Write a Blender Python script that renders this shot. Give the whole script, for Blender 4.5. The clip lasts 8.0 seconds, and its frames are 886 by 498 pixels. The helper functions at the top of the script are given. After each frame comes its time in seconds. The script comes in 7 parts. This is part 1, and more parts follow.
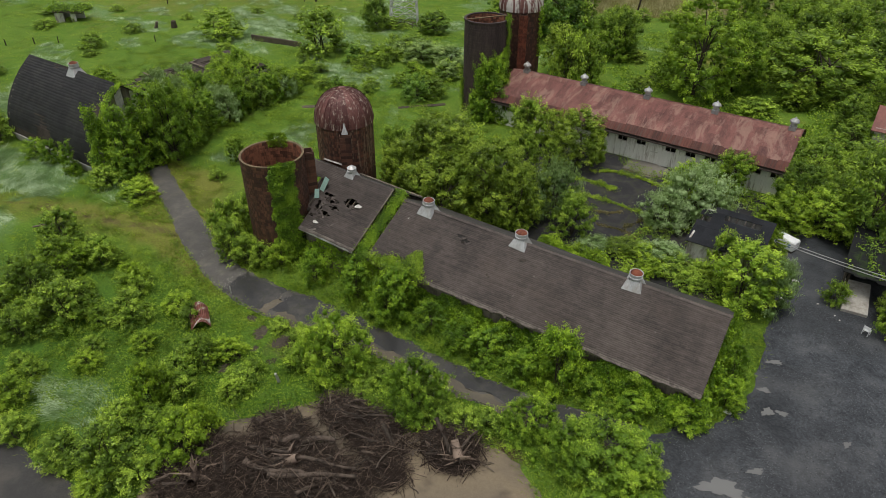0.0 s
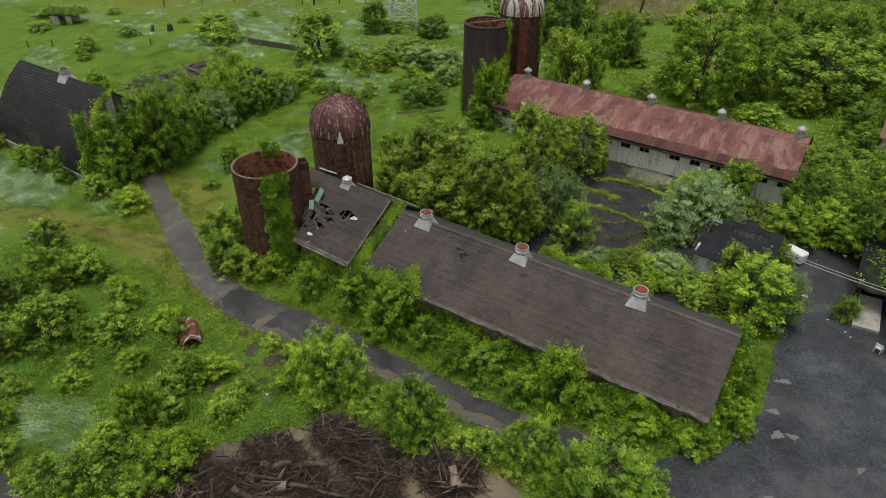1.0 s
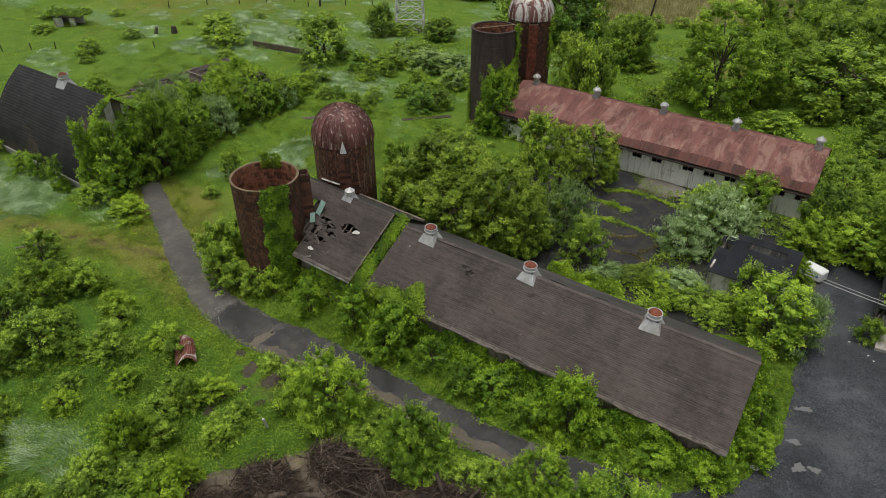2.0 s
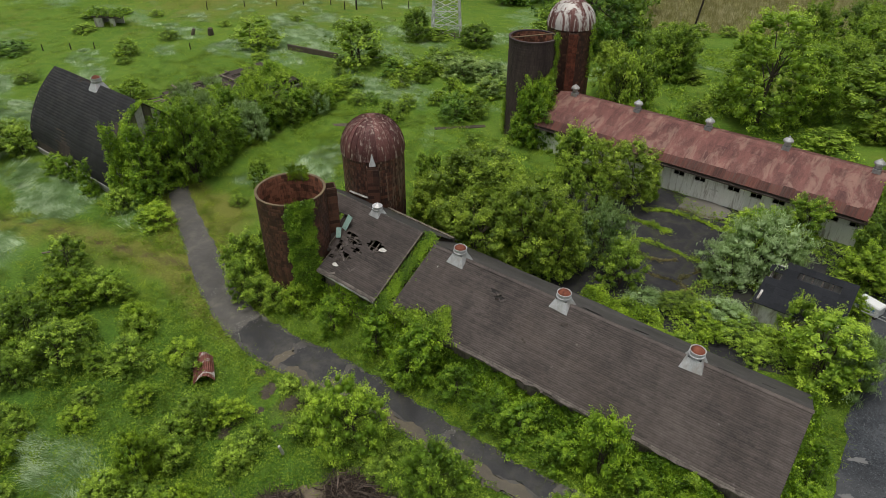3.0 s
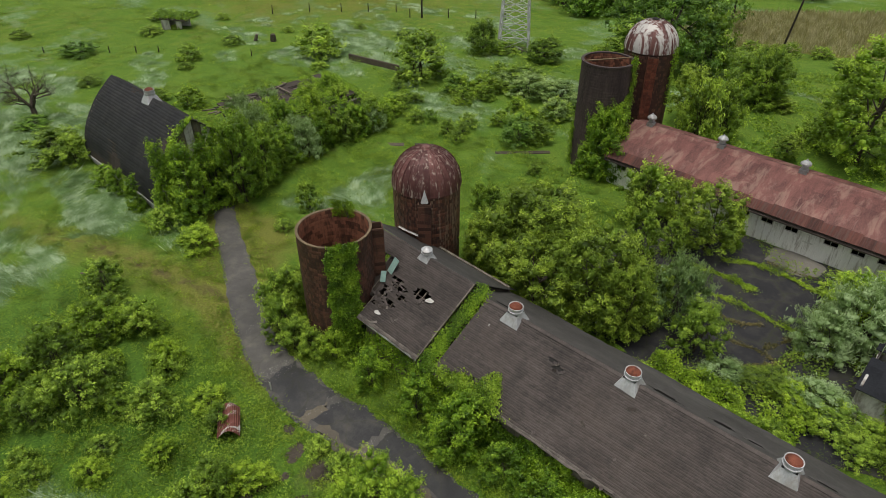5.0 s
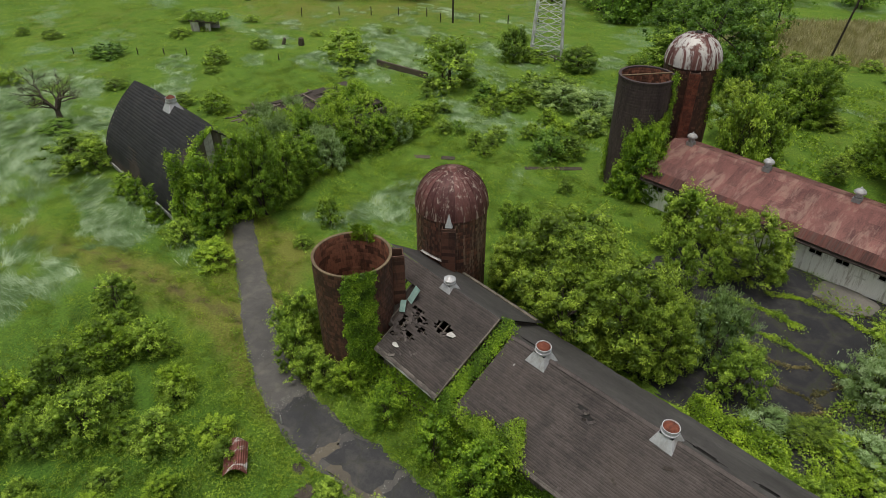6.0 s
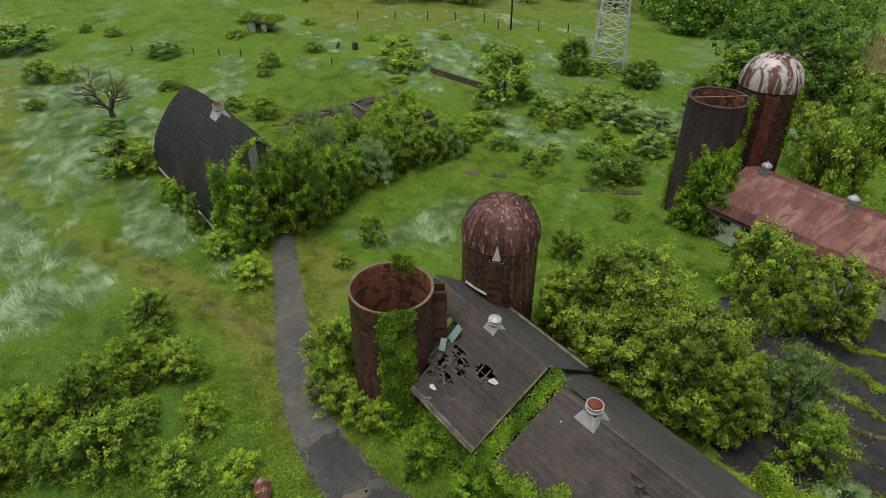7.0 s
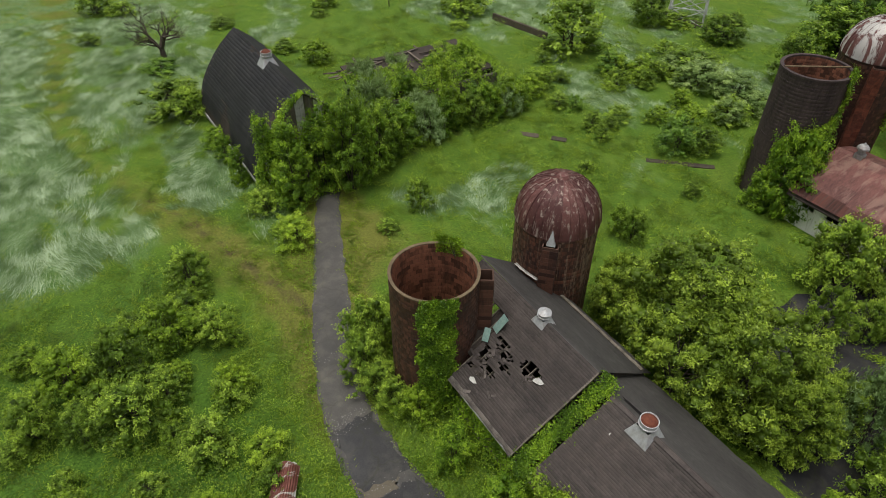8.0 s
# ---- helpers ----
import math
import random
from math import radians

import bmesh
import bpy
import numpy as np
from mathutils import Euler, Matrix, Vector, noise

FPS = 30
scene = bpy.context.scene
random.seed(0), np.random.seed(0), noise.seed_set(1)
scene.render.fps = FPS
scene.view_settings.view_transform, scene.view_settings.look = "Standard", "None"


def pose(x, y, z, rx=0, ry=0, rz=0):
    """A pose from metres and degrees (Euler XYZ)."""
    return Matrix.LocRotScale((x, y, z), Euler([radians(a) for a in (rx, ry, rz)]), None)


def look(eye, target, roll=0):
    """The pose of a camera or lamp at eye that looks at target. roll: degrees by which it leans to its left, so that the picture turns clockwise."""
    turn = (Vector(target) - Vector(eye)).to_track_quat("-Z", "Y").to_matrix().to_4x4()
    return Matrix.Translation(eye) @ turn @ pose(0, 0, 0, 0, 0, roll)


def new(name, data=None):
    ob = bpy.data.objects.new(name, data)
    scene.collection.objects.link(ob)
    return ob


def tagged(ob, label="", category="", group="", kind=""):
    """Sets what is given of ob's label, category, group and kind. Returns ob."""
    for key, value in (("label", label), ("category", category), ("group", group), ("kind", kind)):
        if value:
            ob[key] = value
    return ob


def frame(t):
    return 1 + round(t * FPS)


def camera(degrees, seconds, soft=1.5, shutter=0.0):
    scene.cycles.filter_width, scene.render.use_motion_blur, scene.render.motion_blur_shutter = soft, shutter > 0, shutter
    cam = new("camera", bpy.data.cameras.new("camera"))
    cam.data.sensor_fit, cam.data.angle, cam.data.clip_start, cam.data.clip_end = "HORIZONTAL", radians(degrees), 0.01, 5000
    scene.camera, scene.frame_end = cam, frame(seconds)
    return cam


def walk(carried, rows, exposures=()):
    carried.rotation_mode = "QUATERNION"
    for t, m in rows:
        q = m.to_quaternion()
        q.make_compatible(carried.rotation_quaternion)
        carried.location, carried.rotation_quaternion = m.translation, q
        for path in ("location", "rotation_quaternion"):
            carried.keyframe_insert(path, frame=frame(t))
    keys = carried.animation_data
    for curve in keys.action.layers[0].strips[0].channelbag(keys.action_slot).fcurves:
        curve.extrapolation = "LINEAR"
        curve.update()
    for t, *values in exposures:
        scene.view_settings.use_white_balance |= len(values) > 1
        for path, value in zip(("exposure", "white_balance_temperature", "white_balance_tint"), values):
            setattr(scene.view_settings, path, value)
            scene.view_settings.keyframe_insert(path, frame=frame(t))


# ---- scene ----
cam = camera(69.4, 8.0, 0.8)
PATH = [
    (0, (-2.956, -0.7, 31.969), (-3.882, 0.669, 30.843), 0.3),
    (0.5, (-3.339, 0.063, 31.954), (-4.267, 1.432, 30.829), 0.3),
    (1, (-3.82, 0.907, 31.951), (-4.748, 2.276, 30.826), 0.3),
    (1.5, (-4.371, 1.811, 31.972), (-5.3, 3.178, 30.846), 0.3),
    (3, (-6.399, 4.842, 31.99), (-7.42, 6.144, 30.867), 0.2),
    (3.5, (-7.223, 5.962, 32.031), (-8.291, 7.225, 30.907), 0.2),
    (4, (-8.086, 7.068, 32.098), (-9.19, 8.3, 30.974), 0.2),
    (4.5, (-9.071, 8.197, 32.178), (-10.199, 9.408, 31.055), 0.15),
    (6, (-12.358, 11.731, 32.416), (-13.563, 12.865, 31.293), 0.15),
    (6.5, (-13.681, 12.974, 32.465), (-14.926, 14.064, 31.342), 0.2),
    (7, (-15.182, 14.208, 32.498), (-16.481, 15.234, 31.375), 0.2),
    (7.5, (-16.745, 15.424, 32.521), (-18.074, 16.357, 31.353), 0.2),
    (8, (-18.33, 16.618, 32.566), (-19.63, 17.455, 31.297), 0.3),
]
walk(cam, [(t, look(eye, target, roll)) for t, eye, target, roll in PATH])

# ---- daylight: an overcast sky with a faint soft sun ----
SUN_EL, SUN_AZ = radians(83), radians(190)
world = bpy.data.worlds.new("overcast_sky")
scene.world = world
world.use_nodes = True
wn, wl = world.node_tree.nodes, world.node_tree.links
wn.clear()
sky = wn.new("ShaderNodeTexSky")
sky.sky_type, sky.sun_disc = "NISHITA", False
sky.sun_elevation, sky.sun_rotation = SUN_EL, SUN_AZ
sky.air_density, sky.dust_density = 1.0, 4.0
grey = wn.new("ShaderNodeHueSaturation")
grey.inputs["Saturation"].default_value = 0.12
back = wn.new("ShaderNodeBackground")
back.inputs["Strength"].default_value = 0.135
wout = wn.new("ShaderNodeOutputWorld")
wl.new(sky.outputs[0], grey.inputs["Color"])
wl.new(grey.outputs[0], back.inputs["Color"])
wl.new(back.outputs[0], wout.inputs["Surface"])
sun = new("sun", bpy.data.lights.new("sun", "SUN"))
sun.data.energy, sun.data.angle, sun.data.color = 1.75, radians(28), (1.0, 0.95, 0.86)
sun_way = Vector((math.sin(SUN_AZ) * math.cos(SUN_EL), math.cos(SUN_AZ) * math.cos(SUN_EL), math.sin(SUN_EL)))
sun.matrix_world = look(sun_way * 80, (0, 0, 0))
scene.view_settings.exposure = -0.26

RNG = np.random.default_rng(7)


# ---- materials ----
class Nodes:
    """A short way to write node trees."""

    def __init__(self, name):
        self.mat = bpy.data.materials.new(name)
        self.mat.use_nodes = True
        self.tree = self.mat.node_tree
        self.bsdf = self.tree.nodes["Principled BSDF"]
        self.out = self.tree.nodes["Material Output"]
        self.coord = None

    def add(self, kind, **inputs):
        n = self.tree.nodes.new(kind)
        for k, v in inputs.items():
            self.put(n.inputs[k.replace("_", " ")], v)
        return n

    def put(self, socket, v):
        if isinstance(v, bpy.types.NodeSocket):
            self.tree.links.new(v, socket)
        elif isinstance(v, tuple) and len(v) == 3 and socket.type == "RGBA":
            socket.default_value = (*v, 1)
        else:
            socket.default_value = v

    def pos(self, scale=(1, 1, 1), kind="Object"):
        c = self.add("ShaderNodeTexCoord")
        m = self.add("ShaderNodeMapping")
        self.put(m.inputs["Vector"], c.outputs[kind])
        m.inputs["Scale"].default_value = scale
        return m.outputs[0]

    def world_pos(self, scale=(1, 1, 1)):
        c = self.add("ShaderNodeNewGeometry")
        m = self.add("ShaderNodeMapping")
        self.put(m.inputs["Vector"], c.outputs["Position"])
        m.inputs["Scale"].default_value = scale
        return m.outputs[0]

    def noise(self, scale, vec, detail=4.0, rough=0.6, distort=0.0):
        n = self.add("ShaderNodeTexNoise", Scale=scale, Detail=detail, Roughness=rough, Distortion=distort, Vector=vec)
        return n.outputs["Fac"]

    def ramp(self, fac, stops):
        n = self.add("ShaderNodeValToRGB", Fac=fac)
        e = n.color_ramp.elements
        while len(e) < len(stops):
            e.new(0.5)
        for el, (p, c) in zip(e, stops):
            el.position = p
            el.color = (*c, 1) if isinstance(c, tuple) else (c, c, c, 1)
        return n.outputs["Color"]

    def mix(self, fac, a, b, blend="MIX"):
        n = self.tree.nodes.new("ShaderNodeMix")
        n.data_type, n.blend_type = "RGBA", blend
        self.put(n.inputs[0], fac)
        self.put(n.inputs[6], a)
        self.put(n.inputs[7], b)
        return n.outputs[2]

    def math(self, op, a, b=0.0):
        n = self.tree.nodes.new("ShaderNodeMath")
        n.operation = op
        self.put(n.inputs[0], a)
        self.put(n.inputs[1], b)
        return n.outputs[0]

    def attr(self, name):
        n = self.tree.nodes.new("ShaderNodeAttribute")
        n.attribute_name = name
        return n.outputs["Fac"]

    def bump(self, height, strength=0.5, dist=0.02):
        n = self.add("ShaderNodeBump", Height=height, Strength=strength, Distance=dist)
        self.put(self.bsdf.inputs["Normal"], n.outputs[0])

    def done(self, color, rough=0.8, metal=0.0, spec=0.3):
        self.put(self.bsdf.inputs["Base Color"], color)
        self.put(self.bsdf.inputs["Roughness"], rough)
        self.put(self.bsdf.inputs["Metallic"], metal)
        self.put(self.bsdf.inputs["Specular IOR Level"], spec)
        return self.mat


def leaf_material(name, dark, mid, light, through_leaf=0.24, shine=0.45):
    """Leaves: colour varies by leaf and by plant, light shines through."""
    n = Nodes(name)
    geo = n.add("ShaderNodeNewGeometry")
    info = n.add("ShaderNodeObjectInfo")
    big = n.noise(0.7, n.world_pos(), 2.0)
    f = n.math("ADD", n.math("MULTIPLY", geo.outputs["Random Per Island"], 0.26), n.math("MULTIPLY", info.outputs["Random"], 0.24))
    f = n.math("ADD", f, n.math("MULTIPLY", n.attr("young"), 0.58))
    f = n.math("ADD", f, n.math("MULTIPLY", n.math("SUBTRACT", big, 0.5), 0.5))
    # dark and light ends pushed apart to paint shaded gaps and lit tips
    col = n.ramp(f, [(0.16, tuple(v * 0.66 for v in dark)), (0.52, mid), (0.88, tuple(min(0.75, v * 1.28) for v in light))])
    n.done(col, shine, 0.0, 0.35)
    tr = n.add("ShaderNodeBsdfTranslucent", Color=n.mix(0.5, col, (light[0] * 1.6, light[1] * 1.5, light[2] * 0.6)))
    mixs = n.add("ShaderNodeMixShader")
    mixs.inputs[0].default_value = through_leaf
    n.tree.links.new(n.bsdf.outputs[0], mixs.inputs[1])
    n.tree.links.new(tr.outputs[0], mixs.inputs[2])
    n.tree.links.new(mixs.outputs[0], n.out.inputs["Surface"])
    return n.mat


LEAF = leaf_material("leaf_green", (0.053, 0.110, 0.011), (0.151, 0.260, 0.025), (0.396, 0.541, 0.062))
LEAF_FRESH = leaf_material("leaf_fresh", (0.055, 0.125, 0.010), (0.166, 0.300, 0.023), (0.434, 0.612, 0.057))
LEAF_OLIVE = leaf_material("leaf_olive", (0.051, 0.103, 0.009), (0.152, 0.245, 0.022), (0.374, 0.494, 0.055))
LEAF_DARK = leaf_material("leaf_dark", (0.038, 0.100, 0.014), (0.115, 0.232, 0.027), (0.258, 0.419, 0.050))
LEAF_LIME = leaf_material("leaf_lime", (0.080, 0.156, 0.010), (0.188, 0.318, 0.019), (0.388, 0.528, 0.041))
LEAF_PALE = leaf_material("leaf_pale", (0.08, 0.16, 0.045), (0.195, 0.31, 0.095), (0.42, 0.54, 0.29))
LEAF_PALE_GREEN = leaf_material("leaf_pale_green", (0.060, 0.130, 0.028), (0.170, 0.275, 0.070), (0.400, 0.520, 0.180))
LEAF_WOOD = leaf_material("leaf_wood", (0.049, 0.109, 0.012), (0.125, 0.224, 0.023), (0.303, 0.433, 0.043))
LEAF_IVY = leaf_material("leaf_ivy", (0.048, 0.118, 0.007), (0.130, 0.254, 0.015), (0.301, 0.449, 0.028))
GRASS = leaf_material("grass_blade", (0.070, 0.135, 0.012), (0.146, 0.245, 0.020), (0.281, 0.370, 0.036), 0.5, 0.5)
GRASS_PALE = leaf_material("grass_lodged", (0.045, 0.125, 0.022), (0.135, 0.25, 0.075), (0.46, 0.56, 0.38), 0.3, 0.45)
WEED = leaf_material("weed_leaf", (0.060, 0.127, 0.008), (0.132, 0.240, 0.015), (0.263, 0.376, 0.032))


def ground_material():
    n = Nodes("meadow_ground")
    p = n.world_pos()
    big = n.noise(0.06, p, 5.0)
    mid = n.noise(0.5, p, 5.0)
    fine = n.noise(6.0, p, 6.0, 0.7)
    green = n.ramp(n.math("ADD", n.math("MULTIPLY", big, 0.55), n.math("MULTIPLY", mid, 0.45)),
                   [(0.30, (0.066, 0.134, 0.016)), (0.5, (0.142, 0.226, 0.026)), (0.68, (0.252, 0.322, 0.044))])
    green = n.mix(n.ramp(n.noise(0.9, p, 6.0, 0.7), [(0.44, 0.0), (0.62, 0.6)]), green, (0.052, 0.128, 0.022))
    green = n.mix(n.ramp(n.noise(0.22, n.world_pos((1, 1.4, 1)), 6.0, 0.7, 0.6), [(0.48, 0.0), (0.64, 0.6)]), green, (0.20, 0.255, 0.042))
    green = n.mix(0.5, green, n.ramp(fine, [(0.36, (0.026, 0.075, 0.008)), (0.64, (0.165, 0.305, 0.032))]))
    rank = n.math("MULTIPLY", n.attr("rank"), n.ramp(mid, [(0.3, 0.35), (0.6, 0.8)]))
    green = n.mix(rank, green, n.ramp(fine, [(0.34, (0.022, 0.070, 0.010)), (0.66, (0.105, 0.215, 0.028))]))
    silver = n.ramp(n.noise(2.2, n.world_pos((1, 3.2, 1)), 6.0, 0.75, 2.2), [(0.38, (0.040, 0.115, 0.018)), (0.5, (0.125, 0.225, 0.065)), (0.64, (0.42, 0.52, 0.34))])
    green = n.mix(n.ramp(n.math("ADD", n.attr("pale"), n.math("MULTIPLY", n.math("SUBTRACT", mid, 0.5), 0.8)), [(0.16, 0.0), (0.55, 0.92)]), green, silver)
    dry = n.ramp(fine, [(0.3, (0.09, 0.110, 0.02)), (0.7, (0.265, 0.268, 0.058))])
    dirt = n.ramp(fine, [(0.3, (0.05, 0.035, 0.02)), (0.7, (0.14, 0.105, 0.06))])
    edge = n.math("MULTIPLY", n.math("SUBTRACT", mid, 0.5), 0.9)
    mask = n.ramp(n.math("ADD", n.attr("dry"), edge), [(0.35, 0.0), (0.75, 1.0)])
    col = n.mix(mask, green, dry)
    mask = n.ramp(n.math("ADD", n.attr("dirt"), edge), [(0.4, 0.0), (0.7, 1.0)])
    col = n.mix(mask, col, dirt)
    n.bump(fine, 0.8, 0.15)
    return n.done(col, 0.9, 0, 0.15)


def stone_ground(name, lo, hi, scale, wet=0.35, stain=(0.2, 0.18, 0.15), stain_amount=0.3, grit=30.0, half=0.11, cracks=0.0, wetness=0.55):
    """Asphalt, gravel or concrete: grit, blotches and damp patches."""
    n = Nodes(name)
    p = n.world_pos()
    fine = n.math("ADD", n.math("MULTIPLY", n.noise(grit, p, 5.0, 0.75), 0.6), n.math("MULTIPLY", n.noise(grit * 2.7, n.world_pos((1, 0.9, 1.1)), 4.0, 0.75), 0.4))
    mid = n.noise(scale, p, 6.0, 0.65)
    big = n.noise(scale * 0.22, p, 4.0, 0.55, 0.4)
    col = n.ramp(n.math("ADD", n.math("MULTIPLY", fine, 0.7), n.math("MULTIPLY", mid, 0.3)), [(0.51 - half, lo), (0.51 + half, hi)])
    if cracks:
        warp = n.add("ShaderNodeVectorMath")
        warp.operation = "MULTIPLY_ADD"
        nz = n.add("ShaderNodeTexNoise", Scale=1.6, Detail=4.0, Vector=p)
        n.put(warp.inputs[0], nz.outputs["Color"])
        warp.inputs[1].default_value = (0.9, 0.9, 0.9)
        n.put(warp.inputs[2], p)
        vor = n.add("ShaderNodeTexVoronoi", Scale=0.42, Vector=warp.outputs[0])
        vor.feature = "DISTANCE_TO_EDGE"
        line = n.ramp(vor.outputs["Distance"], [(0.0, 1.0), (0.035, 0.0)])
        wide = n.ramp(vor.outputs["Distance"], [(0.0, 1.0), (0.14, 0.0)])
        col = n.mix(n.math("MULTIPLY", wide, n.math("MULTIPLY", mid, cracks)), col, stain)
        col = n.mix(n.math("MULTIPLY", line, min(0.8, 1.6 * cracks)), col, (0.03, 0.035, 0.015))
    col = n.mix(n.math("MULTIPLY", n.ramp(mid, [(0.5, 0.0), (0.68, 1.0)]), stain_amount), col, stain)
    damp = n.ramp(big, [(0.46, 0.0), (0.54, 1.0)])
    col = n.mix(n.math("MULTIPLY", damp, wetness), col, n.mix(0.55, col, (0.01, 0.01, 0.012)))
    n.bump(n.math("ADD", fine, n.math("MULTIPLY", mid, 0.6)), 0.5, 0.03)
    r = n.math("SUBTRACT", 0.85, n.math("MULTIPLY", damp, wet))
    return n.done(col, r, 0, 0.4)


GROUND = ground_material()
ASPHALT = stone_ground("old_asphalt", (0.062, 0.058, 0.054), (0.150, 0.142, 0.130), 0.8, 0.25, (0.20, 0.18, 0.14), 0.35, 14, 0.17, 0.16, 0.5)
ASPHALT_DARK = stone_ground("dark_asphalt", (0.026, 0.026, 0.028), (0.066, 0.065, 0.067), 0.5, 0.45, (0.13, 0.12, 0.10), 0.4, 16, 0.16, 0.25, 0.5)
SILT = stone_ground("dried_silt", (0.085, 0.070, 0.050), (0.20, 0.172, 0.128), 0.9, 0.3, (0.10, 0.09, 0.07), 0.5, 12, 0.2)
LANE_STONE = stone_ground("lane_gravel", (0.028, 0.027, 0.026), (0.072, 0.070, 0.067), 0.4, 0.2, (0.16, 0.14, 0.11), 0.3, 12, 0.16)
COURT = stone_ground("yard_asphalt", (0.012, 0.012, 0.014), (0.034, 0.034, 0.037), 0.7, 0.12, (0.11, 0.10, 0.08), 0.3, 20, 0.14, 0.5)
GRAVEL = stone_ground("grey_gravel", (0.011, 0.014, 0.018), (0.092, 0.101, 0.115), 0.25, 0.25, (0.13, 0.13, 0.128), 0.4, 9, 0.085)
CONCRETE = stone_ground("tan_concrete", (0.13, 0.10, 0.065), (0.29, 0.235, 0.16), 0.5, 0.3, (0.07, 0.055, 0.04), 0.75, 8, 0.25)


def surface(name, lo, hi, scale=2.0, grain=25.0, stretch=(1, 1, 1), rough=0.8, metal=0.0, stain=None, amount=0.5, by_piece=0.2, bump=0.4,
            stain_at=(0.48, 0.62), spec=0.3):
    """A weathered surface: two scales of colour, stains, and pieces that differ."""
    n = Nodes(name)
    p = n.world_pos(stretch)
    a = n.noise(scale, p, 6.0, 0.65)
    b = n.noise(grain, p, 3.0, 0.6)
    info = n.add("ShaderNodeObjectInfo")
    geo = n.add("ShaderNodeNewGeometry")
    r = n.math("MULTIPLY", n.math("SUBTRACT", info.outputs["Random"], 0.5), by_piece)
    r = n.math("ADD", r, n.math("MULTIPLY", n.math("SUBTRACT", geo.outputs["Random Per Island"], 0.5), by_piece))
    f = n.math("ADD", n.math("ADD", n.math("MULTIPLY", a, 0.6), n.math("MULTIPLY", b, 0.4)), r)
    col = n.ramp(f, [(0.32, lo), (0.68, hi)])
    if stain:
        s = n.noise(scale * 0.7, n.world_pos(tuple(v * 1.3 for v in stretch)), 7.0, 0.72, 0.5)
        col = n.mix(n.math("MULTIPLY", n.ramp(s, [(stain_at[0], 0.0), (stain_at[1], 1.0)]), amount), col, stain)
    n.bump(n.math("ADD", a, b), bump, 0.02)
    return n.done(col, rough, metal, spec)


def shingle_material():
    """Asphalt shingle: single tabs, broad brown weathering and dark grime."""
    n = Nodes("dark_shingle")
    p = n.world_pos()
    vor = n.add("ShaderNodeTexVoronoi", Scale=1.0, Vector=n.world_pos((3.2, 7.0, 9.0)))
    tab = n.add("ShaderNodeSeparateColor", Color=vor.outputs["Color"]).outputs[0]
    row = n.add("ShaderNodeObjectInfo").outputs["Random"]
    fine, broad = n.noise(9.0, p, 5.0, 0.7), n.noise(0.3, p, 6.0, 0.65)
    f = n.math("ADD", n.math("MULTIPLY", tab, 0.12), n.math("ADD", n.math("MULTIPLY", fine, 0.3), n.math("MULTIPLY", broad, 0.63)))
    f = n.math("ADD", f, n.math("MULTIPLY", n.math("SUBTRACT", row, 0.5), 0.12))
    col = n.ramp(f, [(0.30, (0.044, 0.037, 0.036)), (0.72, (0.140, 0.116, 0.105))])
    brown = n.noise(0.2, n.world_pos((1, 1.5, 1.5)), 6.0, 0.7, 0.5)
    col = n.mix(n.math("MULTIPLY", n.ramp(brown, [(0.5, 0.0), (0.72, 1.0)]), 0.4), col, (0.112, 0.086, 0.073))
    grime = n.noise(0.45, n.world_pos((1.5, 0.5, 0.5)), 5.0, 0.6, 0.3)
    col = n.mix(n.math("MULTIPLY", n.ramp(grime, [(0.5, 0.0), (0.72, 1.0)]), 0.4), col, (0.036, 0.032, 0.033))
    lichen = n.noise(2.4, p, 5.0, 0.8)
    col = n.mix(n.math("MULTIPLY", n.ramp(lichen, [(0.66, 0.0), (0.73, 1.0)]), 0.4), col, (0.30, 0.29, 0.27))
    n.bump(fine, 0.2, 0.012)
    return n.done(col, 0.8, 0, 0.3)


SHINGLE = shingle_material()
ROLL_FELT = surface("grey_roll_felt", (0.072, 0.067, 0.064), (0.150, 0.140, 0.132), 0.5, 9.0, (0.6, 1, 1), 0.85, stain=(0.21, 0.20, 0.19), amount=0.4, by_piece=0.05, stain_at=(0.54, 0.66))
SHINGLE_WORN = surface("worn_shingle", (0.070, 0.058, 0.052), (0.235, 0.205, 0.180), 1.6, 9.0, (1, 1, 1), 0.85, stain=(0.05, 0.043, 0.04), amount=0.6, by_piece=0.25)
SHINGLE_BLACK = surface("black_shingle", (0.018, 0.018, 0.020), (0.045, 0.045, 0.048), 0.6, 9.0, (1, 1, 1), 0.75, stain=(0.07, 0.065, 0.06), amount=0.3, by_piece=0.12)
WOOD_OLD = surface("weathered_wood", (0.08, 0.065, 0.05), (0.24, 0.21, 0.17), 1.5, 18.0, (1, 1, 0.2), 0.85, stain=(0.03, 0.025, 0.02), amount=0.6)
WOOD_DARK = surface("rotten_wood", (0.02, 0.016, 0.013), (0.075, 0.06, 0.05), 1.2, 16.0, (1, 1, 1), 0.85)
PAINT = surface("peeling_white_paint", (0.42, 0.41, 0.38), (0.75, 0.74, 0.70), 1.2, 14.0, (1, 1, 0.3), 0.75, stain=(0.16, 0.12, 0.09), amount=0.75, by_piece=0.12)
GALV = surface("galvanised_steel", (0.42, 0.43, 0.44), (0.70, 0.71, 0.72), 1.5, 10.0, (1, 1, 0.4), 0.5, 0.35, stain=(0.30, 0.22, 0.16), amount=0.4, by_piece=0.08)
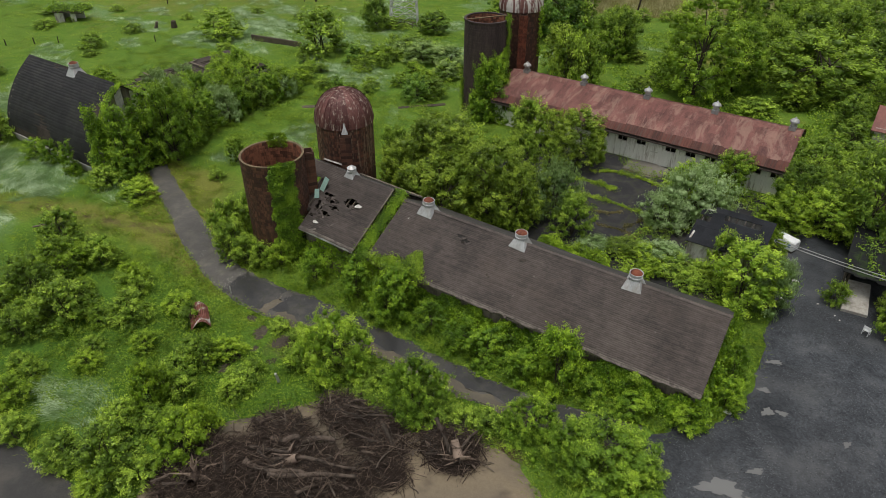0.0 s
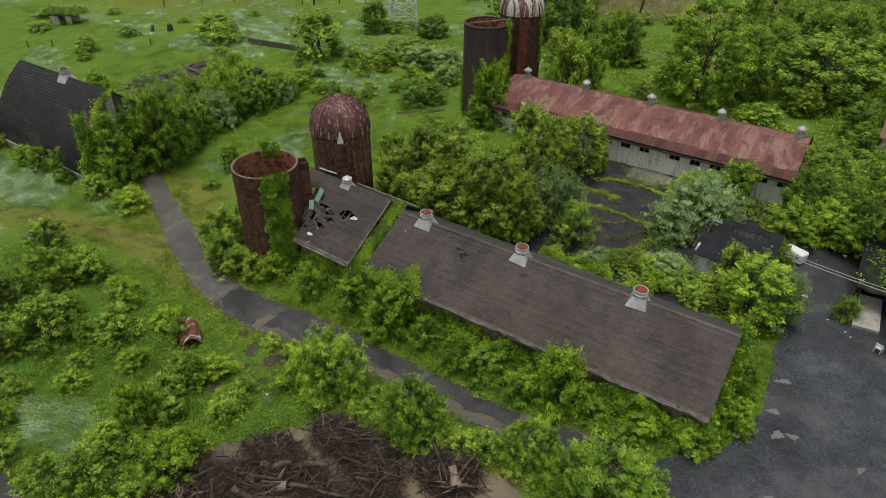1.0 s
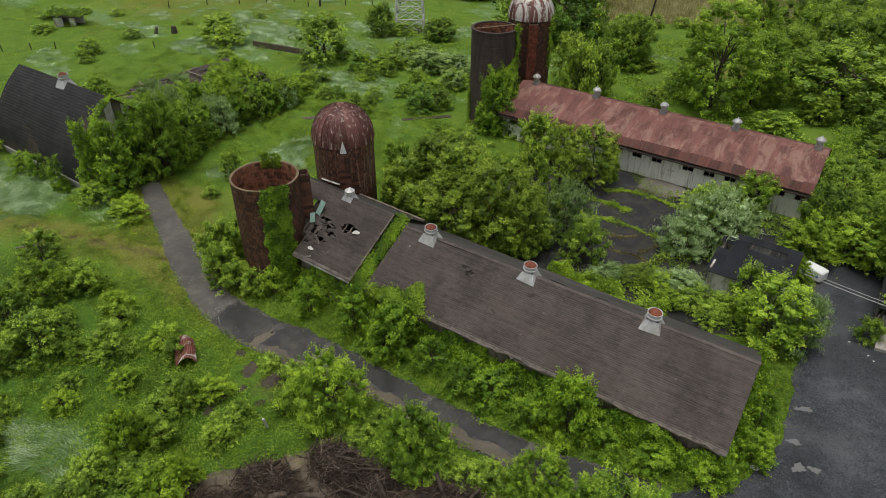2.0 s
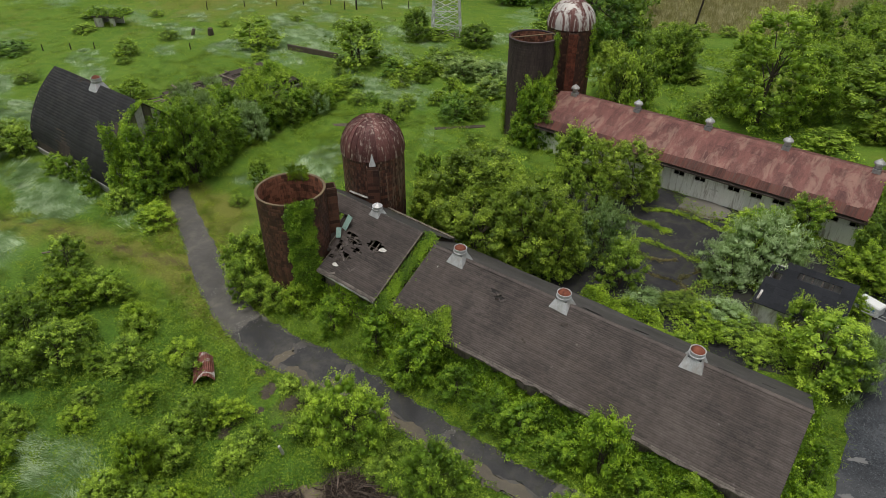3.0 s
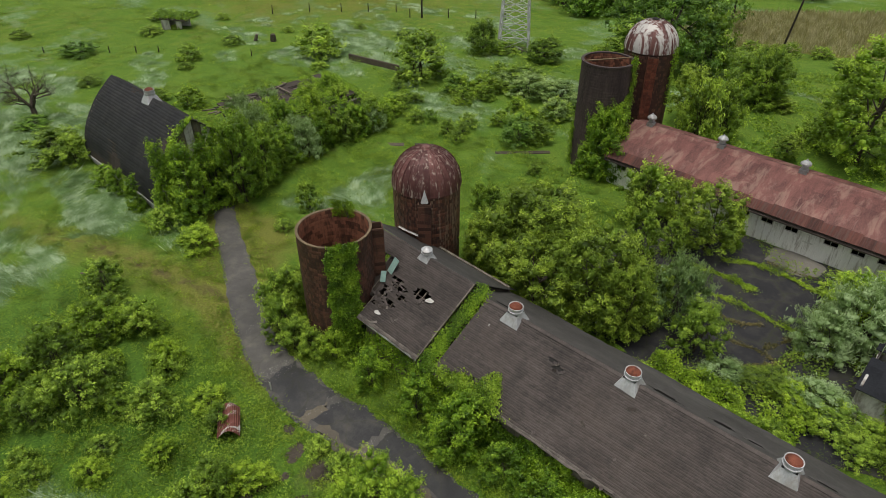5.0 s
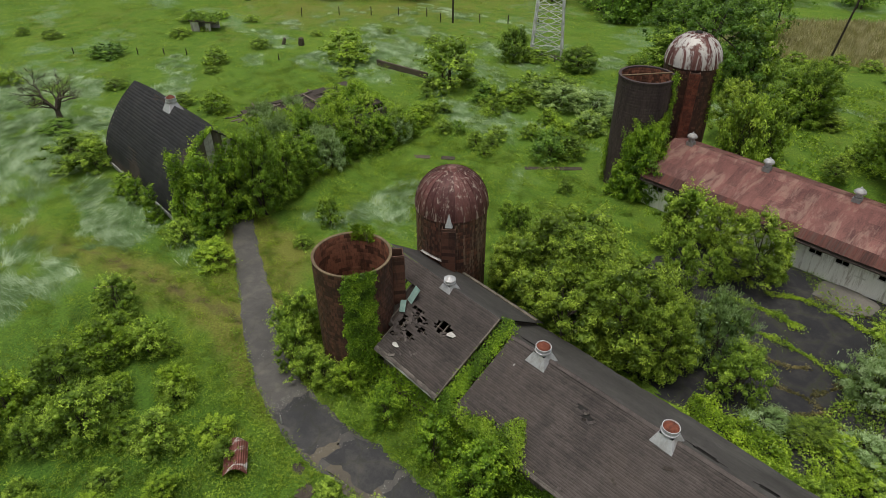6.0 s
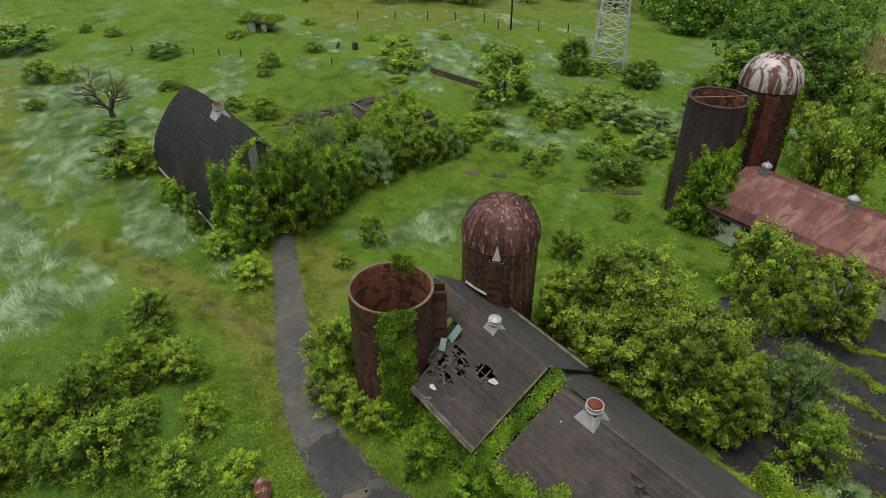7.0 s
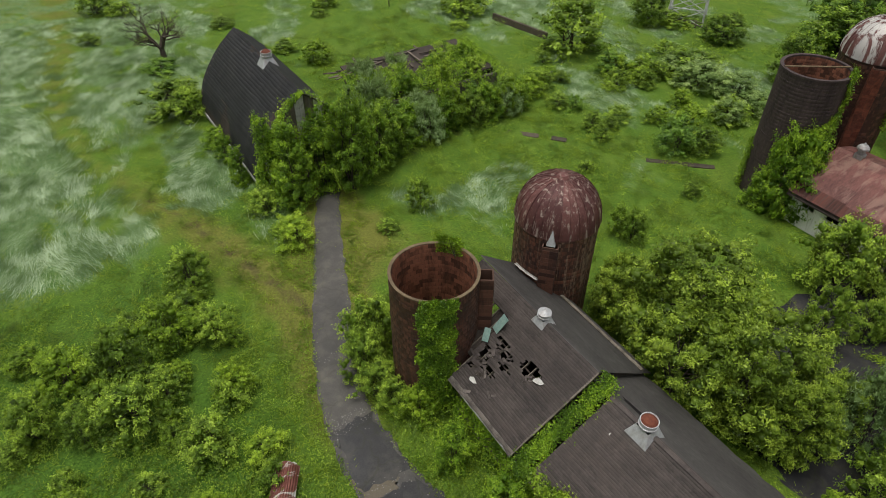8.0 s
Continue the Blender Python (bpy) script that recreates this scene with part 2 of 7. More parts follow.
PAINT_WALL = surface("flaking_whitewash", (0.66, 0.65, 0.62), (0.88, 0.87, 0.84), 1.1, 10.0, (2.2, 2.2, 0.25), 0.8, stain=(0.24, 0.19, 0.145), amount=0.62, by_piece=0.15, stain_at=(0.52, 0.62))
RUST_EAVE = surface("rusted_red_sheet", (0.040, 0.016, 0.013), (0.150, 0.052, 0.038), 0.9, 8.0, (7.0, 0.4, 0.4), 0.7, 0.1, stain=(0.10, 0.085, 0.075), amount=0.4, by_piece=0.2)
GALV_DULL = surface("dull_galvanised", (0.26, 0.265, 0.27), (0.46, 0.465, 0.47), 1.5, 10.0, (1, 1, 0.4), 0.55, 0.35, stain=(0.22, 0.16, 0.12), amount=0.5)
RUST = surface("rusty_steel", (0.10, 0.030, 0.018), (0.26, 0.085, 0.05), 1.6, 12.0, (1, 1, 0.5), 0.8, 0.1, stain=(0.04, 0.02, 0.015), amount=0.6)
RED_METAL = surface("faded_red_sheet", (0.075, 0.030, 0.028), (0.245, 0.105, 0.088), 0.42, 6.0, (2.4, 0.8, 0.8), 0.6, 0.15, stain=(0.36, 0.235, 0.185), amount=0.45, by_piece=0.14, stain_at=(0.50, 0.60))
TILE = surface("red_silo_tile", (0.060, 0.029, 0.021), (0.145, 0.066, 0.044), 0.9, 9.0, (1.5, 1.5, 0.35), 0.6, stain=(0.030, 0.021, 0.018), amount=0.7, by_piece=0.75)
TILE_DARK = surface("dark_silo_tile", (0.046, 0.033, 0.033), (0.098, 0.070, 0.068), 0.7, 6.0, (1.6, 1.6, 0.22), 0.7, stain=(0.028, 0.022, 0.022), amount=0.6, by_piece=0.10)
TILE_INNER = surface("silo_lining", (0.10, 0.045, 0.028), (0.34, 0.145, 0.085), 0.9, 9.0, (1.5, 1.5, 0.4), 0.7, stain=(0.05, 0.03, 0.022), amount=0.6, by_piece=0.8)
TILE_STREAK = surface("streaked_silo_tile", (0.040, 0.022, 0.018), (0.185, 0.075, 0.046), 1.1, 9.0, (3.0, 3.0, 0.14), 0.6, stain=(0.25, 0.175, 0.12), amount=0.8, by_piece=0.3, stain_at=(0.51, 0.60))
MORTAR = surface("mortar", (0.062, 0.034, 0.025), (0.125, 0.068, 0.048), 1.4, 14.0)
CAP = surface("rim_concrete", (0.14, 0.10, 0.06), (0.29, 0.22, 0.13), 1.4, 14.0, stain=(0.08, 0.06, 0.04))
DOME = surface("rusty_dome", (0.085, 0.034, 0.032), (0.195, 0.085, 0.076), 1.0, 8.0, (4.0, 4.0, 0.5), 0.5, 0.2, stain=(0.46, 0.38, 0.32), amount=0.8, by_piece=0.25, stain_at=(0.54, 0.61))
DOME_PALE = surface("peeling_dome", (0.10, 0.040, 0.036), (0.22, 0.105, 0.092), 0.8, 8.0, (1.4, 1.4, 0.3), 0.55, 0.2, stain=(0.62, 0.60, 0.57), amount=0.9, by_piece=0.2, stain_at=(0.47, 0.53))
BARK = surface("bark", (0.035, 0.028, 0.020), (0.11, 0.09, 0.07), 3.0, 20.0, (1, 1, 0.3), 0.9)
DEAD_BARK = surface("grey_dead_wood", (0.055, 0.045, 0.038), (0.19, 0.155, 0.125), 2.0, 18.0, (1, 1, 1), 0.9, by_piece=0.5)
LOG = surface("dark_log_wood", (0.032, 0.025, 0.020), (0.145, 0.112, 0.090), 1.4, 15.0, (1, 1, 1), 0.9, stain=(0.02, 0.016, 0.013), amount=0.7, by_piece=0.4)
BRUSH = surface("brown_brush", (0.045, 0.031, 0.024), (0.27, 0.205, 0.160), 2.0, 18.0, (1, 1, 1), 0.9, by_piece=0.6)
# near-black; on decks and floors it paints in the shade of the inside
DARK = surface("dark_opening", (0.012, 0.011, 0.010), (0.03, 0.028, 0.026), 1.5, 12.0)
PALE_BOARD = surface("pale_board", (0.45, 0.44, 0.41), (0.72, 0.71, 0.67), 1.6, 12.0, stain=(0.2, 0.17, 0.14), amount=0.5)
GREEN_SHEET = surface("green_sheet", (0.20, 0.33, 0.29), (0.36, 0.50, 0.45), 1.6, 12.0)
WHITE_PLASTIC = surface("white_plastic", (0.68, 0.70, 0.71), (0.82, 0.83, 0.83), 1.6, 12.0, rough=0.5)
BLUE_PAINT = surface("blue_paint", (0.07, 0.16, 0.32), (0.12, 0.25, 0.45), 2.0, 12.0)
CABLE = surface("cable", (0.35, 0.35, 0.35), (0.5, 0.5, 0.5), 2.0, 12.0)


def glass_material():
    n = Nodes("dusty_glass")
    n.bsdf.inputs["Transmission Weight"].default_value = 0.6
    return n.done((0.25, 0.27, 0.27), 0.15, 0, 0.5)


GLASS = glass_material()


# ---- building helpers ----
def smooth(t):
    t = np.clip(t, 0, 1)
    return t * t * (3 - 2 * t)


def height(x, y):
    """The lie of the land."""
    return 0.6 * smooth((y - 46) / 14) * smooth((x + 48) / 8) - 2.5 * smooth((y - 85) / 60) - 1.0 * smooth((-x - 100) / 40)


def gz(x, y):
    return float(height(np.float64(x), np.float64(y)))


def mesh_np(name, verts, faces):
    """A mesh from an array of corners and one of faces with equal corner counts."""
    verts, faces = np.asarray(verts, np.float32), np.asarray(faces, np.int32)
    me = bpy.data.meshes.new(name)
    k = faces.shape[1]
    me.vertices.add(len(verts))
    me.vertices.foreach_set("co", verts.ravel())
    me.loops.add(faces.size)
    me.loops.foreach_set("vertex_index", faces.ravel())
    me.polygons.add(len(faces))
    me.polygons.foreach_set("loop_start", np.arange(0, faces.size, k, dtype=np.int32))
    me.update(calc_edges=True)
    return me


def part(name, shape, material, parent=None, label="", smooth_faces=False):
    """One mesh object, under a thing or a part."""
    if isinstance(shape, bmesh.types.BMesh):
        me = bpy.data.meshes.new(name)
        shape.to_mesh(me)
        shape.free()
    else:
        me = shape
    if material and not me.materials:
        me.materials.append(material)
    if smooth_faces:
        me.polygons.foreach_set("use_smooth", [True] * len(me.polygons))
    ob = new(name, me)
    if parent:
        ob.parent = parent
    if label:
        tagged(ob, label)
    return ob


def thing(name, at, label, category, group="", kind="", turn=0.0):
    ob = new(name)
    ob.matrix_world = pose(*at, 0, 0, turn)
    return tagged(ob, label, category, group, kind)


def box(bm, lo, hi, bevel=0.0, turn=None):
    """A box between two corners, added to bm."""
    c = [(a + b) / 2 for a, b in zip(lo, hi)]
    m = Matrix.Translation(c) @ Matrix.Diagonal((*[max(abs(b - a), 1e-4) for a, b in zip(lo, hi)], 1))
    if turn is not None:
        m = turn @ m
    made = bmesh.ops.create_cube(bm, size=1, matrix=m)
    if bevel:
        es = list({e for v in made["verts"] for e in v.link_edges})
        bmesh.ops.bevel(bm, geom=es, offset=bevel, segments=1, affect="EDGES")
    return bm


def boxed(lo, hi, bevel=0.0, turn=None):
    return box(bmesh.new(), lo, hi, bevel, turn)


def lathe(profile, sides=32, bm=None, start=0.0, sweep=2 * math.pi):
    """A body turned about z from (radius, height) pairs."""
    bm = bm or bmesh.new()
    full = abs(sweep - 2 * math.pi) < 1e-6
    count = sides if full else sides + 1
    rings = []
    for r, z in profile:
        if r < 1e-5:
            rings.append([bm.verts.new((0, 0, z))])
        else:
            rings.append([bm.verts.new((r * math.cos(start + sweep * i / sides), r * math.sin(start + sweep * i / sides), z)) for i in range(count)])
    for a, b in zip(rings, rings[1:]):
        for i in range(sides):
            j = (i + 1) % count
            q = [a[i % len(a)], a[j % len(a)], b[j % len(b)], b[i % len(b)]]
            q = [v for k, v in enumerate(q) if v not in q[:k]]
            if len(q) > 2:
                bm.faces.new(q)
    return bm


def tube_arrays(points, radii, sides=5):
    """Corners and quads of a tapering tube along points."""
    pts = np.asarray(points, float)
    ways = np.gradient(pts, axis=0)
    ways /= np.linalg.norm(ways, axis=1)[:, None] + 1e-9
    ref = np.where(np.abs(ways[:, 2:3]) > 0.9, np.array([[1.0, 0, 0]]), np.array([[0, 0, 1.0]]))
    u = np.cross(ways, ref)
    u /= np.linalg.norm(u, axis=1)[:, None] + 1e-9
    v = np.cross(ways, u)
    a = np.arange(sides) * 2 * np.pi / sides
    ring = np.cos(a)[None, :, None] * u[:, None] + np.sin(a)[None, :, None] * v[:, None]
    verts = (pts[:, None] + ring * np.asarray(radii)[:, None, None]).reshape(-1, 3)
    faces = []
    for i in range(len(pts) - 1):
        for j in range(sides):
            k = (j + 1) % sides
            faces.append((i * sides + j, i * sides + k, (i + 1) * sides + k, (i + 1) * sides + j))
    return verts, np.array(faces)


def tubes_mesh(name, tubes, sides=5):
    vs, fs, n = [], [], 0
    for pts, radii in tubes:
        v, f = tube_arrays(pts, radii, sides)
        vs.append(v)
        fs.append(f + n)
        n += len(v)
    return mesh_np(name, np.concatenate(vs), np.concatenate(fs))


def leaves_mesh(name, pts, nrm, size, rng, wide=0.55, droop=0.25, young=None, heart=None):
    """Small leaves at pts, facing nrm; young shoots are paler than old wood, partly as painted light."""
    young = rng.random(len(pts)) if young is None else young
    pts, nrm, young, size = np.repeat(pts, 2, 0), np.repeat(nrm, 2, 0), np.repeat(young, 2), np.repeat(size, 2)
    pts = pts + rng.normal(0, 0.42, pts.shape) * size[:, None]
    size = size * 0.74
    n = len(pts)
    nrm = nrm + rng.normal(0, 0.45, (n, 3))
    nrm /= np.linalg.norm(nrm, axis=1)[:, None] + 1e-9
    t = np.cross(nrm, rng.normal(0, 1, (n, 3)))
    t[:, 2] -= droop
    t /= np.linalg.norm(t, axis=1)[:, None] + 1e-9
    s = np.cross(nrm, t)
    s /= np.linalg.norm(s, axis=1)[:, None] + 1e-9
    z = size[:, None]
    tip = pts + t * z * 0.6 - nrm * z * 0.10
    le = pts - t * z * 0.4 + s * z * wide * 0.52
    ri = pts - t * z * 0.4 - s * z * wide * 0.52
    verts = np.stack([le, tip, ri], 1).reshape(-1, 3)
    faces = np.arange(3 * n).reshape(n, 3)
    young = np.repeat(young, 3)
    if heart is not None:
        v, f = heart
        f = np.concatenate([f[:, [0, 1, 2]], f[:, [0, 2, 3]]])
        faces = np.concatenate([faces, f + len(verts)])
        verts = np.concatenate([verts, v])
        # hearts toned darker on average: shade between clumps put into the leaf colour
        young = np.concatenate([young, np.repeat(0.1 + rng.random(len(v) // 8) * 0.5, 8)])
    me = mesh_np(name, verts, faces)
    me.attributes.new("young", "FLOAT", "POINT").data.foreach_set("value", young.astype(np.float32))
    return me


def clump_hearts(rng, cen, size):
    """The dense inside of each leafy clump: a small uneven block."""
    n = len(cen)
    corner = np.array([(x, y, z) for z in (-1, 1) for x, y in ((-1, -1), (1, -1), (1, 1), (-1, 1))], float)
    a = rng.uniform(0, 6.28, n)
    p = corner[None] * rng.uniform(0.55, 1.0, (n, 8, 3)) * np.array([1, 1, 0.75])
    q = np.stack([p[..., 0] * np.cos(a)[:, None] - p[..., 1] * np.sin(a)[:, None], p[..., 0] * np.sin(a)[:, None] + p[..., 1] * np.cos(a)[:, None], p[..., 2]], -1)
    q = q * (size * rng.uniform(0.7, 1.2, n))[:, None, None] + cen[:, None]
    quad = np.array([(3, 2, 1, 0), (4, 5, 6, 7), (0, 1, 5, 4), (1, 2, 6, 5), (2, 3, 7, 6), (3, 0, 4, 7)])
    return q.reshape(-1, 3), (quad[None] + 8 * np.arange(n)[:, None, None]).reshape(-1, 4)


def unit(v):
    return v / (np.linalg.norm(v, axis=-1, keepdims=True) + 1e-9)


def crown_points(rng, w, h, lo, clumps, count, clump_r, form="bush", flat=0.75):
    """Leaf places and facings of a crown of leafy shoots, w wide, from lo to h high."""
    u = rng.random(clumps)
    if form == "cone":
        u = 1 - np.sqrt(1 - 0.96 * u)
        girth = (1 - u) ** 0.75
    elif form == "tree":
        girth = np.sqrt(np.clip(1 - ((u - 0.42) / 0.62) ** 2, 0.03, 1))
    else:
        girth = np.sqrt(np.clip(1 - (np.maximum(u - 0.25, 0) / 0.77) ** 2, 0.03, 1))
    ang = rng.uniform(0, 2 * np.pi, clumps)
    lob = 1 + 0.20 * np.sin(2 * ang + rng.uniform(0, 6)) * rng.uniform(0.3, 1) + 0.16 * np.sin(3 * ang + 5 * u + rng.uniform(0, 6)) + 0.12 * np.sin(5 * ang + rng.uniform(0, 6))
    rad = girth * lob * (0.35 + 0.65 * rng.random(clumps) ** 0.45) * (w / 2 - clump_r * 0.5)
    d = np.stack([np.cos(ang), np.sin(ang), (u - 0.35) * 1.4], 1)
    cen = np.stack([rad * np.cos(ang), rad * np.sin(ang), lo + (h - lo) * (0.04 + 0.9 * u)], 1)
    way = unit(d * 0.9 + rng.normal(0, 0.4, (clumps, 3)) + np.array([0, 0, 0.5]))
    length = clump_r * rng.uniform(0.7, 1.7, clumps)
    which = rng.integers(0, clumps, count)
    t = rng.random(count) ** 0.7
    off = rng.normal(0, 1, (count, 3)) * (clump_r * 0.27 * (1.2 - 0.85 * t))[:, None] * np.array([1, 1, flat])
    pts = cen[which] + way[which] * ((t - 0.35) * length[which])[:, None] + off
    out = unit(0.6 * unit(off) + 0.5 * way[which] + np.array([0, 0, 0.9]) + rng.normal(0, 0.25, (count, 3)))
    pts[:, 2] = np.maximum(pts[:, 2], 0.05 + 0.1 * rng.random(count))
    # paler towards the tip: new growth, plus light on outer leaves as colour
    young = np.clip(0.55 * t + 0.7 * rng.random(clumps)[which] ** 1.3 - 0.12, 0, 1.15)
    return pts, out, cen, young


def branch_tubes(rng, cen, h, lo, stems, thick):
    tubes = []
    heads = rng.permutation(len(cen))[:18]
    for s in range(stems):
        foot = np.array([*rng.normal(0, 0.12 * stems ** 0.5 * (stems > 1), 2), -0.15])
        top = np.array([*rng.normal(0, 0.15 * h * 0.3, 2), lo + (h - lo) * rng.uniform(0.55, 0.8)])
        k = np.linspace(0, 1, 6)[:, None]
        line = foot + (top - foot) * k + np.sin(k * 3.1) * rng.normal(0, 0.06 * h, 3) * np.array([1, 1, 0])
        tubes.append((line, thick * (1 - 0.8 * k[:, 0])))
        for c in heads[s::stems]:
            a = line[rng.integers(1, 5)]
            m = (a + cen[c]) / 2 + rng.normal(0, 0.05 * h, 3) * 0.5 + np.array([0, 0, 0.04 * h])
            tubes.append((np.array([a, m, cen[c]]), np.array([thick * 0.4, thick * 0.26, thick * 0.08])))
    return tubes


class PlantKind:
    """Plants of a kind: a few shapes, built once at unit width and height, then copied."""

    def __init__(self, name, leaf, w, h, lo, clumps, count, clump_r, size, stems, thick, shapes=3, wide=0.55, droop=0.25, seed=1, form="bush"):
        self.w, self.h, self.proto, self.used = w, h, [], 0
        count, size = int(count * 0.82), size * 1.09
        for i in range(shapes):
            rng = np.random.default_rng(seed * 100 + i)
            pts, out, cen, young = crown_points(rng, w, h, lo, clumps, count, clump_r, form)
            fit_w = w / 2 / np.percentile(np.hypot(pts[:, 0], pts[:, 1]), 94)
            fit_h = h / np.percentile(pts[:, 2], 98.5)
            pts, cen = pts * np.array([fit_w, fit_w, fit_h]), cen * np.array([fit_w, fit_w, fit_h])
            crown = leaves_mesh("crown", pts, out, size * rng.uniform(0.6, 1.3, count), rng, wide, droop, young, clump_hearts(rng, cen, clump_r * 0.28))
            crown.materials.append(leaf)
            wood = tubes_mesh("trunk", branch_tubes(rng, cen, h, lo, stems, thick), 3)
            wood.materials.append(BARK)
            self.proto.append((crown, wood))
        self.name = name

    def put(self, x, y, w, h, label, category, group="", z=None, turn=None):
        crown, wood = self.proto[self.used % len(self.proto)]
        self.used += 1
        ob = thing(self.name, (x, y, gz(x, y) if z is None else z), label, category, group, turn=RNG.uniform(0, 360) if turn is None else turn)
        ob.scale = (w / self.w, w / self.w, h / self.h)
        c = new("crown", crown)
        c.parent = ob
        t = new("trunk", wood)
        t.parent = ob
        return ob


# ---- the land ----
ROAD = np.array([(-66.0, 34.8), (-61.4, 32.5), (-56.5, 30.3), (-51.0, 28.0), (-46.0, 25.9), (-41.6, 24.7), (-37.0, 24.4), (-33.0, 25.0), (-27.0, 25.4), (-20.7, 25.6), (-14.5, 26.0), (-10.2, 27.0), (-7.4, 27.6)])
ROAD_W = np.array([1.9, 2.0, 2.3, 2.7, 2.8, 3.0, 3.4, 3.3, 2.7, 2.4, 2.4, 2.4, 2.8])
TRACK = np.array([(-50.5, 26.5), (-57.2, 24.4), (-67.2, 21.5), (-78.8, 17.3), (-90.4, 15.5), (-105, 16.5), (-122.3, 19.0), (-170, 24)])


def spline(p, n=12):
    """A smooth line through the points of p."""
    p = np.asarray(p, float)
    q = np.vstack([2 * p[0] - p[1], p, 2 * p[-1] - p[-2]])
    out = []
    for i in range(1, len(q) - 2):
        a, b, c, d = q[i - 1:i + 3]
        for t in np.linspace(0, 1, n, endpoint=False):
            out.append(0.5 * (2 * b + (c - a) * t + (2 * a - 5 * b + 4 * c - d) * t * t + (3 * b - a - 3 * c + d) * t ** 3))
    out.append(p[-1])
    return np.array(out)


ROAD_LINE = spline(np.column_stack([ROAD, ROAD_W]))
TRACK_LINE = spline(TRACK)


def line_gap(x, y, line):
    """Distance from (x, y) to the nearest point of a dense line."""
    best = np.full(np.shape(x), 1e9)
    for a in line:
        best = np.minimum(best, np.hypot(x - a[0], y - a[1]))
    return best


def in_poly(x, y, poly):
    inside = np.zeros(np.shape(x), bool)
    for (x0, y0), (x1, y1) in zip(poly, poly[1:] + poly[:1]):
        cross = (y0 > y) != (y1 > y)
        inside ^= cross & (x < (x1 - x0) * (y - y0) / (y1 - y0 + 1e-12) + x0)
    return inside


YARD = [(-7.5, 26.6), (-6.2, 29.6), (-4.3, 31.2), (-3.0, 33.5), (-2.7, 37), (-3.2, 43.7), (-3.6, 50), (-5.0, 55.5), (-5.6, 61.5), (4, 62), (40, 60), (48, 20), (30, -6), (6, -6), (1.5, 14), (-2.5, 22.5)]
COURTYARD = [(-31, 44.5), (-26, 43.2), (-8.5, 43.6), (-6.5, 52), (-7, 62.8), (-28, 63.3), (-32, 60), (-33, 50)]
SLAB = [(-28.4, 15.4), (-25.4, 18.9), (-22.0, 18.6), (-17, 21.6), (-13.2, 22.0), (-10.6, 20.2), (-12, 16.5), (-17, 11), (-22, 6.2), (-29, 7.4), (-30.5, 12)]
REEDS = [(-64, 124), (-52, 128), (-42, 132), (-30, 138), (-16, 146), (0, 156), (-10, 182), (-34, 176), (-52, 166), (-66, 152)]
LANE = [(-75, -1), (-60, 3.0), (-48, 4.6), (-40.3, 5.6), (-31.3, 6.3), (-29.0, 5.4), (-26, -1), (-28, -8), (-75, -8)]
HARD = [YARD, COURTYARD, SLAB, LANE]
BUILT = [[(-41.5, 30.0), (-5.2, 30.0), (-5.2, 40), (-41.5, 40)], [(-84, 29), (-66, 29), (-66, 38), (-84, 38)], [(-39.5, 63.8), (-6.5, 63.8), (-6.5, 74), (-39.5, 74)]]


def road_gap(x, y):
    """Metres outside the drive's edge."""
    best = np.full(np.shape(x), 1e9)
    for a in ROAD_LINE[::2]:
        best = np.minimum(best, np.hypot(x - a[0], y - a[1]) - a[2] / 2)
    return best


def lumps(x, y, scale, seed=0.0):
    """Cheap smooth variation between -1 and 1."""
    u, v = x / scale + seed, y / scale - seed * 1.7
    return (np.sin(u * 1.3 + 1.7 * np.sin(v * 0.9)) + np.sin(v * 1.7 - 1.3 * np.sin(u * 0.7 + 1)) + np.sin((u + v) * 2.3 + 2 * np.sin(u - v))) / 3


def spot(x, y, cx, cy, rx, ry):
    return np.exp(-(((x - cx) / rx) ** 2 + ((y - cy) / ry) ** 2) ** 2)


def lodged(x, y):
    """How strongly the tall grass is laid over and silvery."""
    f = 1.05 * smooth((-x - 60) / 8) * smooth((20.5 - y + 0.0 * x) / 4) * smooth((y + 5) / 6)
    f += 0.8 * spot(x, y, -58.3, 39.8, 3.6, 2.2) + 0.95 * spot(x, y, -39.4, 10.0, 4.6, 1.9) + 0.8 * spot(x, y, -92, 79, 14, 6)
    f += 0.65 * spot(x, y, -75, 25, 9, 2.6) + 0.6 * spot(x, y, -96, 30, 8, 10) + 0.5 * spot(x, y, -120, 30, 18, 10) + 0.6 * spot(x, y, -62, 84, 10, 6)
    f += 0.5 * spot(x, y, -55, 44, 5, 2) + 0.5 * spot(x, y, -30, 108, 16, 4) + 0.5 * spot(x, y, -66, 70, 10, 4)
    f += 0.55 * smooth((lumps(x, y, 6, 4) - 0.15) / 0.4) * smooth((-x - 45) / 10)
    f += 0.55 * smooth((lumps(x, y, 5.0, 1) - 0.05) / 0.4) * smooth((y - 60) / 8) * smooth((-x - 40) / 6)
    f += 0.62 * smooth((-x - 62) / 6) * smooth((31 - y) / 5) * smooth((lumps(x, y, 4.5, 7) + 0.35) / 0.5)
    f += 0.55 * smooth((-x - 84) / 8) * smooth((46 - y) / 10) * smooth((lumps(x, y, 5.5, 2) + 0.1) / 0.5)
    return f * (0.62 + 0.45 * lumps(0.6 * x + 0.3 * y, 1.7 * y - 0.5 * x, 1.5, 5) + 0.36 * lumps(x, y, 3.1, 1.5) + 0.32 * lumps(x, y, 1.1, 9) + 0.2 * lumps(x, y, 0.5, 3))


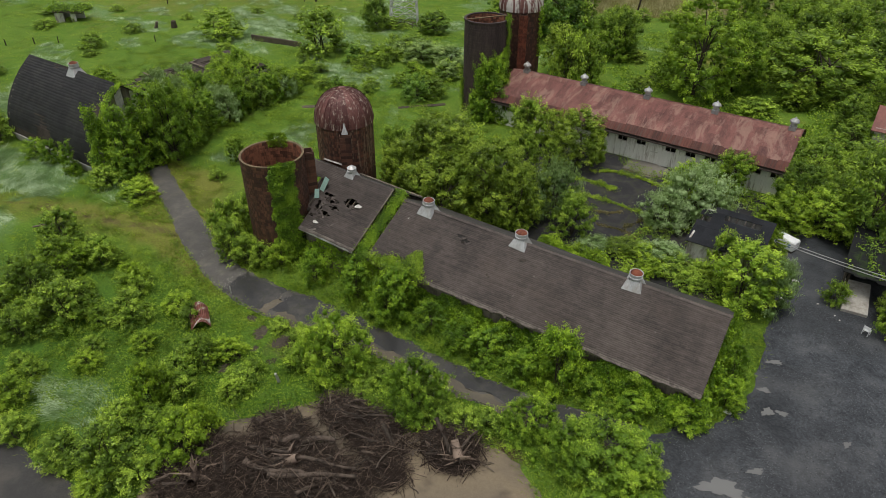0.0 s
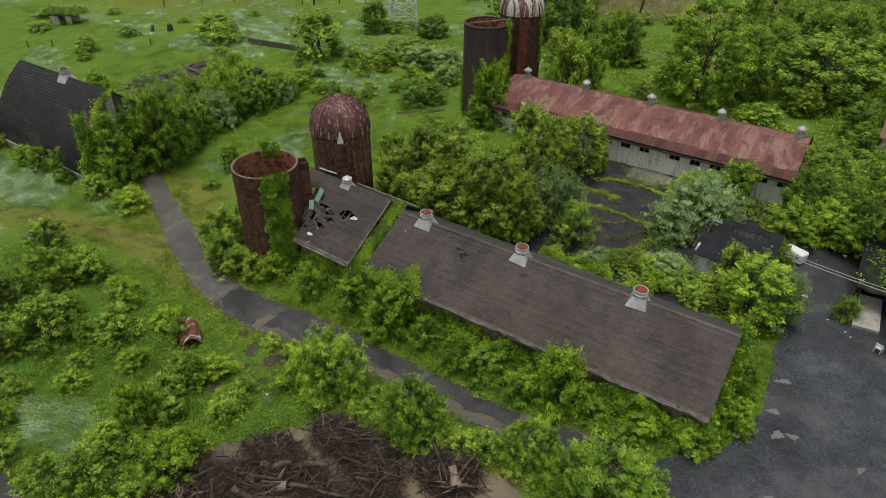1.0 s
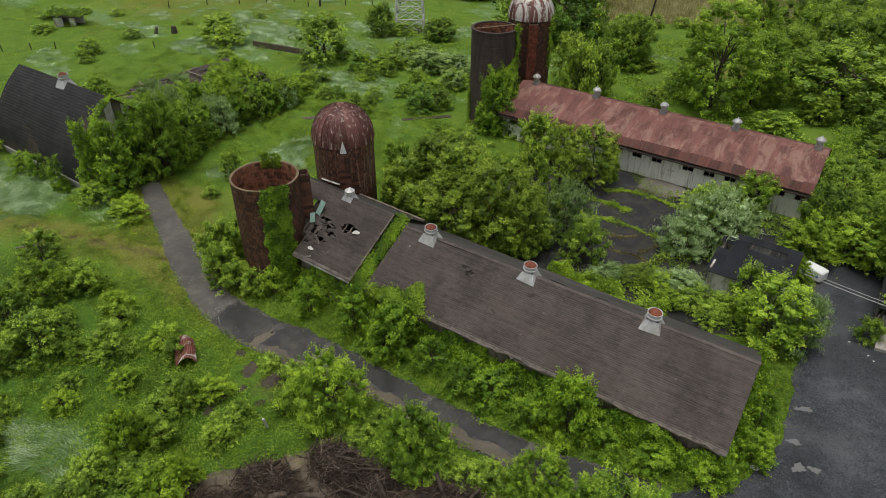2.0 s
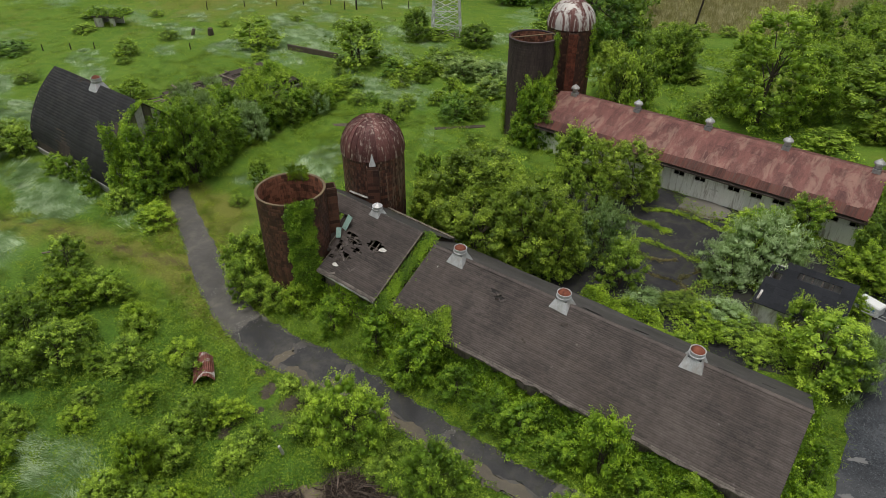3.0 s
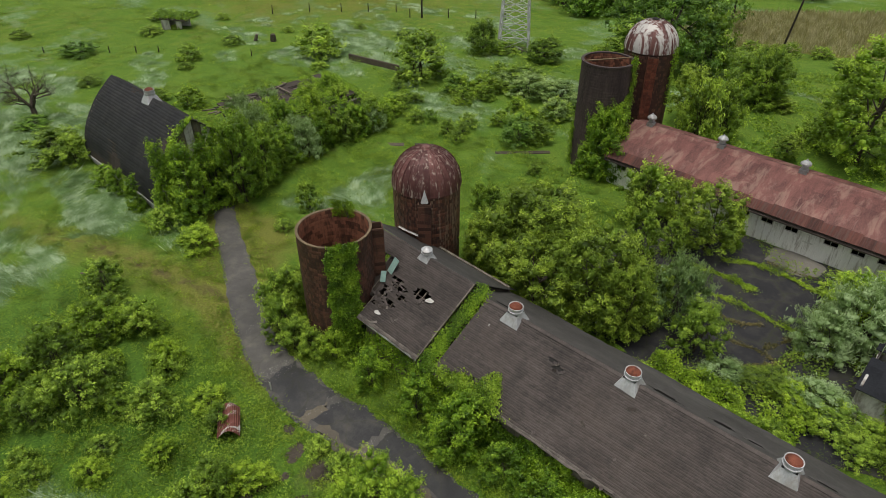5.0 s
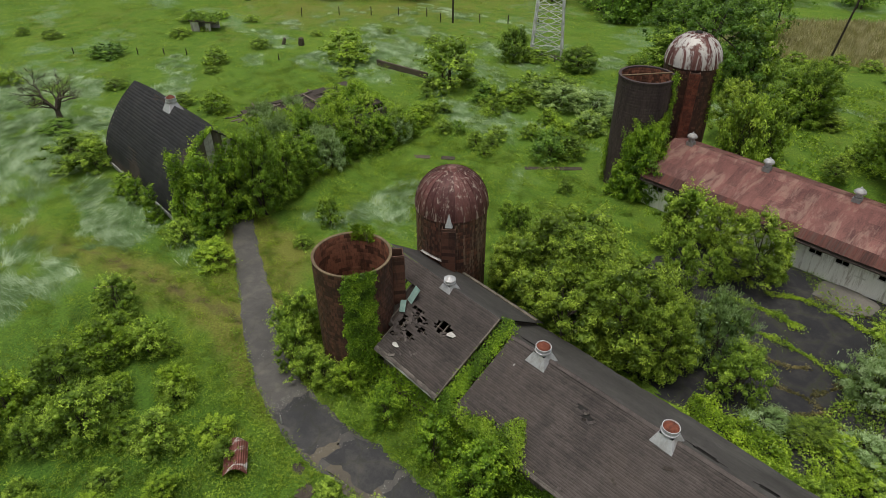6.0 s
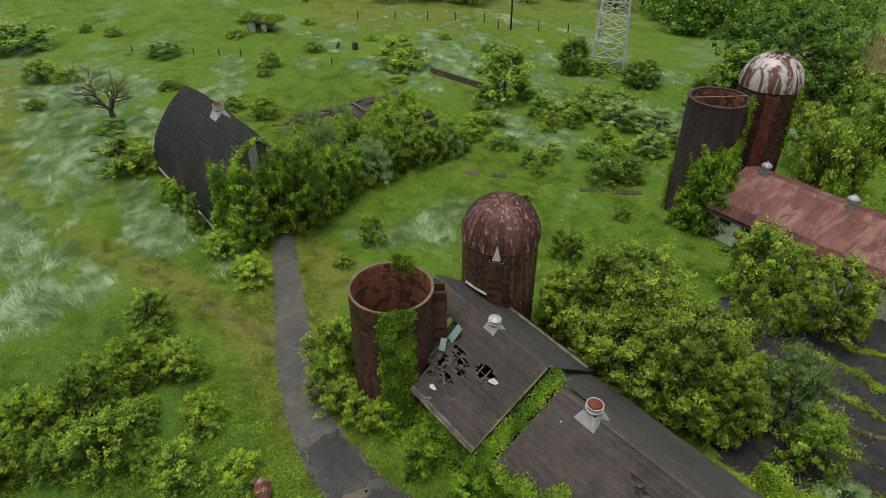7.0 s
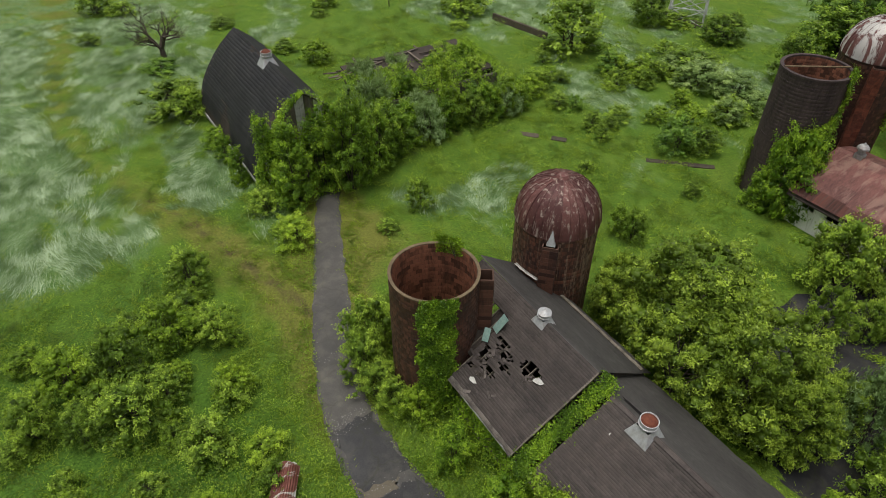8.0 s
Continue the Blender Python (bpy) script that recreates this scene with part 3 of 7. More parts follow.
def build_ground():
    xs = np.concatenate([-np.geomspace(2500, 175, 14), np.linspace(-170, -100, 60), np.arange(-99, 12, 0.9), np.geomspace(13, 2500, 20)])
    ys = np.concatenate([-np.geomspace(2500, 12, 16), np.arange(-9, 100, 0.9), np.linspace(101, 200, 60), np.geomspace(210, 2500, 14)])
    gx, gy = np.meshgrid(xs, ys, indexing="ij")
    near = np.exp(-(np.hypot(gx + 50, gy - 50) / 160) ** 4)
    rough = 0.09 * lumps(gx, gy, 2.3) + 0.05 * lumps(gx, gy, 0.8, 3)
    hard = np.zeros(gx.shape, bool)
    for poly in HARD + BUILT:
        hard |= in_poly(gx, gy, poly)
    gap = road_gap(gx, gy)
    hard |= gap < 0.9
    z = height(gx, gy) + np.where(hard, -0.03, np.minimum(rough, 0.08)) * near
    idx = np.arange(gx.size).reshape(gx.shape)
    faces = np.stack([idx[:-1, :-1], idx[1:, :-1], idx[1:, 1:], idx[:-1, 1:]], -1).reshape(-1, 4)
    me = mesh_np("ground", np.stack([gx, gy, z], -1).reshape(-1, 3), faces)
    track = line_gap(gx, gy, TRACK_LINE[::2])
    dirt = np.exp(-(track / 0.9) ** 2) * 0.74 * smooth((gx + 88) / 22) + np.exp(-(np.hypot(gx + 31, gy - 21.5) / 3.2) ** 2) * 0.6
    dirt += 0.8 * np.exp(-(np.hypot((gx + 14) / 3, (gy - 22.4) / 1.0)) ** 2) + 0.5 * np.exp(-(np.hypot((gx + 67) / 4, (gy - 45) / 9)) ** 2)
    dry = 0.62 * np.exp(-(gap / 2.4) ** 2) * smooth((-gx - 36) / 10) + 0.8 * np.exp(-(track / 3.0) ** 2) * (0.55 + 0.45 * smooth((gx + 85) / 25))
    dry += 0.75 * np.exp(-(np.hypot((gx + 56) / 5, (gy - 34) / 4)) ** 2) + 0.35 * np.exp(-(gap / 0.8) ** 2)
    dry += 0.25 * smooth((-gx - 95) / 30) * (0.6 + 0.6 * lumps(gx, gy, 9)) + 0.6 * np.exp(-(np.hypot((gx + 22) / 8, (gy - 106) / 5)) ** 2)
    dry += 0.14 * smooth((-gx - 78) / 20) + 0.28 * smooth((gy - 66) / 20)
    dry += 1.0 * in_poly(gx, gy, REEDS)
    rank = smooth((gx + 66) / 8) * smooth((23 - gy) / 5) + smooth((gx + 70) / 6) * spot(gx, gy, -72, 24, 9, 4)
    for name, val in (("dirt", dirt), ("dry", dry), ("rank", np.clip(rank, 0, 1)), ("pale", np.clip(lodged(gx, gy), 0, 1) * (1 - np.exp(-(track / 2.6) ** 4)))):
        at = me.attributes.new(name, "FLOAT", "POINT")
        at.data.foreach_set("value", val.ravel().astype(np.float32))
    ob = part("ground", me, GROUND, smooth_faces=True)
    return tagged(ob, "overgrown green meadow with worn dry and muddy patches", "ground", kind="structure")


build_ground()


def flat_sheet(name, poly, material, lift, label, category, step=0.7, ragged=0.35):
    """A sheet on the land with an uneven edge, from a plan outline."""
    p = spline(np.array(poly + poly[:1], float), 8)[:-1]
    p[:, 0] += ragged * lumps(p[:, 0], p[:, 1], 0.7, 2)
    p[:, 1] += ragged * lumps(p[:, 0], p[:, 1], 0.6, 5)
    bm = bmesh.new()
    vs = [bm.verts.new((a, b, 0)) for a, b in p]
    es = [bm.edges.new((vs[i], vs[(i + 1) % len(vs)])) for i in range(len(vs))]
    bmesh.ops.triangle_fill(bm, edges=es, use_beauty=True)
    x0, x1, y0, y1 = p[:, 0].min(), p[:, 0].max(), p[:, 1].min(), p[:, 1].max()
    for k in np.arange(y0 + 1.3, y1, 2.2):
        bmesh.ops.bisect_plane(bm, geom=bm.verts[:] + bm.edges[:] + bm.faces[:], plane_co=(0, k, 0), plane_no=(0, 1, 0))
    for k in np.arange(x0 + 1.3, x1, 4.4):
        bmesh.ops.bisect_plane(bm, geom=bm.verts[:] + bm.edges[:] + bm.faces[:], plane_co=(k, 0, 0), plane_no=(1, 0, 0))
    for v in bm.verts:
        v.co.z = gz(v.co.x, v.co.y) + lift
    bmesh.ops.recalc_face_normals(bm, faces=bm.faces)
    if sum(f.normal.z for f in bm.faces) < 0:
        bmesh.ops.reverse_faces(bm, faces=bm.faces)
    return tagged(part(name, bm, material), label, category, kind="structure")


flat_sheet("gravel_yard", YARD, GRAVEL, 0.055, "dark grey wet gravel yard with pale puddles", "gravel")
flat_sheet("courtyard", COURTYARD, COURT, 0.045, "cracked dark asphalt courtyard overgrown with weeds", "pavement")
flat_sheet("concrete_slab", SLAB, CONCRETE, 0.05, "muddy tan concrete slab under a brush pile", "pavement")
flat_sheet("lane", LANE, LANE_STONE, 0.06, "pale worn gravel lane", "road")


def build_drive():
    n = len(ROAD_LINE)
    ways = np.gradient(ROAD_LINE[:, :2], axis=0)
    ways /= np.linalg.norm(ways, axis=1)[:, None]
    side = np.column_stack([-ways[:, 1], ways[:, 0]])
    cols = np.linspace(-1, 1, 7)
    wob = 0.16 * lumps(ROAD_LINE[:, 0], ROAD_LINE[:, 1], 0.5)
    verts = []
    for c in cols:
        half = ROAD_LINE[:, 2] / 2 + (wob if abs(c) == 1 else 0)
        q = ROAD_LINE[:, :2] + side * (c * half)[:, None]
        verts.append(np.column_stack([q, height(q[:, 0], q[:, 1]) + 0.085 - 0.05 * c * c]))
    verts = np.concatenate(verts)
    faces = [(j * n + i, j * n + i + 1, (j + 1) * n + i + 1, (j + 1) * n + i) for j in range(6) for i in range(n - 1)]
    me = mesh_np("drive", verts, faces)
    me.flip_normals() if me.polygons[0].normal.z < 0 else None
    return tagged(part("drive", me, ASPHALT), "narrow cracked grey asphalt drive with patches", "road", kind="structure")


build_drive()


def drive_patch(name, x0, x1, c0, c1, material, lift, label, ragged=0.22):
    """A worn patch on the drive from x0 to x1, between two shares of its half width."""
    xs = np.arange(x0, x1 + 0.01, 0.3)
    mid, wide = np.interp(xs, ROAD_LINE[:, 0], ROAD_LINE[:, 1]), np.interp(xs, ROAD_LINE[:, 0], ROAD_LINE[:, 2]) / 2
    k = np.linspace(0, 1, 9)
    ends = 0.5 * lumps(mid[:1] * 0 + x0 + 9 * k, 7 * k, 1.1, 3)
    verts = []
    for j, q in enumerate(k):
        wob = ragged * (lumps(xs, 0 * xs + 5 * q, 0.5, 2 + 3 * q) * (j in (0, 8)))
        c = c0 + (c1 - c0) * q + wob
        px = xs + ends[j] * np.where(np.arange(len(xs)) < 2, 1, np.where(np.arange(len(xs)) > len(xs) - 3, -1, 0)) * 0.6
        py = mid + c * wide
        verts.append(np.column_stack([px, py, height(px, py) + 0.085 - 0.05 * np.clip(c, -1, 1) ** 2 + lift]))
    n = len(xs)
    faces = [(j * n + i, j * n + i + 1, (j + 1) * n + i + 1, (j + 1) * n + i) for j in range(8) for i in range(n - 1)]
    me = mesh_np(name, np.concatenate(verts), faces)
    return tagged(part(name, me, material), label, "road", kind="structure")


for x0, x1, c0, c1 in ((-40.7, -36.1, -0.86, 0.92), (-35.5, -31.6, -0.62, 0.94), (-31.1, -22.7, -0.30, 0.94), (-22.2, -15.2, -0.22, 0.90), (-14.6, -8.6, -0.4, 0.85)):
    drive_patch("asphalt_patch", x0, x1, c0, c1, ASPHALT_DARK, 0.018, "dark damp asphalt patch on the drive")
for x0, x1, c0, c1 in ((-37.2, -35.2, -0.95, 0.3), (-34.8, -28.0, -0.98, -0.42), (-27.4, -21.6, -0.98, -0.30), (-20.8, -13.4, -1.0, -0.28)):
    drive_patch("silt_patch", x0, x1, c0, c1, SILT, 0.010, "tan dried silt along the drive's edge", 0.4)


def chips(name, x, y, r, rng, material, label, lift=0.05):
    """Loose broken stones as low four-sided peaks."""
    n = len(x)
    a = rng.uniform(0, 6.28, n)
    z = height(x, y) + lift
    corners = [np.stack([x + r * np.cos(a + q) * f, y + r * np.sin(a + q) * f, z], 1) for q, f in ((0, 1.1), (1.7, 0.8), (3.2, 1.0), (4.7, 0.9))]
    top = np.stack([x + r * rng.uniform(-0.3, 0.3, n), y + r * rng.uniform(-0.3, 0.3, n), z + r * 0.75], 1)
    verts = np.stack(corners + [top], 1).reshape(-1, 3)
    i = np.arange(n)[:, None] * 5
    faces = np.concatenate([i + np.array([[p, (p + 1) % 4, 4]]) for p in range(4)])
    return tagged(part(name, mesh_np(name, verts, faces), material), label, "gravel", kind="stuff")


def drive_crumbs():
    rng = np.random.default_rng(61)
    xs, cs = [], []
    for x, n in ((-41.2, 90), (-40.6, 110), (-35.8, 60), (-31.3, 40), (-22.4, 40), (-46.0, 30)):
        xs.append(x + rng.normal(0, 0.28, n))
        cs.append(rng.uniform(-0.8, 0.75, n) + 0 * x)
    for n in (420,):
        xs.append(rng.uniform(-60, -12, n))
        cs.append(rng.choice([-0.95, 0.95], n) + rng.normal(0, 0.08, n))
    x, c = np.concatenate(xs), np.concatenate(cs)
    y = np.interp(x, ROAD_LINE[:, 0], ROAD_LINE[:, 1]) + c * np.interp(x, ROAD_LINE[:, 0], ROAD_LINE[:, 2]) / 2
    chips("drive_crumbs", x, y, rng.uniform(0.015, 0.05, len(x)), rng, surface("broken_asphalt", (0.08, 0.075, 0.07), (0.27, 0.26, 0.24), 2.0, 20.0, by_piece=0.8), "pale broken asphalt crumbs on the drive", 0.09)


drive_crumbs()


# ---- roofs and walls of the long barn ----
def hole_free(x0, x1, s, holes):
    """The stretches of a course at slope place s that no hole cuts."""
    cuts = []
    for hx, hs, rx, rs in holes:
        if abs(s - hs) < rs:
            half = rx * math.sqrt(1 - ((s - hs) / rs) ** 2) * random.uniform(0.75, 1.25)
            cuts.append((hx - half + random.uniform(-0.1, 0.1), hx + half + random.uniform(-0.1, 0.1)))
    out, a = [], x0
    for c0, c1 in sorted(cuts):
        if c0 > a:
            out.append((a, c0))
        a = max(a, c1)
    if a < x1:
        out.append((a, x1))
    return out


def shingle_slope(roof, x0, x1, eave, ridge, courses, material, holes=(), left=None, thick=0.032):
    """Courses of shingles from eave (y, z) to ridge (y, z) as single strips with ragged butts."""
    ey, ez = eave
    ry, rz = ridge
    length = math.hypot(ry - ey, rz - ez)
    uy, uz = (ry - ey) / length, (rz - ez) / length
    ny, nz = (-uz, uy) if uy > 0 else (uz, -uy)
    step = length / courses
    for c in range(courses):
        s0 = c * step - 0.05
        s1 = (c + 1) * step
        lo = x0 if left is None else left((s0 + s1) / 2)
        for a, b in hole_free(lo, x1, (s0 + s1) / 2, holes):
            n = max(2, int((b - a) / 0.55))
            xs = np.linspace(a, b, n + 1)
            xs[1:-1] += np.array([random.uniform(-0.12, 0.12) for _ in range(n - 1)])
            verts, faces = [], []
            for i, x in enumerate(xs):
                j = random.uniform(-0.018, 0.018) + (random.uniform(-0.10, 0.12) if c == 0 else random.uniform(-0.03, 0.03) if c == 1 else 0)
                for s, h in ((s0 + j, thick), (s1, 0.008), (s0 + j, thick - 0.02)):
                    k = h + 0.03 * float(lumps(np.float64(x), np.float64(s), 1.5)) + 0.06 * float(lumps(np.float64(x), np.float64(s), 5.0, 2))
                    verts.append((x, ey + uy * s + ny * k, ez + uz * s + nz * k))
                if i:
                    p = 3 * (i - 1)
                    faces += [(p, p + 3, p + 4, p + 1), (p + 2, p + 5, p + 3, p)]
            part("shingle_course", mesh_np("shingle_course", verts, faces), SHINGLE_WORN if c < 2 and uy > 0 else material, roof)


def deck(x0, x1, eave, ridge, under=0.05):
    """Boards under the shingles."""
    ey, ez = eave
    ry, rz = ridge
    bm = bmesh.new()
    for a in (x0, x1):
        for y, z in ((ey, ez), (ry, rz), (ry, rz - 0.1), (ey, ez - 0.1)):
            bm.verts.new((a, y, z - under))
    v = list(bm.verts)
    for f in ((0, 1, 2, 3), (7, 6, 5, 4), (0, 4, 5, 1), (2, 6, 7, 3), (1, 5, 6, 2), (0, 3, 7, 4)):
        bm.faces.new([v[i] for i in f])
    bmesh.ops.recalc_face_normals(bm, faces=bm.faces)
    return bm


def gable_wall(x, t, y0, y1, ym, ze, zr, z0=-0.3):
    bm = bmesh.new()
    prof = [(y0, z0), (y1, z0), (y1, ze), (ym, zr), (y0, ze)]
    rows = [[bm.verts.new((x + d, y, z)) for y, z in prof] for d in (0, t)]
    bm.faces.new(rows[0])
    bm.faces.new(rows[1][::-1])
    for i in range(5):
        j = (i + 1) % 5
        bm.faces.new((rows[0][i], rows[1][i], rows[1][j], rows[0][j]))
    bmesh.ops.recalc_face_normals(bm, faces=bm.faces)
    return bm


def loose_shingles(roof, spots, eave, ridge):
    """Curled and torn shingles lying about the holes."""
    d = Vector((0, ridge[0] - eave[0], ridge[1] - eave[1]))
    slope = math.atan2(d.z, d.y)
    d.normalize()
    for hx, hs, spread, count in spots:
        for _ in range(count):
            s = hs + random.gauss(0, spread * 0.35)
            w, h = random.uniform(0.10, 0.26), random.uniform(0.05, 0.10)
            m = Matrix.Translation((hx + random.gauss(0, spread * 0.5), eave[0] + d.y * s, eave[1] + d.z * s + 0.07)) @ Matrix.Rotation(slope + random.uniform(-0.25, 0.35), 4, "X") @ Matrix.Rotation(random.uniform(-0.9, 0.9), 4, "Z")
            bm = bmesh.new()
            g = [[bm.verts.new(m @ Vector((w * (i - 1), h * (j - 0.5) * 2, 0.05 * (i - 1) ** 2 * random.uniform(0.3, 1.2) + k * 0.012))) for i in range(3) for j in range(2)] for k in (0, 1)]
            for i in (0, 2):
                bm.faces.new((g[1][i], g[1][i + 2], g[1][i + 3], g[1][i + 1]))
                bm.faces.new((g[0][i + 1], g[0][i + 3], g[0][i + 2], g[0][i]))
            for a, b in ((0, 2), (2, 4), (4, 5), (5, 3), (3, 1), (1, 0)):
                bm.faces.new((g[0][a], g[0][b], g[1][b], g[1][a]))
            part("loose_shingle", bm, random.choice((SHINGLE, SHINGLE, SHINGLE_WORN, WOOD_DARK)), roof)


def ventilator(parent, x, y, z, size, rust=True):
    """A sheet-metal roof ventilator: flared base, drum, rim band and a sunk or conical cap."""
    v = new("roof_ventilator")
    v.parent = parent
    v.matrix_local = pose(x, y, z, 0, 0, random.uniform(-4, 4)) @ Matrix.Scale(size, 4)
    tagged(v, "galvanised roof ventilator with " + ("rusted red cap" if rust else "pale conical cap"))
    bm = bmesh.new()
    prof = [(0.80, -0.62), (0.64, -0.22), (0.47, 0.16), (0.41, 0.30)]
    rows = [[bm.verts.new((sx * r, sy * r, h)) for sx, sy in ((-1, -1), (1, -1), (1, 1), (-1, 1))] for r, h in prof]
    for a, b in zip(rows, rows[1:]):
        for i in range(4):
            j = (i + 1) % 4
            bm.faces.new((a[i], a[j], b[j], b[i]))
    bmesh.ops.bevel(bm, geom=bm.edges[:], offset=0.02, segments=1, affect="EDGES")
    part("base", bm, GALV, v)
    part("drum", lathe([(0.43, 0.26), (0.43, 0.42), (0.52, 0.44), (0.52, 0.50), (0.46, 0.51), (0.46, 0.68), (0.50, 0.70), (0.50, 0.79), (0.46, 0.79), (0.44, 0.74)], 24), GALV, v, smooth_faces=False)
    if rust:
        part("cap", lathe([(0.45, 0.74), (0.42, 0.76), (0.34, 0.86), (0.18, 0.96), (0.0, 1.02)], 24), RUST, v, "rusted red cap")
    else:
        part("cap", lathe([(0.52, 0.78), (0.32, 0.92), (0.10, 1.06), (0.0, 1.16)], 20), GALV, v)
    return v


def long_barn():
    barn = thing("long_barn", (0, 0, 0), "long low derelict dairy barn with sagging dark shingle roof", "barn")
    eave, ridge, back = (30.1, 3.35), (35.5, 6.03), (40.2, 3.15)
    x0, x1 = -30.95, -5.2
    # both decks near-black, so the roof holes show painted shade, not board colour
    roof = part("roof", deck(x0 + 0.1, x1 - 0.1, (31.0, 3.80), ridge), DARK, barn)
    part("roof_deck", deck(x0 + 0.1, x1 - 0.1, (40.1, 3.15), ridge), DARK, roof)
    shingle_slope(roof, x0, x1, eave, ridge, 42, SHINGLE, [(-24.3, 4.45, 0.42, 0.2), (-24.9, 4.75, 0.3, 0.15), (-28.4, 0.2, 1.7, 1.0), (-31.4, 0.1, 0.8, 0.7)])
    loose_shingles(roof, [(-24.5, 4.3, 0.5, 4), (-27.6, 1.2, 0.9, 9), (-20.5, 2.5, 5.0, 6)], eave, ridge)
    shingle_slope(roof, x0 - 1.5, x1, back, ridge, 26, ROLL_FELT, [(-30.0, 4.6, 0.8, 0.25), (-18.6, 4.55, 1.0, 0.27), (-15.4, 4.1, 0.9, 0.25), (-13.6, 4.3, 0.7, 0.22), (-10.0, 4.7, 0.8, 0.22), (-7.6, 3.6, 0.5, 0.2)])
    for i in range(22):
        a = x0 + (x1 - x0) * i / 22
        bm = bmesh.new()
        w = (x1 - x0) / 22 + 0.04
        for s in (-1, 1):
            vs = [bm.verts.new(p) for p in ((a, 35.5, 6.12), (a + w, 35.5, 6.12), (a + w, 35.5 + s * 0.16, 6.03), (a, 35.5 + s * 0.16, 6.03))]
            bm.faces.new(vs if s < 0 else vs[::-1])
        part("ridge_shingle", bm, SHINGLE, roof)
    part("front_wall", boxed((x0 + 0.2, 30.55, -0.6), (x1 - 0.3, 30.8, 3.35)), WOOD_OLD, barn)
    part("back_wall", boxed((x0 + 0.2, 39.4, -0.3), (x1 - 0.3, 39.65, 3.35)), PAINT, barn)
    part("gable_wall", gable_wall(x1 - 0.55, 0.25, 30.55, 39.65, 35.5, 3.3, 5.75), PAINT, barn)
    part("gable_wall", gable_wall(x0 + 0.2, 0.25, 30.55, 39.65, 35.5, 3.3, 5.75), PAINT, barn)
    part("eave_board", boxed((x0 + 0.1, 30.2, 3.10), (x1 - 0.1, 30.24, 3.24)), WOOD_OLD, barn)
    for x in (-28.6, -20.4, -11.7):
        ventilator(barn, x, 35.45, 6.12, 0.95)
    # the barn stands at a slight angle and falls with the land to the east
    barn.matrix_world = Matrix.Translation((-31, 35.03, 5.92)) @ Matrix.Rotation(radians(2.2), 4, "Z") @ Matrix.Rotation(radians(1.6), 4, "Y") @ Matrix.Translation((31, -35.45, -6.05))
    return barn


def milk_house():
    barn = thing("milk_house", (0, 0, 0), "derelict milk house with holed shingle roof between two silos", "barn")
    eave, ridge, back = (29.75, 3.55), (35.2, 6.70), (40.2, 3.25)
    x1 = -32.2
    holes = [(-34.9, 3.75, 0.66, 0.44), (-36.75, 3.3, 0.75, 0.26), (-36.7, 2.0, 0.62, 0.24), (-37.6, 2.55, 0.42, 0.5), (-37.3, 3.7, 0.5, 0.18), (-36.1, 2.75, 0.45, 0.16), (-37.7, 1.5, 0.3, 0.2)]
    roof = part("roof", boxed((-42.4, 35.08, 6.35), (x1 - 0.15, 35.32, 6.58)), WOOD_DARK, barn)

    def left(s):
        return -42.6 if s > 4.9 else (-38.25 if s > 2.0 else -38.0)

    shingle_slope(roof, -41.4, x1, eave, ridge, 42, SHINGLE, holes, left)
    shingle_slope(roof, -43.0, x1, back, ridge, 26, ROLL_FELT)
    loose_shingles(roof, [(-36.9, 2.9, 1.0, 12), (-37.4, 2.0, 0.9, 9), (-34.9, 3.3, 0.7, 4), (-36.6, 1.7, 0.8, 6), (-36.0, 0.8, 1.2, 5)], eave, ridge)
    for i in range(16):
        a = -40.9 + i * 0.55
        bm = bmesh.new()
        ax = Vector((0, 35.2 - 29.9, 6.56 - 3.45))
        ln = ax.length
        box(bm, (-0.03, 0, -0.16), (0.03, ln, -0.02), turn=Matrix.Translation((a, 29.9, 3.45)) @ Matrix.Rotation(math.atan2(ax.z, ax.y), 4, "X"))
        part("rafter", bm, WOOD_OLD, roof)
    for k in range(7):
        s = 0.35 + k * 0.16
        part("rake_board" if k == 0 else "purlin", boxed((-38.0, 30.0 + k * 0.75, 3.50 + k * 0.43 - 0.12), (x1 - 0.1, 30.08 + k * 0.75, 3.56 + k * 0.43 - 0.12)), WOOD_DARK, roof)
    part("front_wall", boxed((-37.8, 30.3, -0.3), (x1 - 0.2, 30.5, 3.6)), WOOD_OLD, barn)
    part("back_wall", boxed((-41.2, 39.4, -0.3), (x1 - 0.2, 39.6, 3.9)), WOOD_OLD, barn)
    part("gable_wall", gable_wall(x1 - 0.4, 0.2, 30.3, 39.6, 35.2, 3.55, 6.35), WOOD_DARK, barn)
    part("gable_wall", gable_wall(-38.3, 0.15, 30.35, 39.3, 35.2, 3.45, 6.2), WOOD_DARK, barn)
    # floor colour near-black: indoor shade painted in below the holes
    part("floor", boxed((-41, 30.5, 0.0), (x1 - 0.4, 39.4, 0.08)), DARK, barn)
    bm = bmesh.new()
    d = Vector((0, 35.2 - 29.75, 6.70 - 3.55))
    box(bm, (-0.05, 0, -0.07), (0.05, d.length, 0.03), turn=Matrix.Translation((x1 + 0.02, 29.75, 3.55)) @ Matrix.Rotation(math.atan2(d.z, d.y), 4, "X"))
    part("rake_board", bm, WOOD_OLD, barn)
    part("torn_sheathing", deck(-39.3, -38.0, (31.4, 4.45), (35.1, 6.55), 0.2), WOOD_DARK, barn)
    part("eave_board", boxed((-38.0, 29.74, 3.35), (x1, 29.80, 3.50)), PALE_BOARD, barn)
    ventilator(barn, -36.7, 35.2, 6.62, 0.78, False)
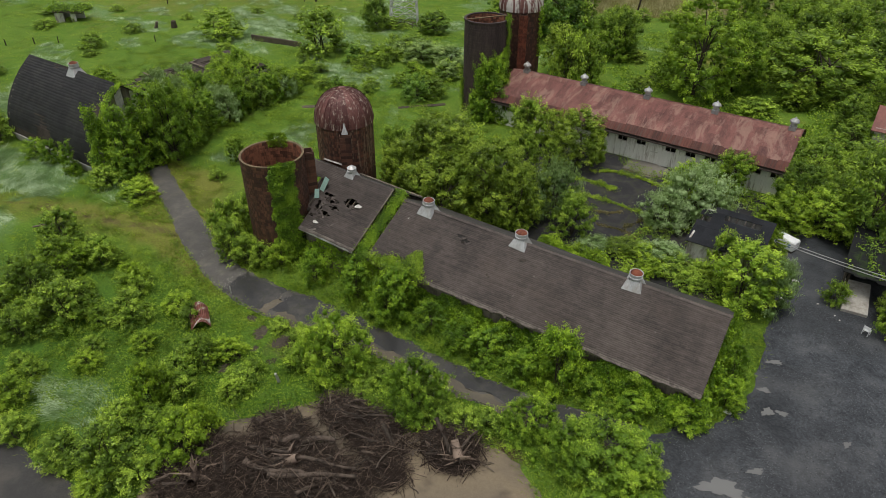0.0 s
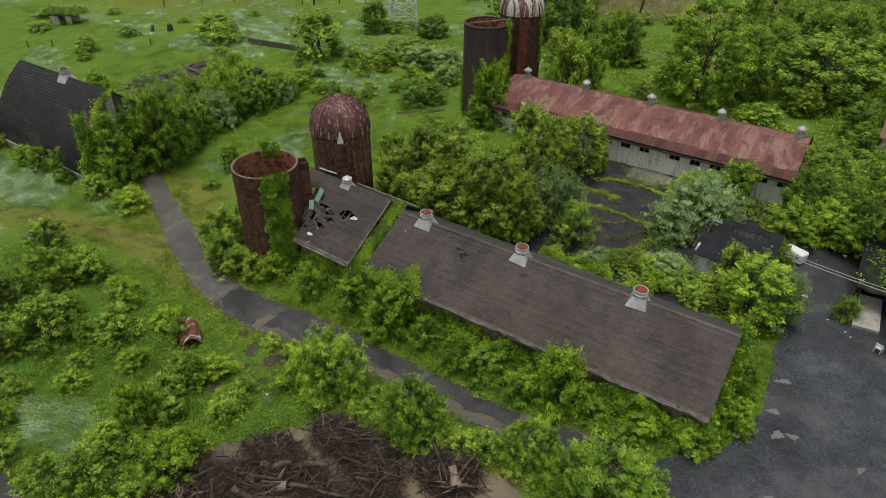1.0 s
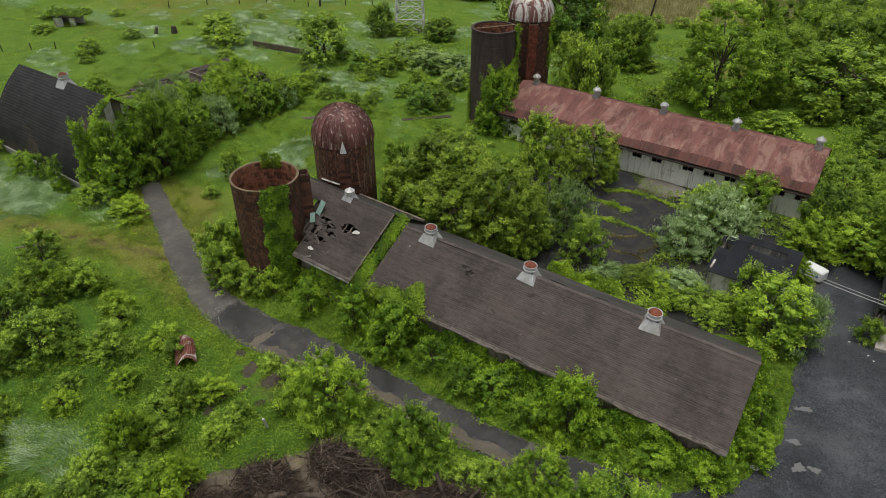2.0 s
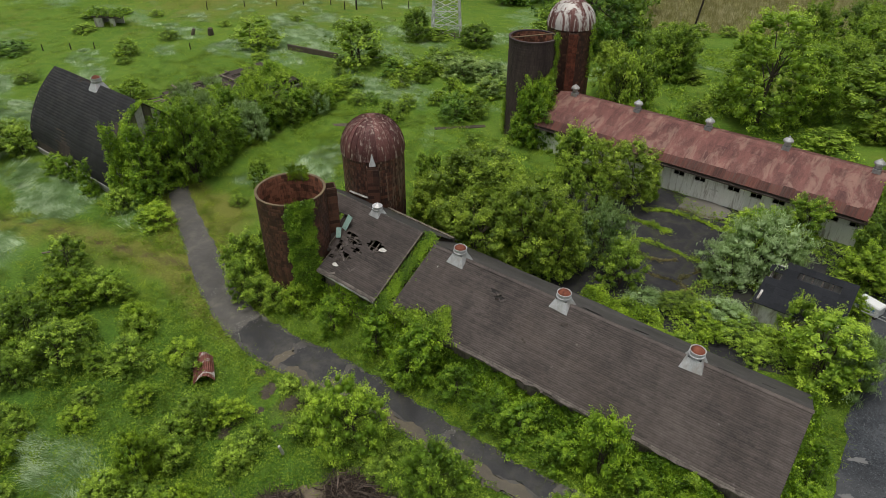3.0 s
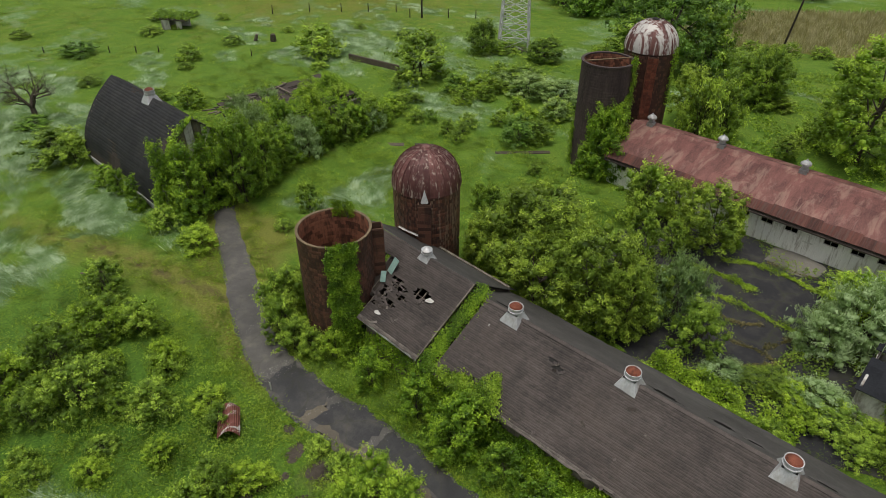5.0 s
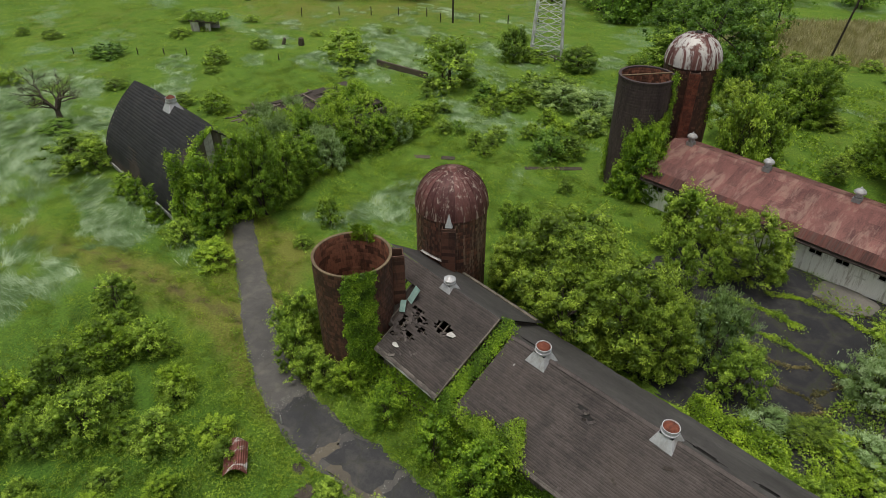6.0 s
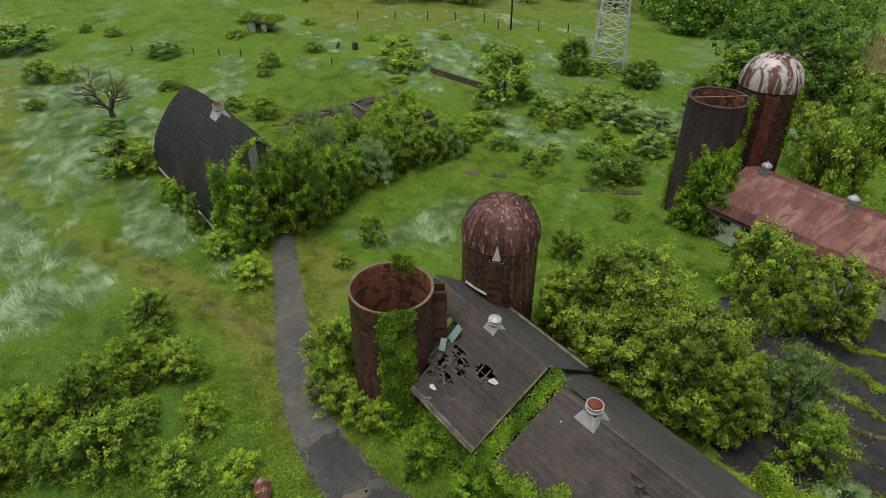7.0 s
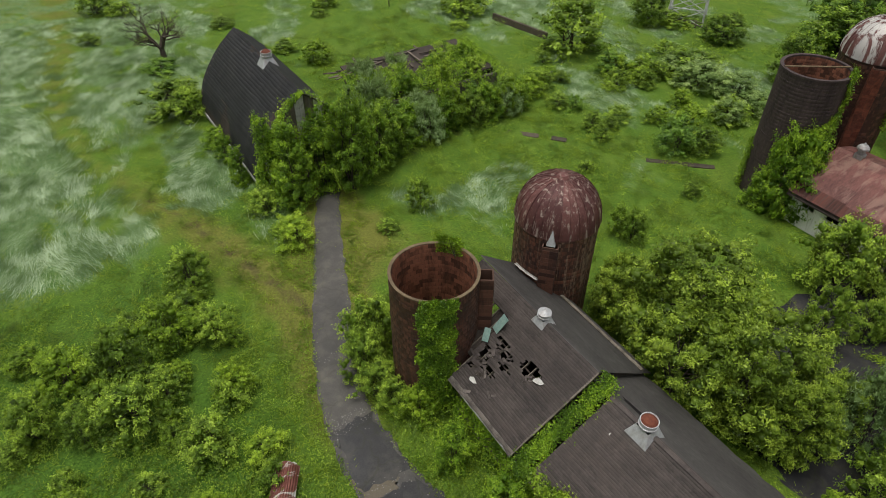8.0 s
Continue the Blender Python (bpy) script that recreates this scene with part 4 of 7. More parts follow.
    barn.matrix_world = Matrix.Translation((-36.7, 35.25, 6.46)) @ Matrix.Rotation(radians(1.8), 4, "Y") @ Matrix.Translation((36.7, -35.2, -6.6))
    return barn


long_barn()
milk_house()


# ---- silos ----
def tile_band(rng, radius, z0, rows, tall, count, gap=0.005, proud=0.006, skip=()):
    """Arrays of curved tile faces round a wall, one box of five faces each."""
    out = []
    for r in range(rows):
        off = (r % 2) * 0.5
        for i in range(count):
            a0 = (i + off) * 2 * math.pi / count
            a1 = a0 + 2 * math.pi / count
            g = gap / radius
            p = proud + rng.uniform(-0.003, 0.003)
            out.append((a0 + g / 2, a1 - g / 2, z0 + r * tall + gap / 2, z0 + (r + 1) * tall - gap / 2, radius, radius + p))
    return out


def tile_arrays(tiles):
    vs, fs = [], []
    for a0, a1, z0, z1, r0, r1 in tiles:
        n = len(vs)
        for r, b in ((r0, 0.0), (r1, 0.012)):
            for a, z in ((a0, z0), (a1, z0), (a1, z1), (a0, z1)):
                aa = a + (b / r if a == a0 else -b / r)
                vs.append((r * math.cos(aa), r * math.sin(aa), z + (b if z == z0 else -b)))
        fs += [(n + 4, n + 5, n + 6, n + 7), (n, n + 1, n + 5, n + 4), (n + 1, n + 2, n + 6, n + 5), (n + 2, n + 3, n + 7, n + 6), (n + 3, n, n + 4, n + 7)]
    return np.array(vs), np.array(fs)


def silo(name, at, radius, tall, label, tile, rows_apart=4, inner=True, row=0.30, seed=1, bed=None):
    s = thing(name, at, label, "silo")
    rng = random.Random(seed)
    wall = part("wall", lathe([(radius, -0.5), (radius, tall), (radius - 0.18, tall), (radius - 0.18, -0.4)], 72), bed or MORTAR, s, smooth_faces=False)
    rows = int(tall / row)
    count = int(2 * math.pi * radius / 0.42)
    tiles = tile_band(rng, radius, tall - rows * row, rows, row, count)
    apart = rows_apart * count
    rest = tiles[:-apart] if apart else tiles
    ob = part("wall_tiles", mesh_np("wall_tiles", *tile_arrays(rest)), tile, wall)
    tagged(ob, kind="stuff")
    for t in tiles[len(rest):]:
        part("tile", mesh_np("tile", *tile_arrays([t])), tile, wall)
    if inner:
        ins = [(a0, a1, z0, z1, radius - 0.18, radius - 0.18 - 0.005 + rng.uniform(-0.003, 0.003)) for a0, a1, z0, z1, _, _ in tiles if z0 > 3]
        v, f = tile_arrays(ins)
        tagged(part("lining_tiles", mesh_np("lining_tiles", v, f[:, ::-1]), TILE_INNER, wall), kind="stuff")
    for z in np.arange(1.2, tall - 0.2, 2.4):
        part("hoop", lathe([(radius + 0.008, z), (radius + 0.020, z + 0.006), (radius + 0.008, z + 0.012)], 72), tile, s)
    return s


def chute(s, angle, radius, z0, z1, width, deep, material, label):
    """The boxed chute that runs up a silo's side."""
    bm = bmesh.new()
    t = Matrix.Rotation(angle, 4, "Z")
    w, d, r = width / 2, deep, radius - 0.1
    for lo, hi in (((r, -w, z0), (r + d, -w + 0.07, z1)), ((r, w - 0.07, z0), (r + d, w, z1)), ((r + d - 0.07, -w + 0.07, z0), (r + d, w - 0.07, z1))):
        box(bm, lo, hi, turn=t)
    c = part("chute", bm, MORTAR, s, label)
    rows = int((z1 - z0) / 0.3)
    for k in range(rows):
        z = z0 + k * 0.3
        for j in range(2):
            y0 = -w + j * w
            part("tile", boxed((r + d - 0.01, y0 + 0.008, z + 0.008), (r + d + 0.025, y0 + w - 0.008, z + 0.292), 0.008, turn=t), material, c)
        for sgn in (-1, 1):
            lo, hi = sorted((sgn * (w - 0.01), sgn * (w + 0.02)))
            part("tile", boxed((r + 0.1, lo, z + 0.008), (r + d - 0.01, hi, z + 0.292), 0.008, turn=t), material, c)
    return c


def dome_roof(s, radius, z, high, gores, material, label, hatch=None):
    """A ribbed metal dome of single gores."""
    for g in range(gores):
        a0, a1 = 2 * math.pi * g / gores, 2 * math.pi * (g + 1) / gores
        bm = bmesh.new()
        rows = []
        for k in range(11):
            e = math.pi / 2 * k / 10.4
            r, h = radius * math.cos(e) ** 0.9, z + high * math.sin(e)
            rows.append([bm.verts.new(((r + b) * math.cos(a), (r + b) * math.sin(a), h + b * 0.6)) for a, b in ((a0, 0.035), (a0 + 0.012, 0.035), (a0 + 0.016, 0), ((a0 + a1) / 2, 0.0), (a1 - 0.004, 0.0), (a1, 0.035))])
        for p, q in zip(rows, rows[1:]):
            for i in range(5):
                bm.faces.new((p[i], p[i + 1], q[i + 1], q[i]))
        part("roof_gore", bm, material, s)
    part("roof_cap", lathe([(0.42, z + high * 0.985), (0.34, z + high + 0.05), (0.30, z + high + 0.12), (0.1, z + high + 0.16), (0, z + high + 0.17)], 20), GALV if hatch is None else hatch, s)
    part("roof_band", lathe([(radius - 0.05, z - 0.10), (radius + 0.005, z - 0.09), (radius + 0.012, z + 0.02), (radius + 0.0, z + 0.05)], 72), material, s)


S1 = (-41.1, 30.7, 0)
s1 = silo("open_silo", S1, 2.58, 9.0, "roofless red tile silo overgrown with ivy", TILE, 6, True, seed=3)
part("rim", lathe([(2.41, 8.98), (2.43, 9.05), (2.60, 9.05), (2.60, 8.98)], 72), CAP, s1, "pale mortar rim")
chute(s1, radians(56), 2.58, 1.5, 8.8, 0.95, 0.85, TILE, "square tile chute")

S2 = (-42.1, 40.6, 0)
s2 = silo("domed_silo", S2, 2.66, 8.4, "red tile silo with rusty peeling metal dome", TILE_STREAK, 5, False, seed=5)
dome_roof(s2, 2.74, 8.4, 2.9, 28, DOME, "rusty dome", DOME)
chute(s2, radians(-48), 2.66, 1.5, 8.0, 1.0, 0.5, TILE, "tile chute with white peak")
flash = bmesh.new()
rim = []
for i in range(18):
    a = radians(-100 + i * 3)
    rim.append([flash.verts.new((r * math.cos(a), r * math.sin(a), 6.72 - (40.6 + r * math.sin(a) - 35.2) * 0.6 + h)) for r, h in ((2.67, 0.22), (2.70, 0.10), (2.84 + 0.05 * math.sin(i * 1.7), 0.06))])
for p, q in zip(rim, rim[1:]):
    for k in range(2):
        flash.faces.new((p[k], p[k + 1], q[k + 1], q[k]))
part("flashing", flash, PALE_BOARD, s2, "pale torn flashing where the roof meets the silo")
bm = bmesh.new()
tip = [bm.verts.new(p) for p in ((2.7, -0.30, 8.05), (2.94, -0.26, 8.05), (2.94, 0.26, 8.05), (2.7, 0.30, 8.05), (2.68, 0, 9.1))]
for f in ((0, 1, 4), (1, 2, 4), (2, 3, 4)):
    bm.faces.new([tip[i] for i in f])
bmesh.ops.rotate(bm, verts=bm.verts, cent=(0, 0, 0), matrix=Matrix.Rotation(radians(-48), 3, "Z"))
part("dormer_cap", bm, GALV, s2, "whitish sheet-metal peak")

S3 = (-42.9, 67.4, 0.2)
s3 = silo("tall_open_silo", S3, 2.62, 11.5, "tall dark roofless tile silo with ivy", TILE_DARK, 0, True, seed=7, bed=TILE_DARK)
part("rim", lathe([(2.42, 11.48), (2.42, 11.62), (2.70, 11.62), (2.70, 11.48)], 72), TILE_DARK, s3)
part("cross_pipe", tubes_mesh("cross_pipe", [(np.array([(-1.4, -2.2, 11.66), (1.5, 2.1, 11.66)]), np.array([0.07, 0.07]))], 8), CAP, s3, "pale pipe across the rim")

S4 = (-42.1, 74.6, 0)
s4 = silo("tall_domed_silo", S4, 2.72, 11.7, "tall rusty tile silo with peeling white dome", TILE, 0, False, seed=9, bed=TILE)
dome_roof(s4, 2.8, 11.7, 2.9, 28, DOME_PALE, "peeling dome", DARK)
chute(s4, radians(-55), 2.72, 1.5, 11.5, 1.0, 0.6, RUST, "rusty chute")


# ---- far barn with red metal roof ----
def arch(points, x0, x1, thick):
    """A roof shell along x from (y, z) points."""
    bm = bmesh.new()
    rows = []
    for x in (x0, x1):
        rows.append([[bm.verts.new((x, y, z)) for y, z in points], [bm.verts.new((x, y, z - thick)) for y, z in points]])
    for layer in (0, 1):
        for i in range(len(points) - 1):
            bm.faces.new((rows[0][layer][i], rows[1][layer][i], rows[1][layer][i + 1], rows[0][layer][i + 1]))
    for r in rows:
        for i in range(len(points) - 1):
            bm.faces.new((r[0][i], r[0][i + 1], r[1][i + 1], r[1][i]))
    for i in (0, -1):
        bm.faces.new((rows[0][0][i], rows[1][0][i], rows[1][1][i], rows[0][1][i]))
    bmesh.ops.recalc_face_normals(bm, faces=bm.faces)
    return bm


def cupola(parent, x, y, z):
    c = new("cupola")
    c.parent = parent
    c.matrix_local = pose(x, y, z)
    tagged(c, "small galvanised cupola with round cap")
    part("base", boxed((-0.34, -0.34, -0.4), (0.34, 0.34, 0.30), 0.03), GALV_DULL, c)
    part("drum", lathe([(0.30, 0.35), (0.27, 0.75), (0.32, 0.78)], 16), GALV_DULL, c)
    part("cap", lathe([(0.48, 0.72), (0.46, 0.86), (0.30, 1.02), (0.12, 1.10), (0.06, 1.22), (0.0, 1.30)], 16), GALV_DULL, c)


def far_barn():
    g = 1.4
    barn = thing("red_roof_barn", (0, 0, 0), "long white cow barn with faded red metal roof", "barn")
    x0, x1, ym = -39.3, -6.4, 68.7
    prof = [(63.3, 3.92), (63.75, 4.27), (64.4, 4.68), (65.4, 5.16), (66.6, 5.62), (67.8, 5.98), (68.7, 6.2)]
    full = prof + [(2 * ym - y, z) for y, z in prof[-2::-1]]
    roof = part("roof", arch([(y, z - 0.25) for y, z in full], x0, x1, 0.1), WOOD_DARK, barn)
    # corrugated sheets, three up each slope
    sheet_w = 1.0
    cols = int((x1 - x0) / sheet_w)
    sheet_w = (x1 - x0) / cols
    for side in (0, 1):
        for r, (a, b) in enumerate(((0, 1.75), (1.6, 3.05), (2.9, 4.1), (3.95, 5.1), (4.95, 6.0))):
            ks = np.linspace(a, b, 5)
            ys = np.interp(ks, range(7), [p[0] for p in prof])
            zs = np.interp(ks, range(7), [p[1] for p in prof])
            if side:
                ys = 2 * ym - ys
            n = 16
            vs, fs = [], []
            for i in range(n + 1):
                for y, z in zip(ys, zs):
                    vs.append((sheet_w * 1.03 * i / n, y, z + 0.018 * math.cos(i * math.pi)))
            for i in range(n):
                for j in range(4):
                    q = (i * 5 + j, (i + 1) * 5 + j, (i + 1) * 5 + j + 1, i * 5 + j + 1)
                    fs.append(q if not side else q[::-1])
            me = mesh_np("roof_sheet", vs, fs)
            me.materials.append(RUST_EAVE if r == 0 else RED_METAL)
            for c in range(cols):
                ob = new("roof_sheet", me)
                ob.parent = roof
                ob.matrix_local = pose(x0 + c * sheet_w, random.uniform(-0.03, 0.03), random.uniform(0.0, 0.012) + 0.012 * (4 - r), 0, 0, 0)
    part("ridge_cap", arch([(68.35, 6.12), (68.7, 6.29), (69.05, 6.12)], x0, x1, 0.02), RED_METAL, roof)
    # front wall of piers, sill band and openings
    win_x = [-37.6, -35.5, -33.4, -31.3, -29.2, -27.1, -25.0, -22.9, -20.8, -17.6, -15.5, -13.5, -11.15, -9.1, -7.15]
    door_x = [-19.25]
    opens = sorted([(x - 0.56, x + 0.56, "w") for x in win_x] + [(x - 0.5, x + 0.5, "d") for x in door_x])
    part("sill_band", boxed((x0 + 0.3, 63.95, g - 1.3), (x1 - 0.3, 64.2, 2.72)), PAINT_WALL, barn)
    part("head_band", boxed((x0 + 0.3, 63.95, 3.58), (x1 - 0.3, 64.2, 4.25)), PAINT_WALL, barn)
    a = x0 + 0.3
    for lo, hi, k in opens + [(x1 - 0.3, x1, "e")]:
        if lo - a > 0.05:
            part("wall_panel", boxed((a, 63.95 - 0.004, 2.72), (lo, 64.2, 3.58)), PAINT_WALL, barn)
        a = hi
        if k == "w":
            w = new("window")
            w.parent = barn
            w.matrix_local = pose((lo + hi) / 2, 64.05, 3.15) @ Matrix.Diagonal((1.22, 1, 1.11, 1))
            for p0, p1 in (((-0.46, -0.06, -0.385), (-0.40, 0.02, 0.385)), ((0.40, -0.06, -0.385), (0.46, 0.02, 0.385)), ((-0.40, -0.06, 0.32), (0.40, 0.02, 0.385)), ((-0.40, -0.06, -0.385), (0.40, 0.02, -0.32)), ((-0.02, -0.04, -0.32), (0.02, 0.0, 0.32))):
                if random.random() > 0.12:
                    part("window_frame", boxed(p0, p1), PAINT, w)
            part("sash_bar", boxed((-0.40, -0.035, -0.015), (0.40, -0.005, 0.015)), WOOD_OLD, w)
            if random.random() > 0.35:
                part("pane", boxed((0.02, -0.02, 0.015), (0.40, -0.012, 0.32)), GLASS, w)
        elif k == "d":
            d = part("door", boxed((lo, 63.90, g - 0.35), (hi, 63.94, 3.45)), PAINT_WALL, barn, "closed white plank door")
            part("door_brace", boxed((lo + 0.08, 63.87, g + 0.9), (hi - 0.08, 63.9, g + 1.02)), PALE_BOARD, d)
    part("back_wall", boxed((x0 + 0.3, 73.2, g - 1.4), (x1 - 0.3, 73.45, 3.9)), PAINT, barn)
    for x in (x0 + 0.3, x1 - 0.55):
        part("gable_wall", gable_wall(x, 0.25, 64.2, 73.2, 68.7, 4.0, 6.0, 0.1), PAINT, barn)
    # near-black floor paints in the dark behind the windows
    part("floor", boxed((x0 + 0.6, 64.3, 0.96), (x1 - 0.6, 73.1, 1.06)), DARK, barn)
    for x in (-37.5, -30.0, -22.4, -15.0, -7.4):
        cupola(barn, x, 68.7, 6.25)
    barn.location = (-0.15, 0, -0.35)
    return barn


far_barn()


# ---- western barn with a bowed roof ----
def bowed_barn():
    barn = thing("bowed_barn", (0, 0, 0), "old barn with bowed black shingle roof overgrown with vines", "barn")
    ym, x0, x1 = 33.5, -84.0, -66.3
    prof = [(4.95, 0.9), (4.85, 1.8), (4.55, 3.0), (4.05, 4.2), (3.4, 5.3), (2.6, 6.4), (1.7, 7.35), (0.8, 8.1), (0.0, 8.7)]
    full = [(ym - o, z) for o, z in prof] + [(ym + o, z) for o, z in prof[-2::-1]]
    roof = part("roof", arch([(y, z - 0.03) for y, z in full], x0 + 0.05, x1 - 0.05, 0.12), WOOD_DARK, barn)
    lens = np.concatenate([[0], np.cumsum([math.hypot(b[0] - a[0], b[1] - a[1]) for a, b in zip(prof, prof[1:])])])
    courses = 30
    for side in (-1, 1):
        for c in range(courses):
            s = np.array([c, c + 1.15]) * lens[-1] / courses
            o = np.interp(s, lens, [p[0] for p in prof])
            z = np.interp(s, lens, [p[1] for p in prof])
            n = 26
            vs, fs = [], []
            cut = max(0.0, (c - 19) * 0.09) if side < 0 else 0.0
            for i, x in enumerate(np.linspace(x0, x1 - cut, n)):
                j = random.uniform(-0.02, 0.02)
                w = 0.07 * float(lumps(np.float64(x), np.float64(c * 0.3), 3.0))
                vs += [(x, ym + side * (o[0] + 0.014 + w), z[0] + 0.010 + j), (x, ym + side * (o[1] + 0.005 + w), z[1] + 0.005), (x, ym + side * (o[0] + 0.01 + w), z[0] + j)]
                if i:
                    p = 3 * (i - 1)
                    q = [(p, p + 3, p + 4, p + 1), (p + 2, p + 5, p + 3, p)]
                    fs += q if side < 0 else [f[::-1] for f in q]
            part("shingle_course", mesh_np("shingle_course", vs, fs), SHINGLE_BLACK, roof)
    # east gable of upright boards, some lost
    for k in range(22):
        y = ym - 4.6 + k * 0.43
        top = float(np.interp(abs(y + 0.2 - ym), [p[0] for p in prof[::-1]], [p[1] for p in prof[::-1]])) - 0.1
        if random.random() < 0.15:
            continue
        part("gable_board", boxed((x1 - 0.5, y, random.choice((0, 0, 1.5))), (x1 - 0.44, y + 0.40, top), 0.0), random.choice((PALE_BOARD, WOOD_OLD, WOOD_OLD)), barn)
        part("gable_board", boxed((x0 + 0.44, y, 0), (x0 + 0.5, y + 0.42, top), 0.0), WOOD_OLD, barn)
    part("front_wall", boxed((x0 + 0.4, ym - 4.75, -0.2), (x1 - 0.4, ym - 4.6, 1.6)), PALE_BOARD, barn)
    part("back_wall", boxed((x0 + 0.4, ym + 4.6, -0.2), (x1 - 0.4, ym + 4.75, 1.6)), WOOD_OLD, barn)
    part("eave_flashing", boxed((x0 + 0.4, ym - 5.04, 0.78), (x1 - 0.1, ym - 4.93, 1.05)), GALV_DULL, barn)
    for i in range(11):
        k = i / 10
        o, z = 1.6 + 2.6 * k, 7.5 - 3.4 * k
        m = Matrix.Translation((x1 - 0.3 + random.uniform(-0.25, 0.2), ym - o, z)) @ Matrix.Rotation(radians(-52 - 12 * k), 4, "X") @ Matrix.Rotation(random.uniform(-0.5, 0.5), 4, "Z")
        part("torn_board", boxed((-0.35, -0.06, -0.015), (0.35, 0.06, 0.015), 0.0, turn=m), random.choice((PALE_BOARD, WOOD_OLD)), barn)
    ventilator(barn, -74.6, ym, 8.6, 1.05, True)
    return barn


bowed_barn()


# ---- plants ----
SHRUB = PlantKind("shrub", LEAF, 4.0, 3.6, 0.2, 80, 3000, 0.75, 0.17, 5, 0.06, 4, seed=1)
BIG_SHRUB = PlantKind("shrub", LEAF_FRESH, 6.2, 3.6, 0.1, 150, 8000, 0.78, 0.15, 6, 0.06, 2, seed=11)
SHRUB_FAR = PlantKind("shrub", LEAF, 4.0, 3.6, 0.2, 55, 1500, 0.8, 0.27, 4, 0.06, 3, seed=17)
SHRUB_FAR_DARK = PlantKind("shrub", LEAF_DARK, 4.0, 3.6, 0.2, 55, 1500, 0.8, 0.27, 4, 0.06, 2, seed=18)
SHRUB_LIME = PlantKind("shrub", LEAF_LIME, 4.0, 3.6, 0.2, 80, 3000, 0.75, 0.17, 5, 0.06, 3, seed=2)
BUSH_LOW = PlantKind("low_shrub", LEAF, 2.4, 1.8, 0.1, 50, 1500, 0.5, 0.15, 5, 0.03, 3, seed=3)
TREE = PlantKind("tree", LEAF_WOOD, 7.0, 8.0, 0.6, 130, 5200, 1.2, 0.37, 1, 0.22, 4, seed=4, form="tree")
TREE_LIGHT = PlantKind("tree", LEAF_OLIVE, 7.0, 8.0, 0.5, 150, 7000, 1.0, 0.245, 2, 0.18, 3, seed=5, form="tree")
CONE = PlantKind("vine_column", LEAF_IVY, 3.0, 6.5, 0.0, 120, 4600, 0.62, 0.18, 2, 0.08, 3, seed=9, form="cone")
WILLOW = PlantKind("pale_shrub", LEAF_PALE, 4.5, 4.2, 0.4, 110, 4200, 0.8, 0.27, 4, 0.08, 2, wide=0.25, droop=1.6, seed=6)
VINE = PlantKind("vine_thicket", LEAF_IVY, 4.0, 4.0, 0.0, 85, 3000, 0.75, 0.19, 4, 0.05, 4, seed=7)
BROAD = PlantKind("tree", LEAF_OLIVE, 7.0, 7.5, 0.3, 260, 14000, 0.92, 0.20, 2, 0.18, 2, seed=15, form="tree")
FRESH_TREE = PlantKind("tree", LEAF_FRESH, 6.0, 7.0, 0.1, 150, 6500, 0.9, 0.21, 2, 0.15, 2, seed=31, form="tree")
WOOD_TREE = PlantKind("tree", LEAF_WOOD, 9.0, 9.0, 0.3, 170, 8000, 1.3, 0.32, 1, 0.25, 4, seed=24, form="tree")
LOFTY = PlantKind("tree", LEAF_FRESH, 10.0, 13.0, 0.4, 300, 11000, 1.25, 0.27, 1, 0.26, 2, seed=45, form="tree")
GIANT = PlantKind("tree", LEAF_DARK, 20.0, 12.0, 0.5, 480, 20000, 1.5, 0.42, 1, 0.4, 1, seed=8, form="tree")

ROAD_SHRUBS = [(-27.1, 21.8, 5.6, 4.6), (-20.4, 21.9, 4.8, 3.8), (-13.5, 24.6, 3.7, 2.4), (-8.5, 24.6, 6.5, 2.6), (-6.8, 24.4, 3.9, 2.2), (-10.4, 23.8, 3.9, 2.6)]
BARN_FRONT = [(-13.8, 29.1, 3.6, 5.0), (-27.2, 28.5, 4.0, 4.2), (-18.9, 28.6, 3.4, 2.4), (-27.6, 28.0, 2.6, 2.7), (-21.0, 28.6, 3.0, 2.5), (-15.9, 28.6, 2.8, 2.3), (-8.7, 29.3, 2.6, 1.8), (-5.6, 30.4, 2.4, 1.7), (-4.2, 36.0, 2.2, 3.2), (-3.9, 33.4, 2.4, 2.6), (-30.9, 28.6, 3.1, 3.3), (-35.3, 28.3, 2.8, 2.9), (-24.0, 28.7, 2.8, 2.5), (-11.4, 29.2, 2.2, 1.6)]
WEST = [(-66.7, 29.6, 2.5, 7.4), (-64.5, 30.6, 3.0, 7.2), (-64.8, 37.0, 4.4, 7.0), (-64.9, 33.6, 3.3, 7.9), (-66.4, 41.4, 5.2, 5.6), (-86.8, 26.1, 6.8, 3.7), (-77.4, 27.8, 3.1, 1.9), (-84.5, 27.4, 4.1, 3.4), (-69.6, 27.6, 2.0, 3.7), (-74.0, 27.8, 2.4, 2.7), (-59.0, 28.4, 4.1, 2.2), (-64.0, 28.0, 3.1, 2.3)]
GABLE_TREES = [(-63.2, 36.0, 4.8, 8.8), (-63.8, 31.0, 3.7, 7.6), (-65.0, 39.0, 4.0, 6.6)]
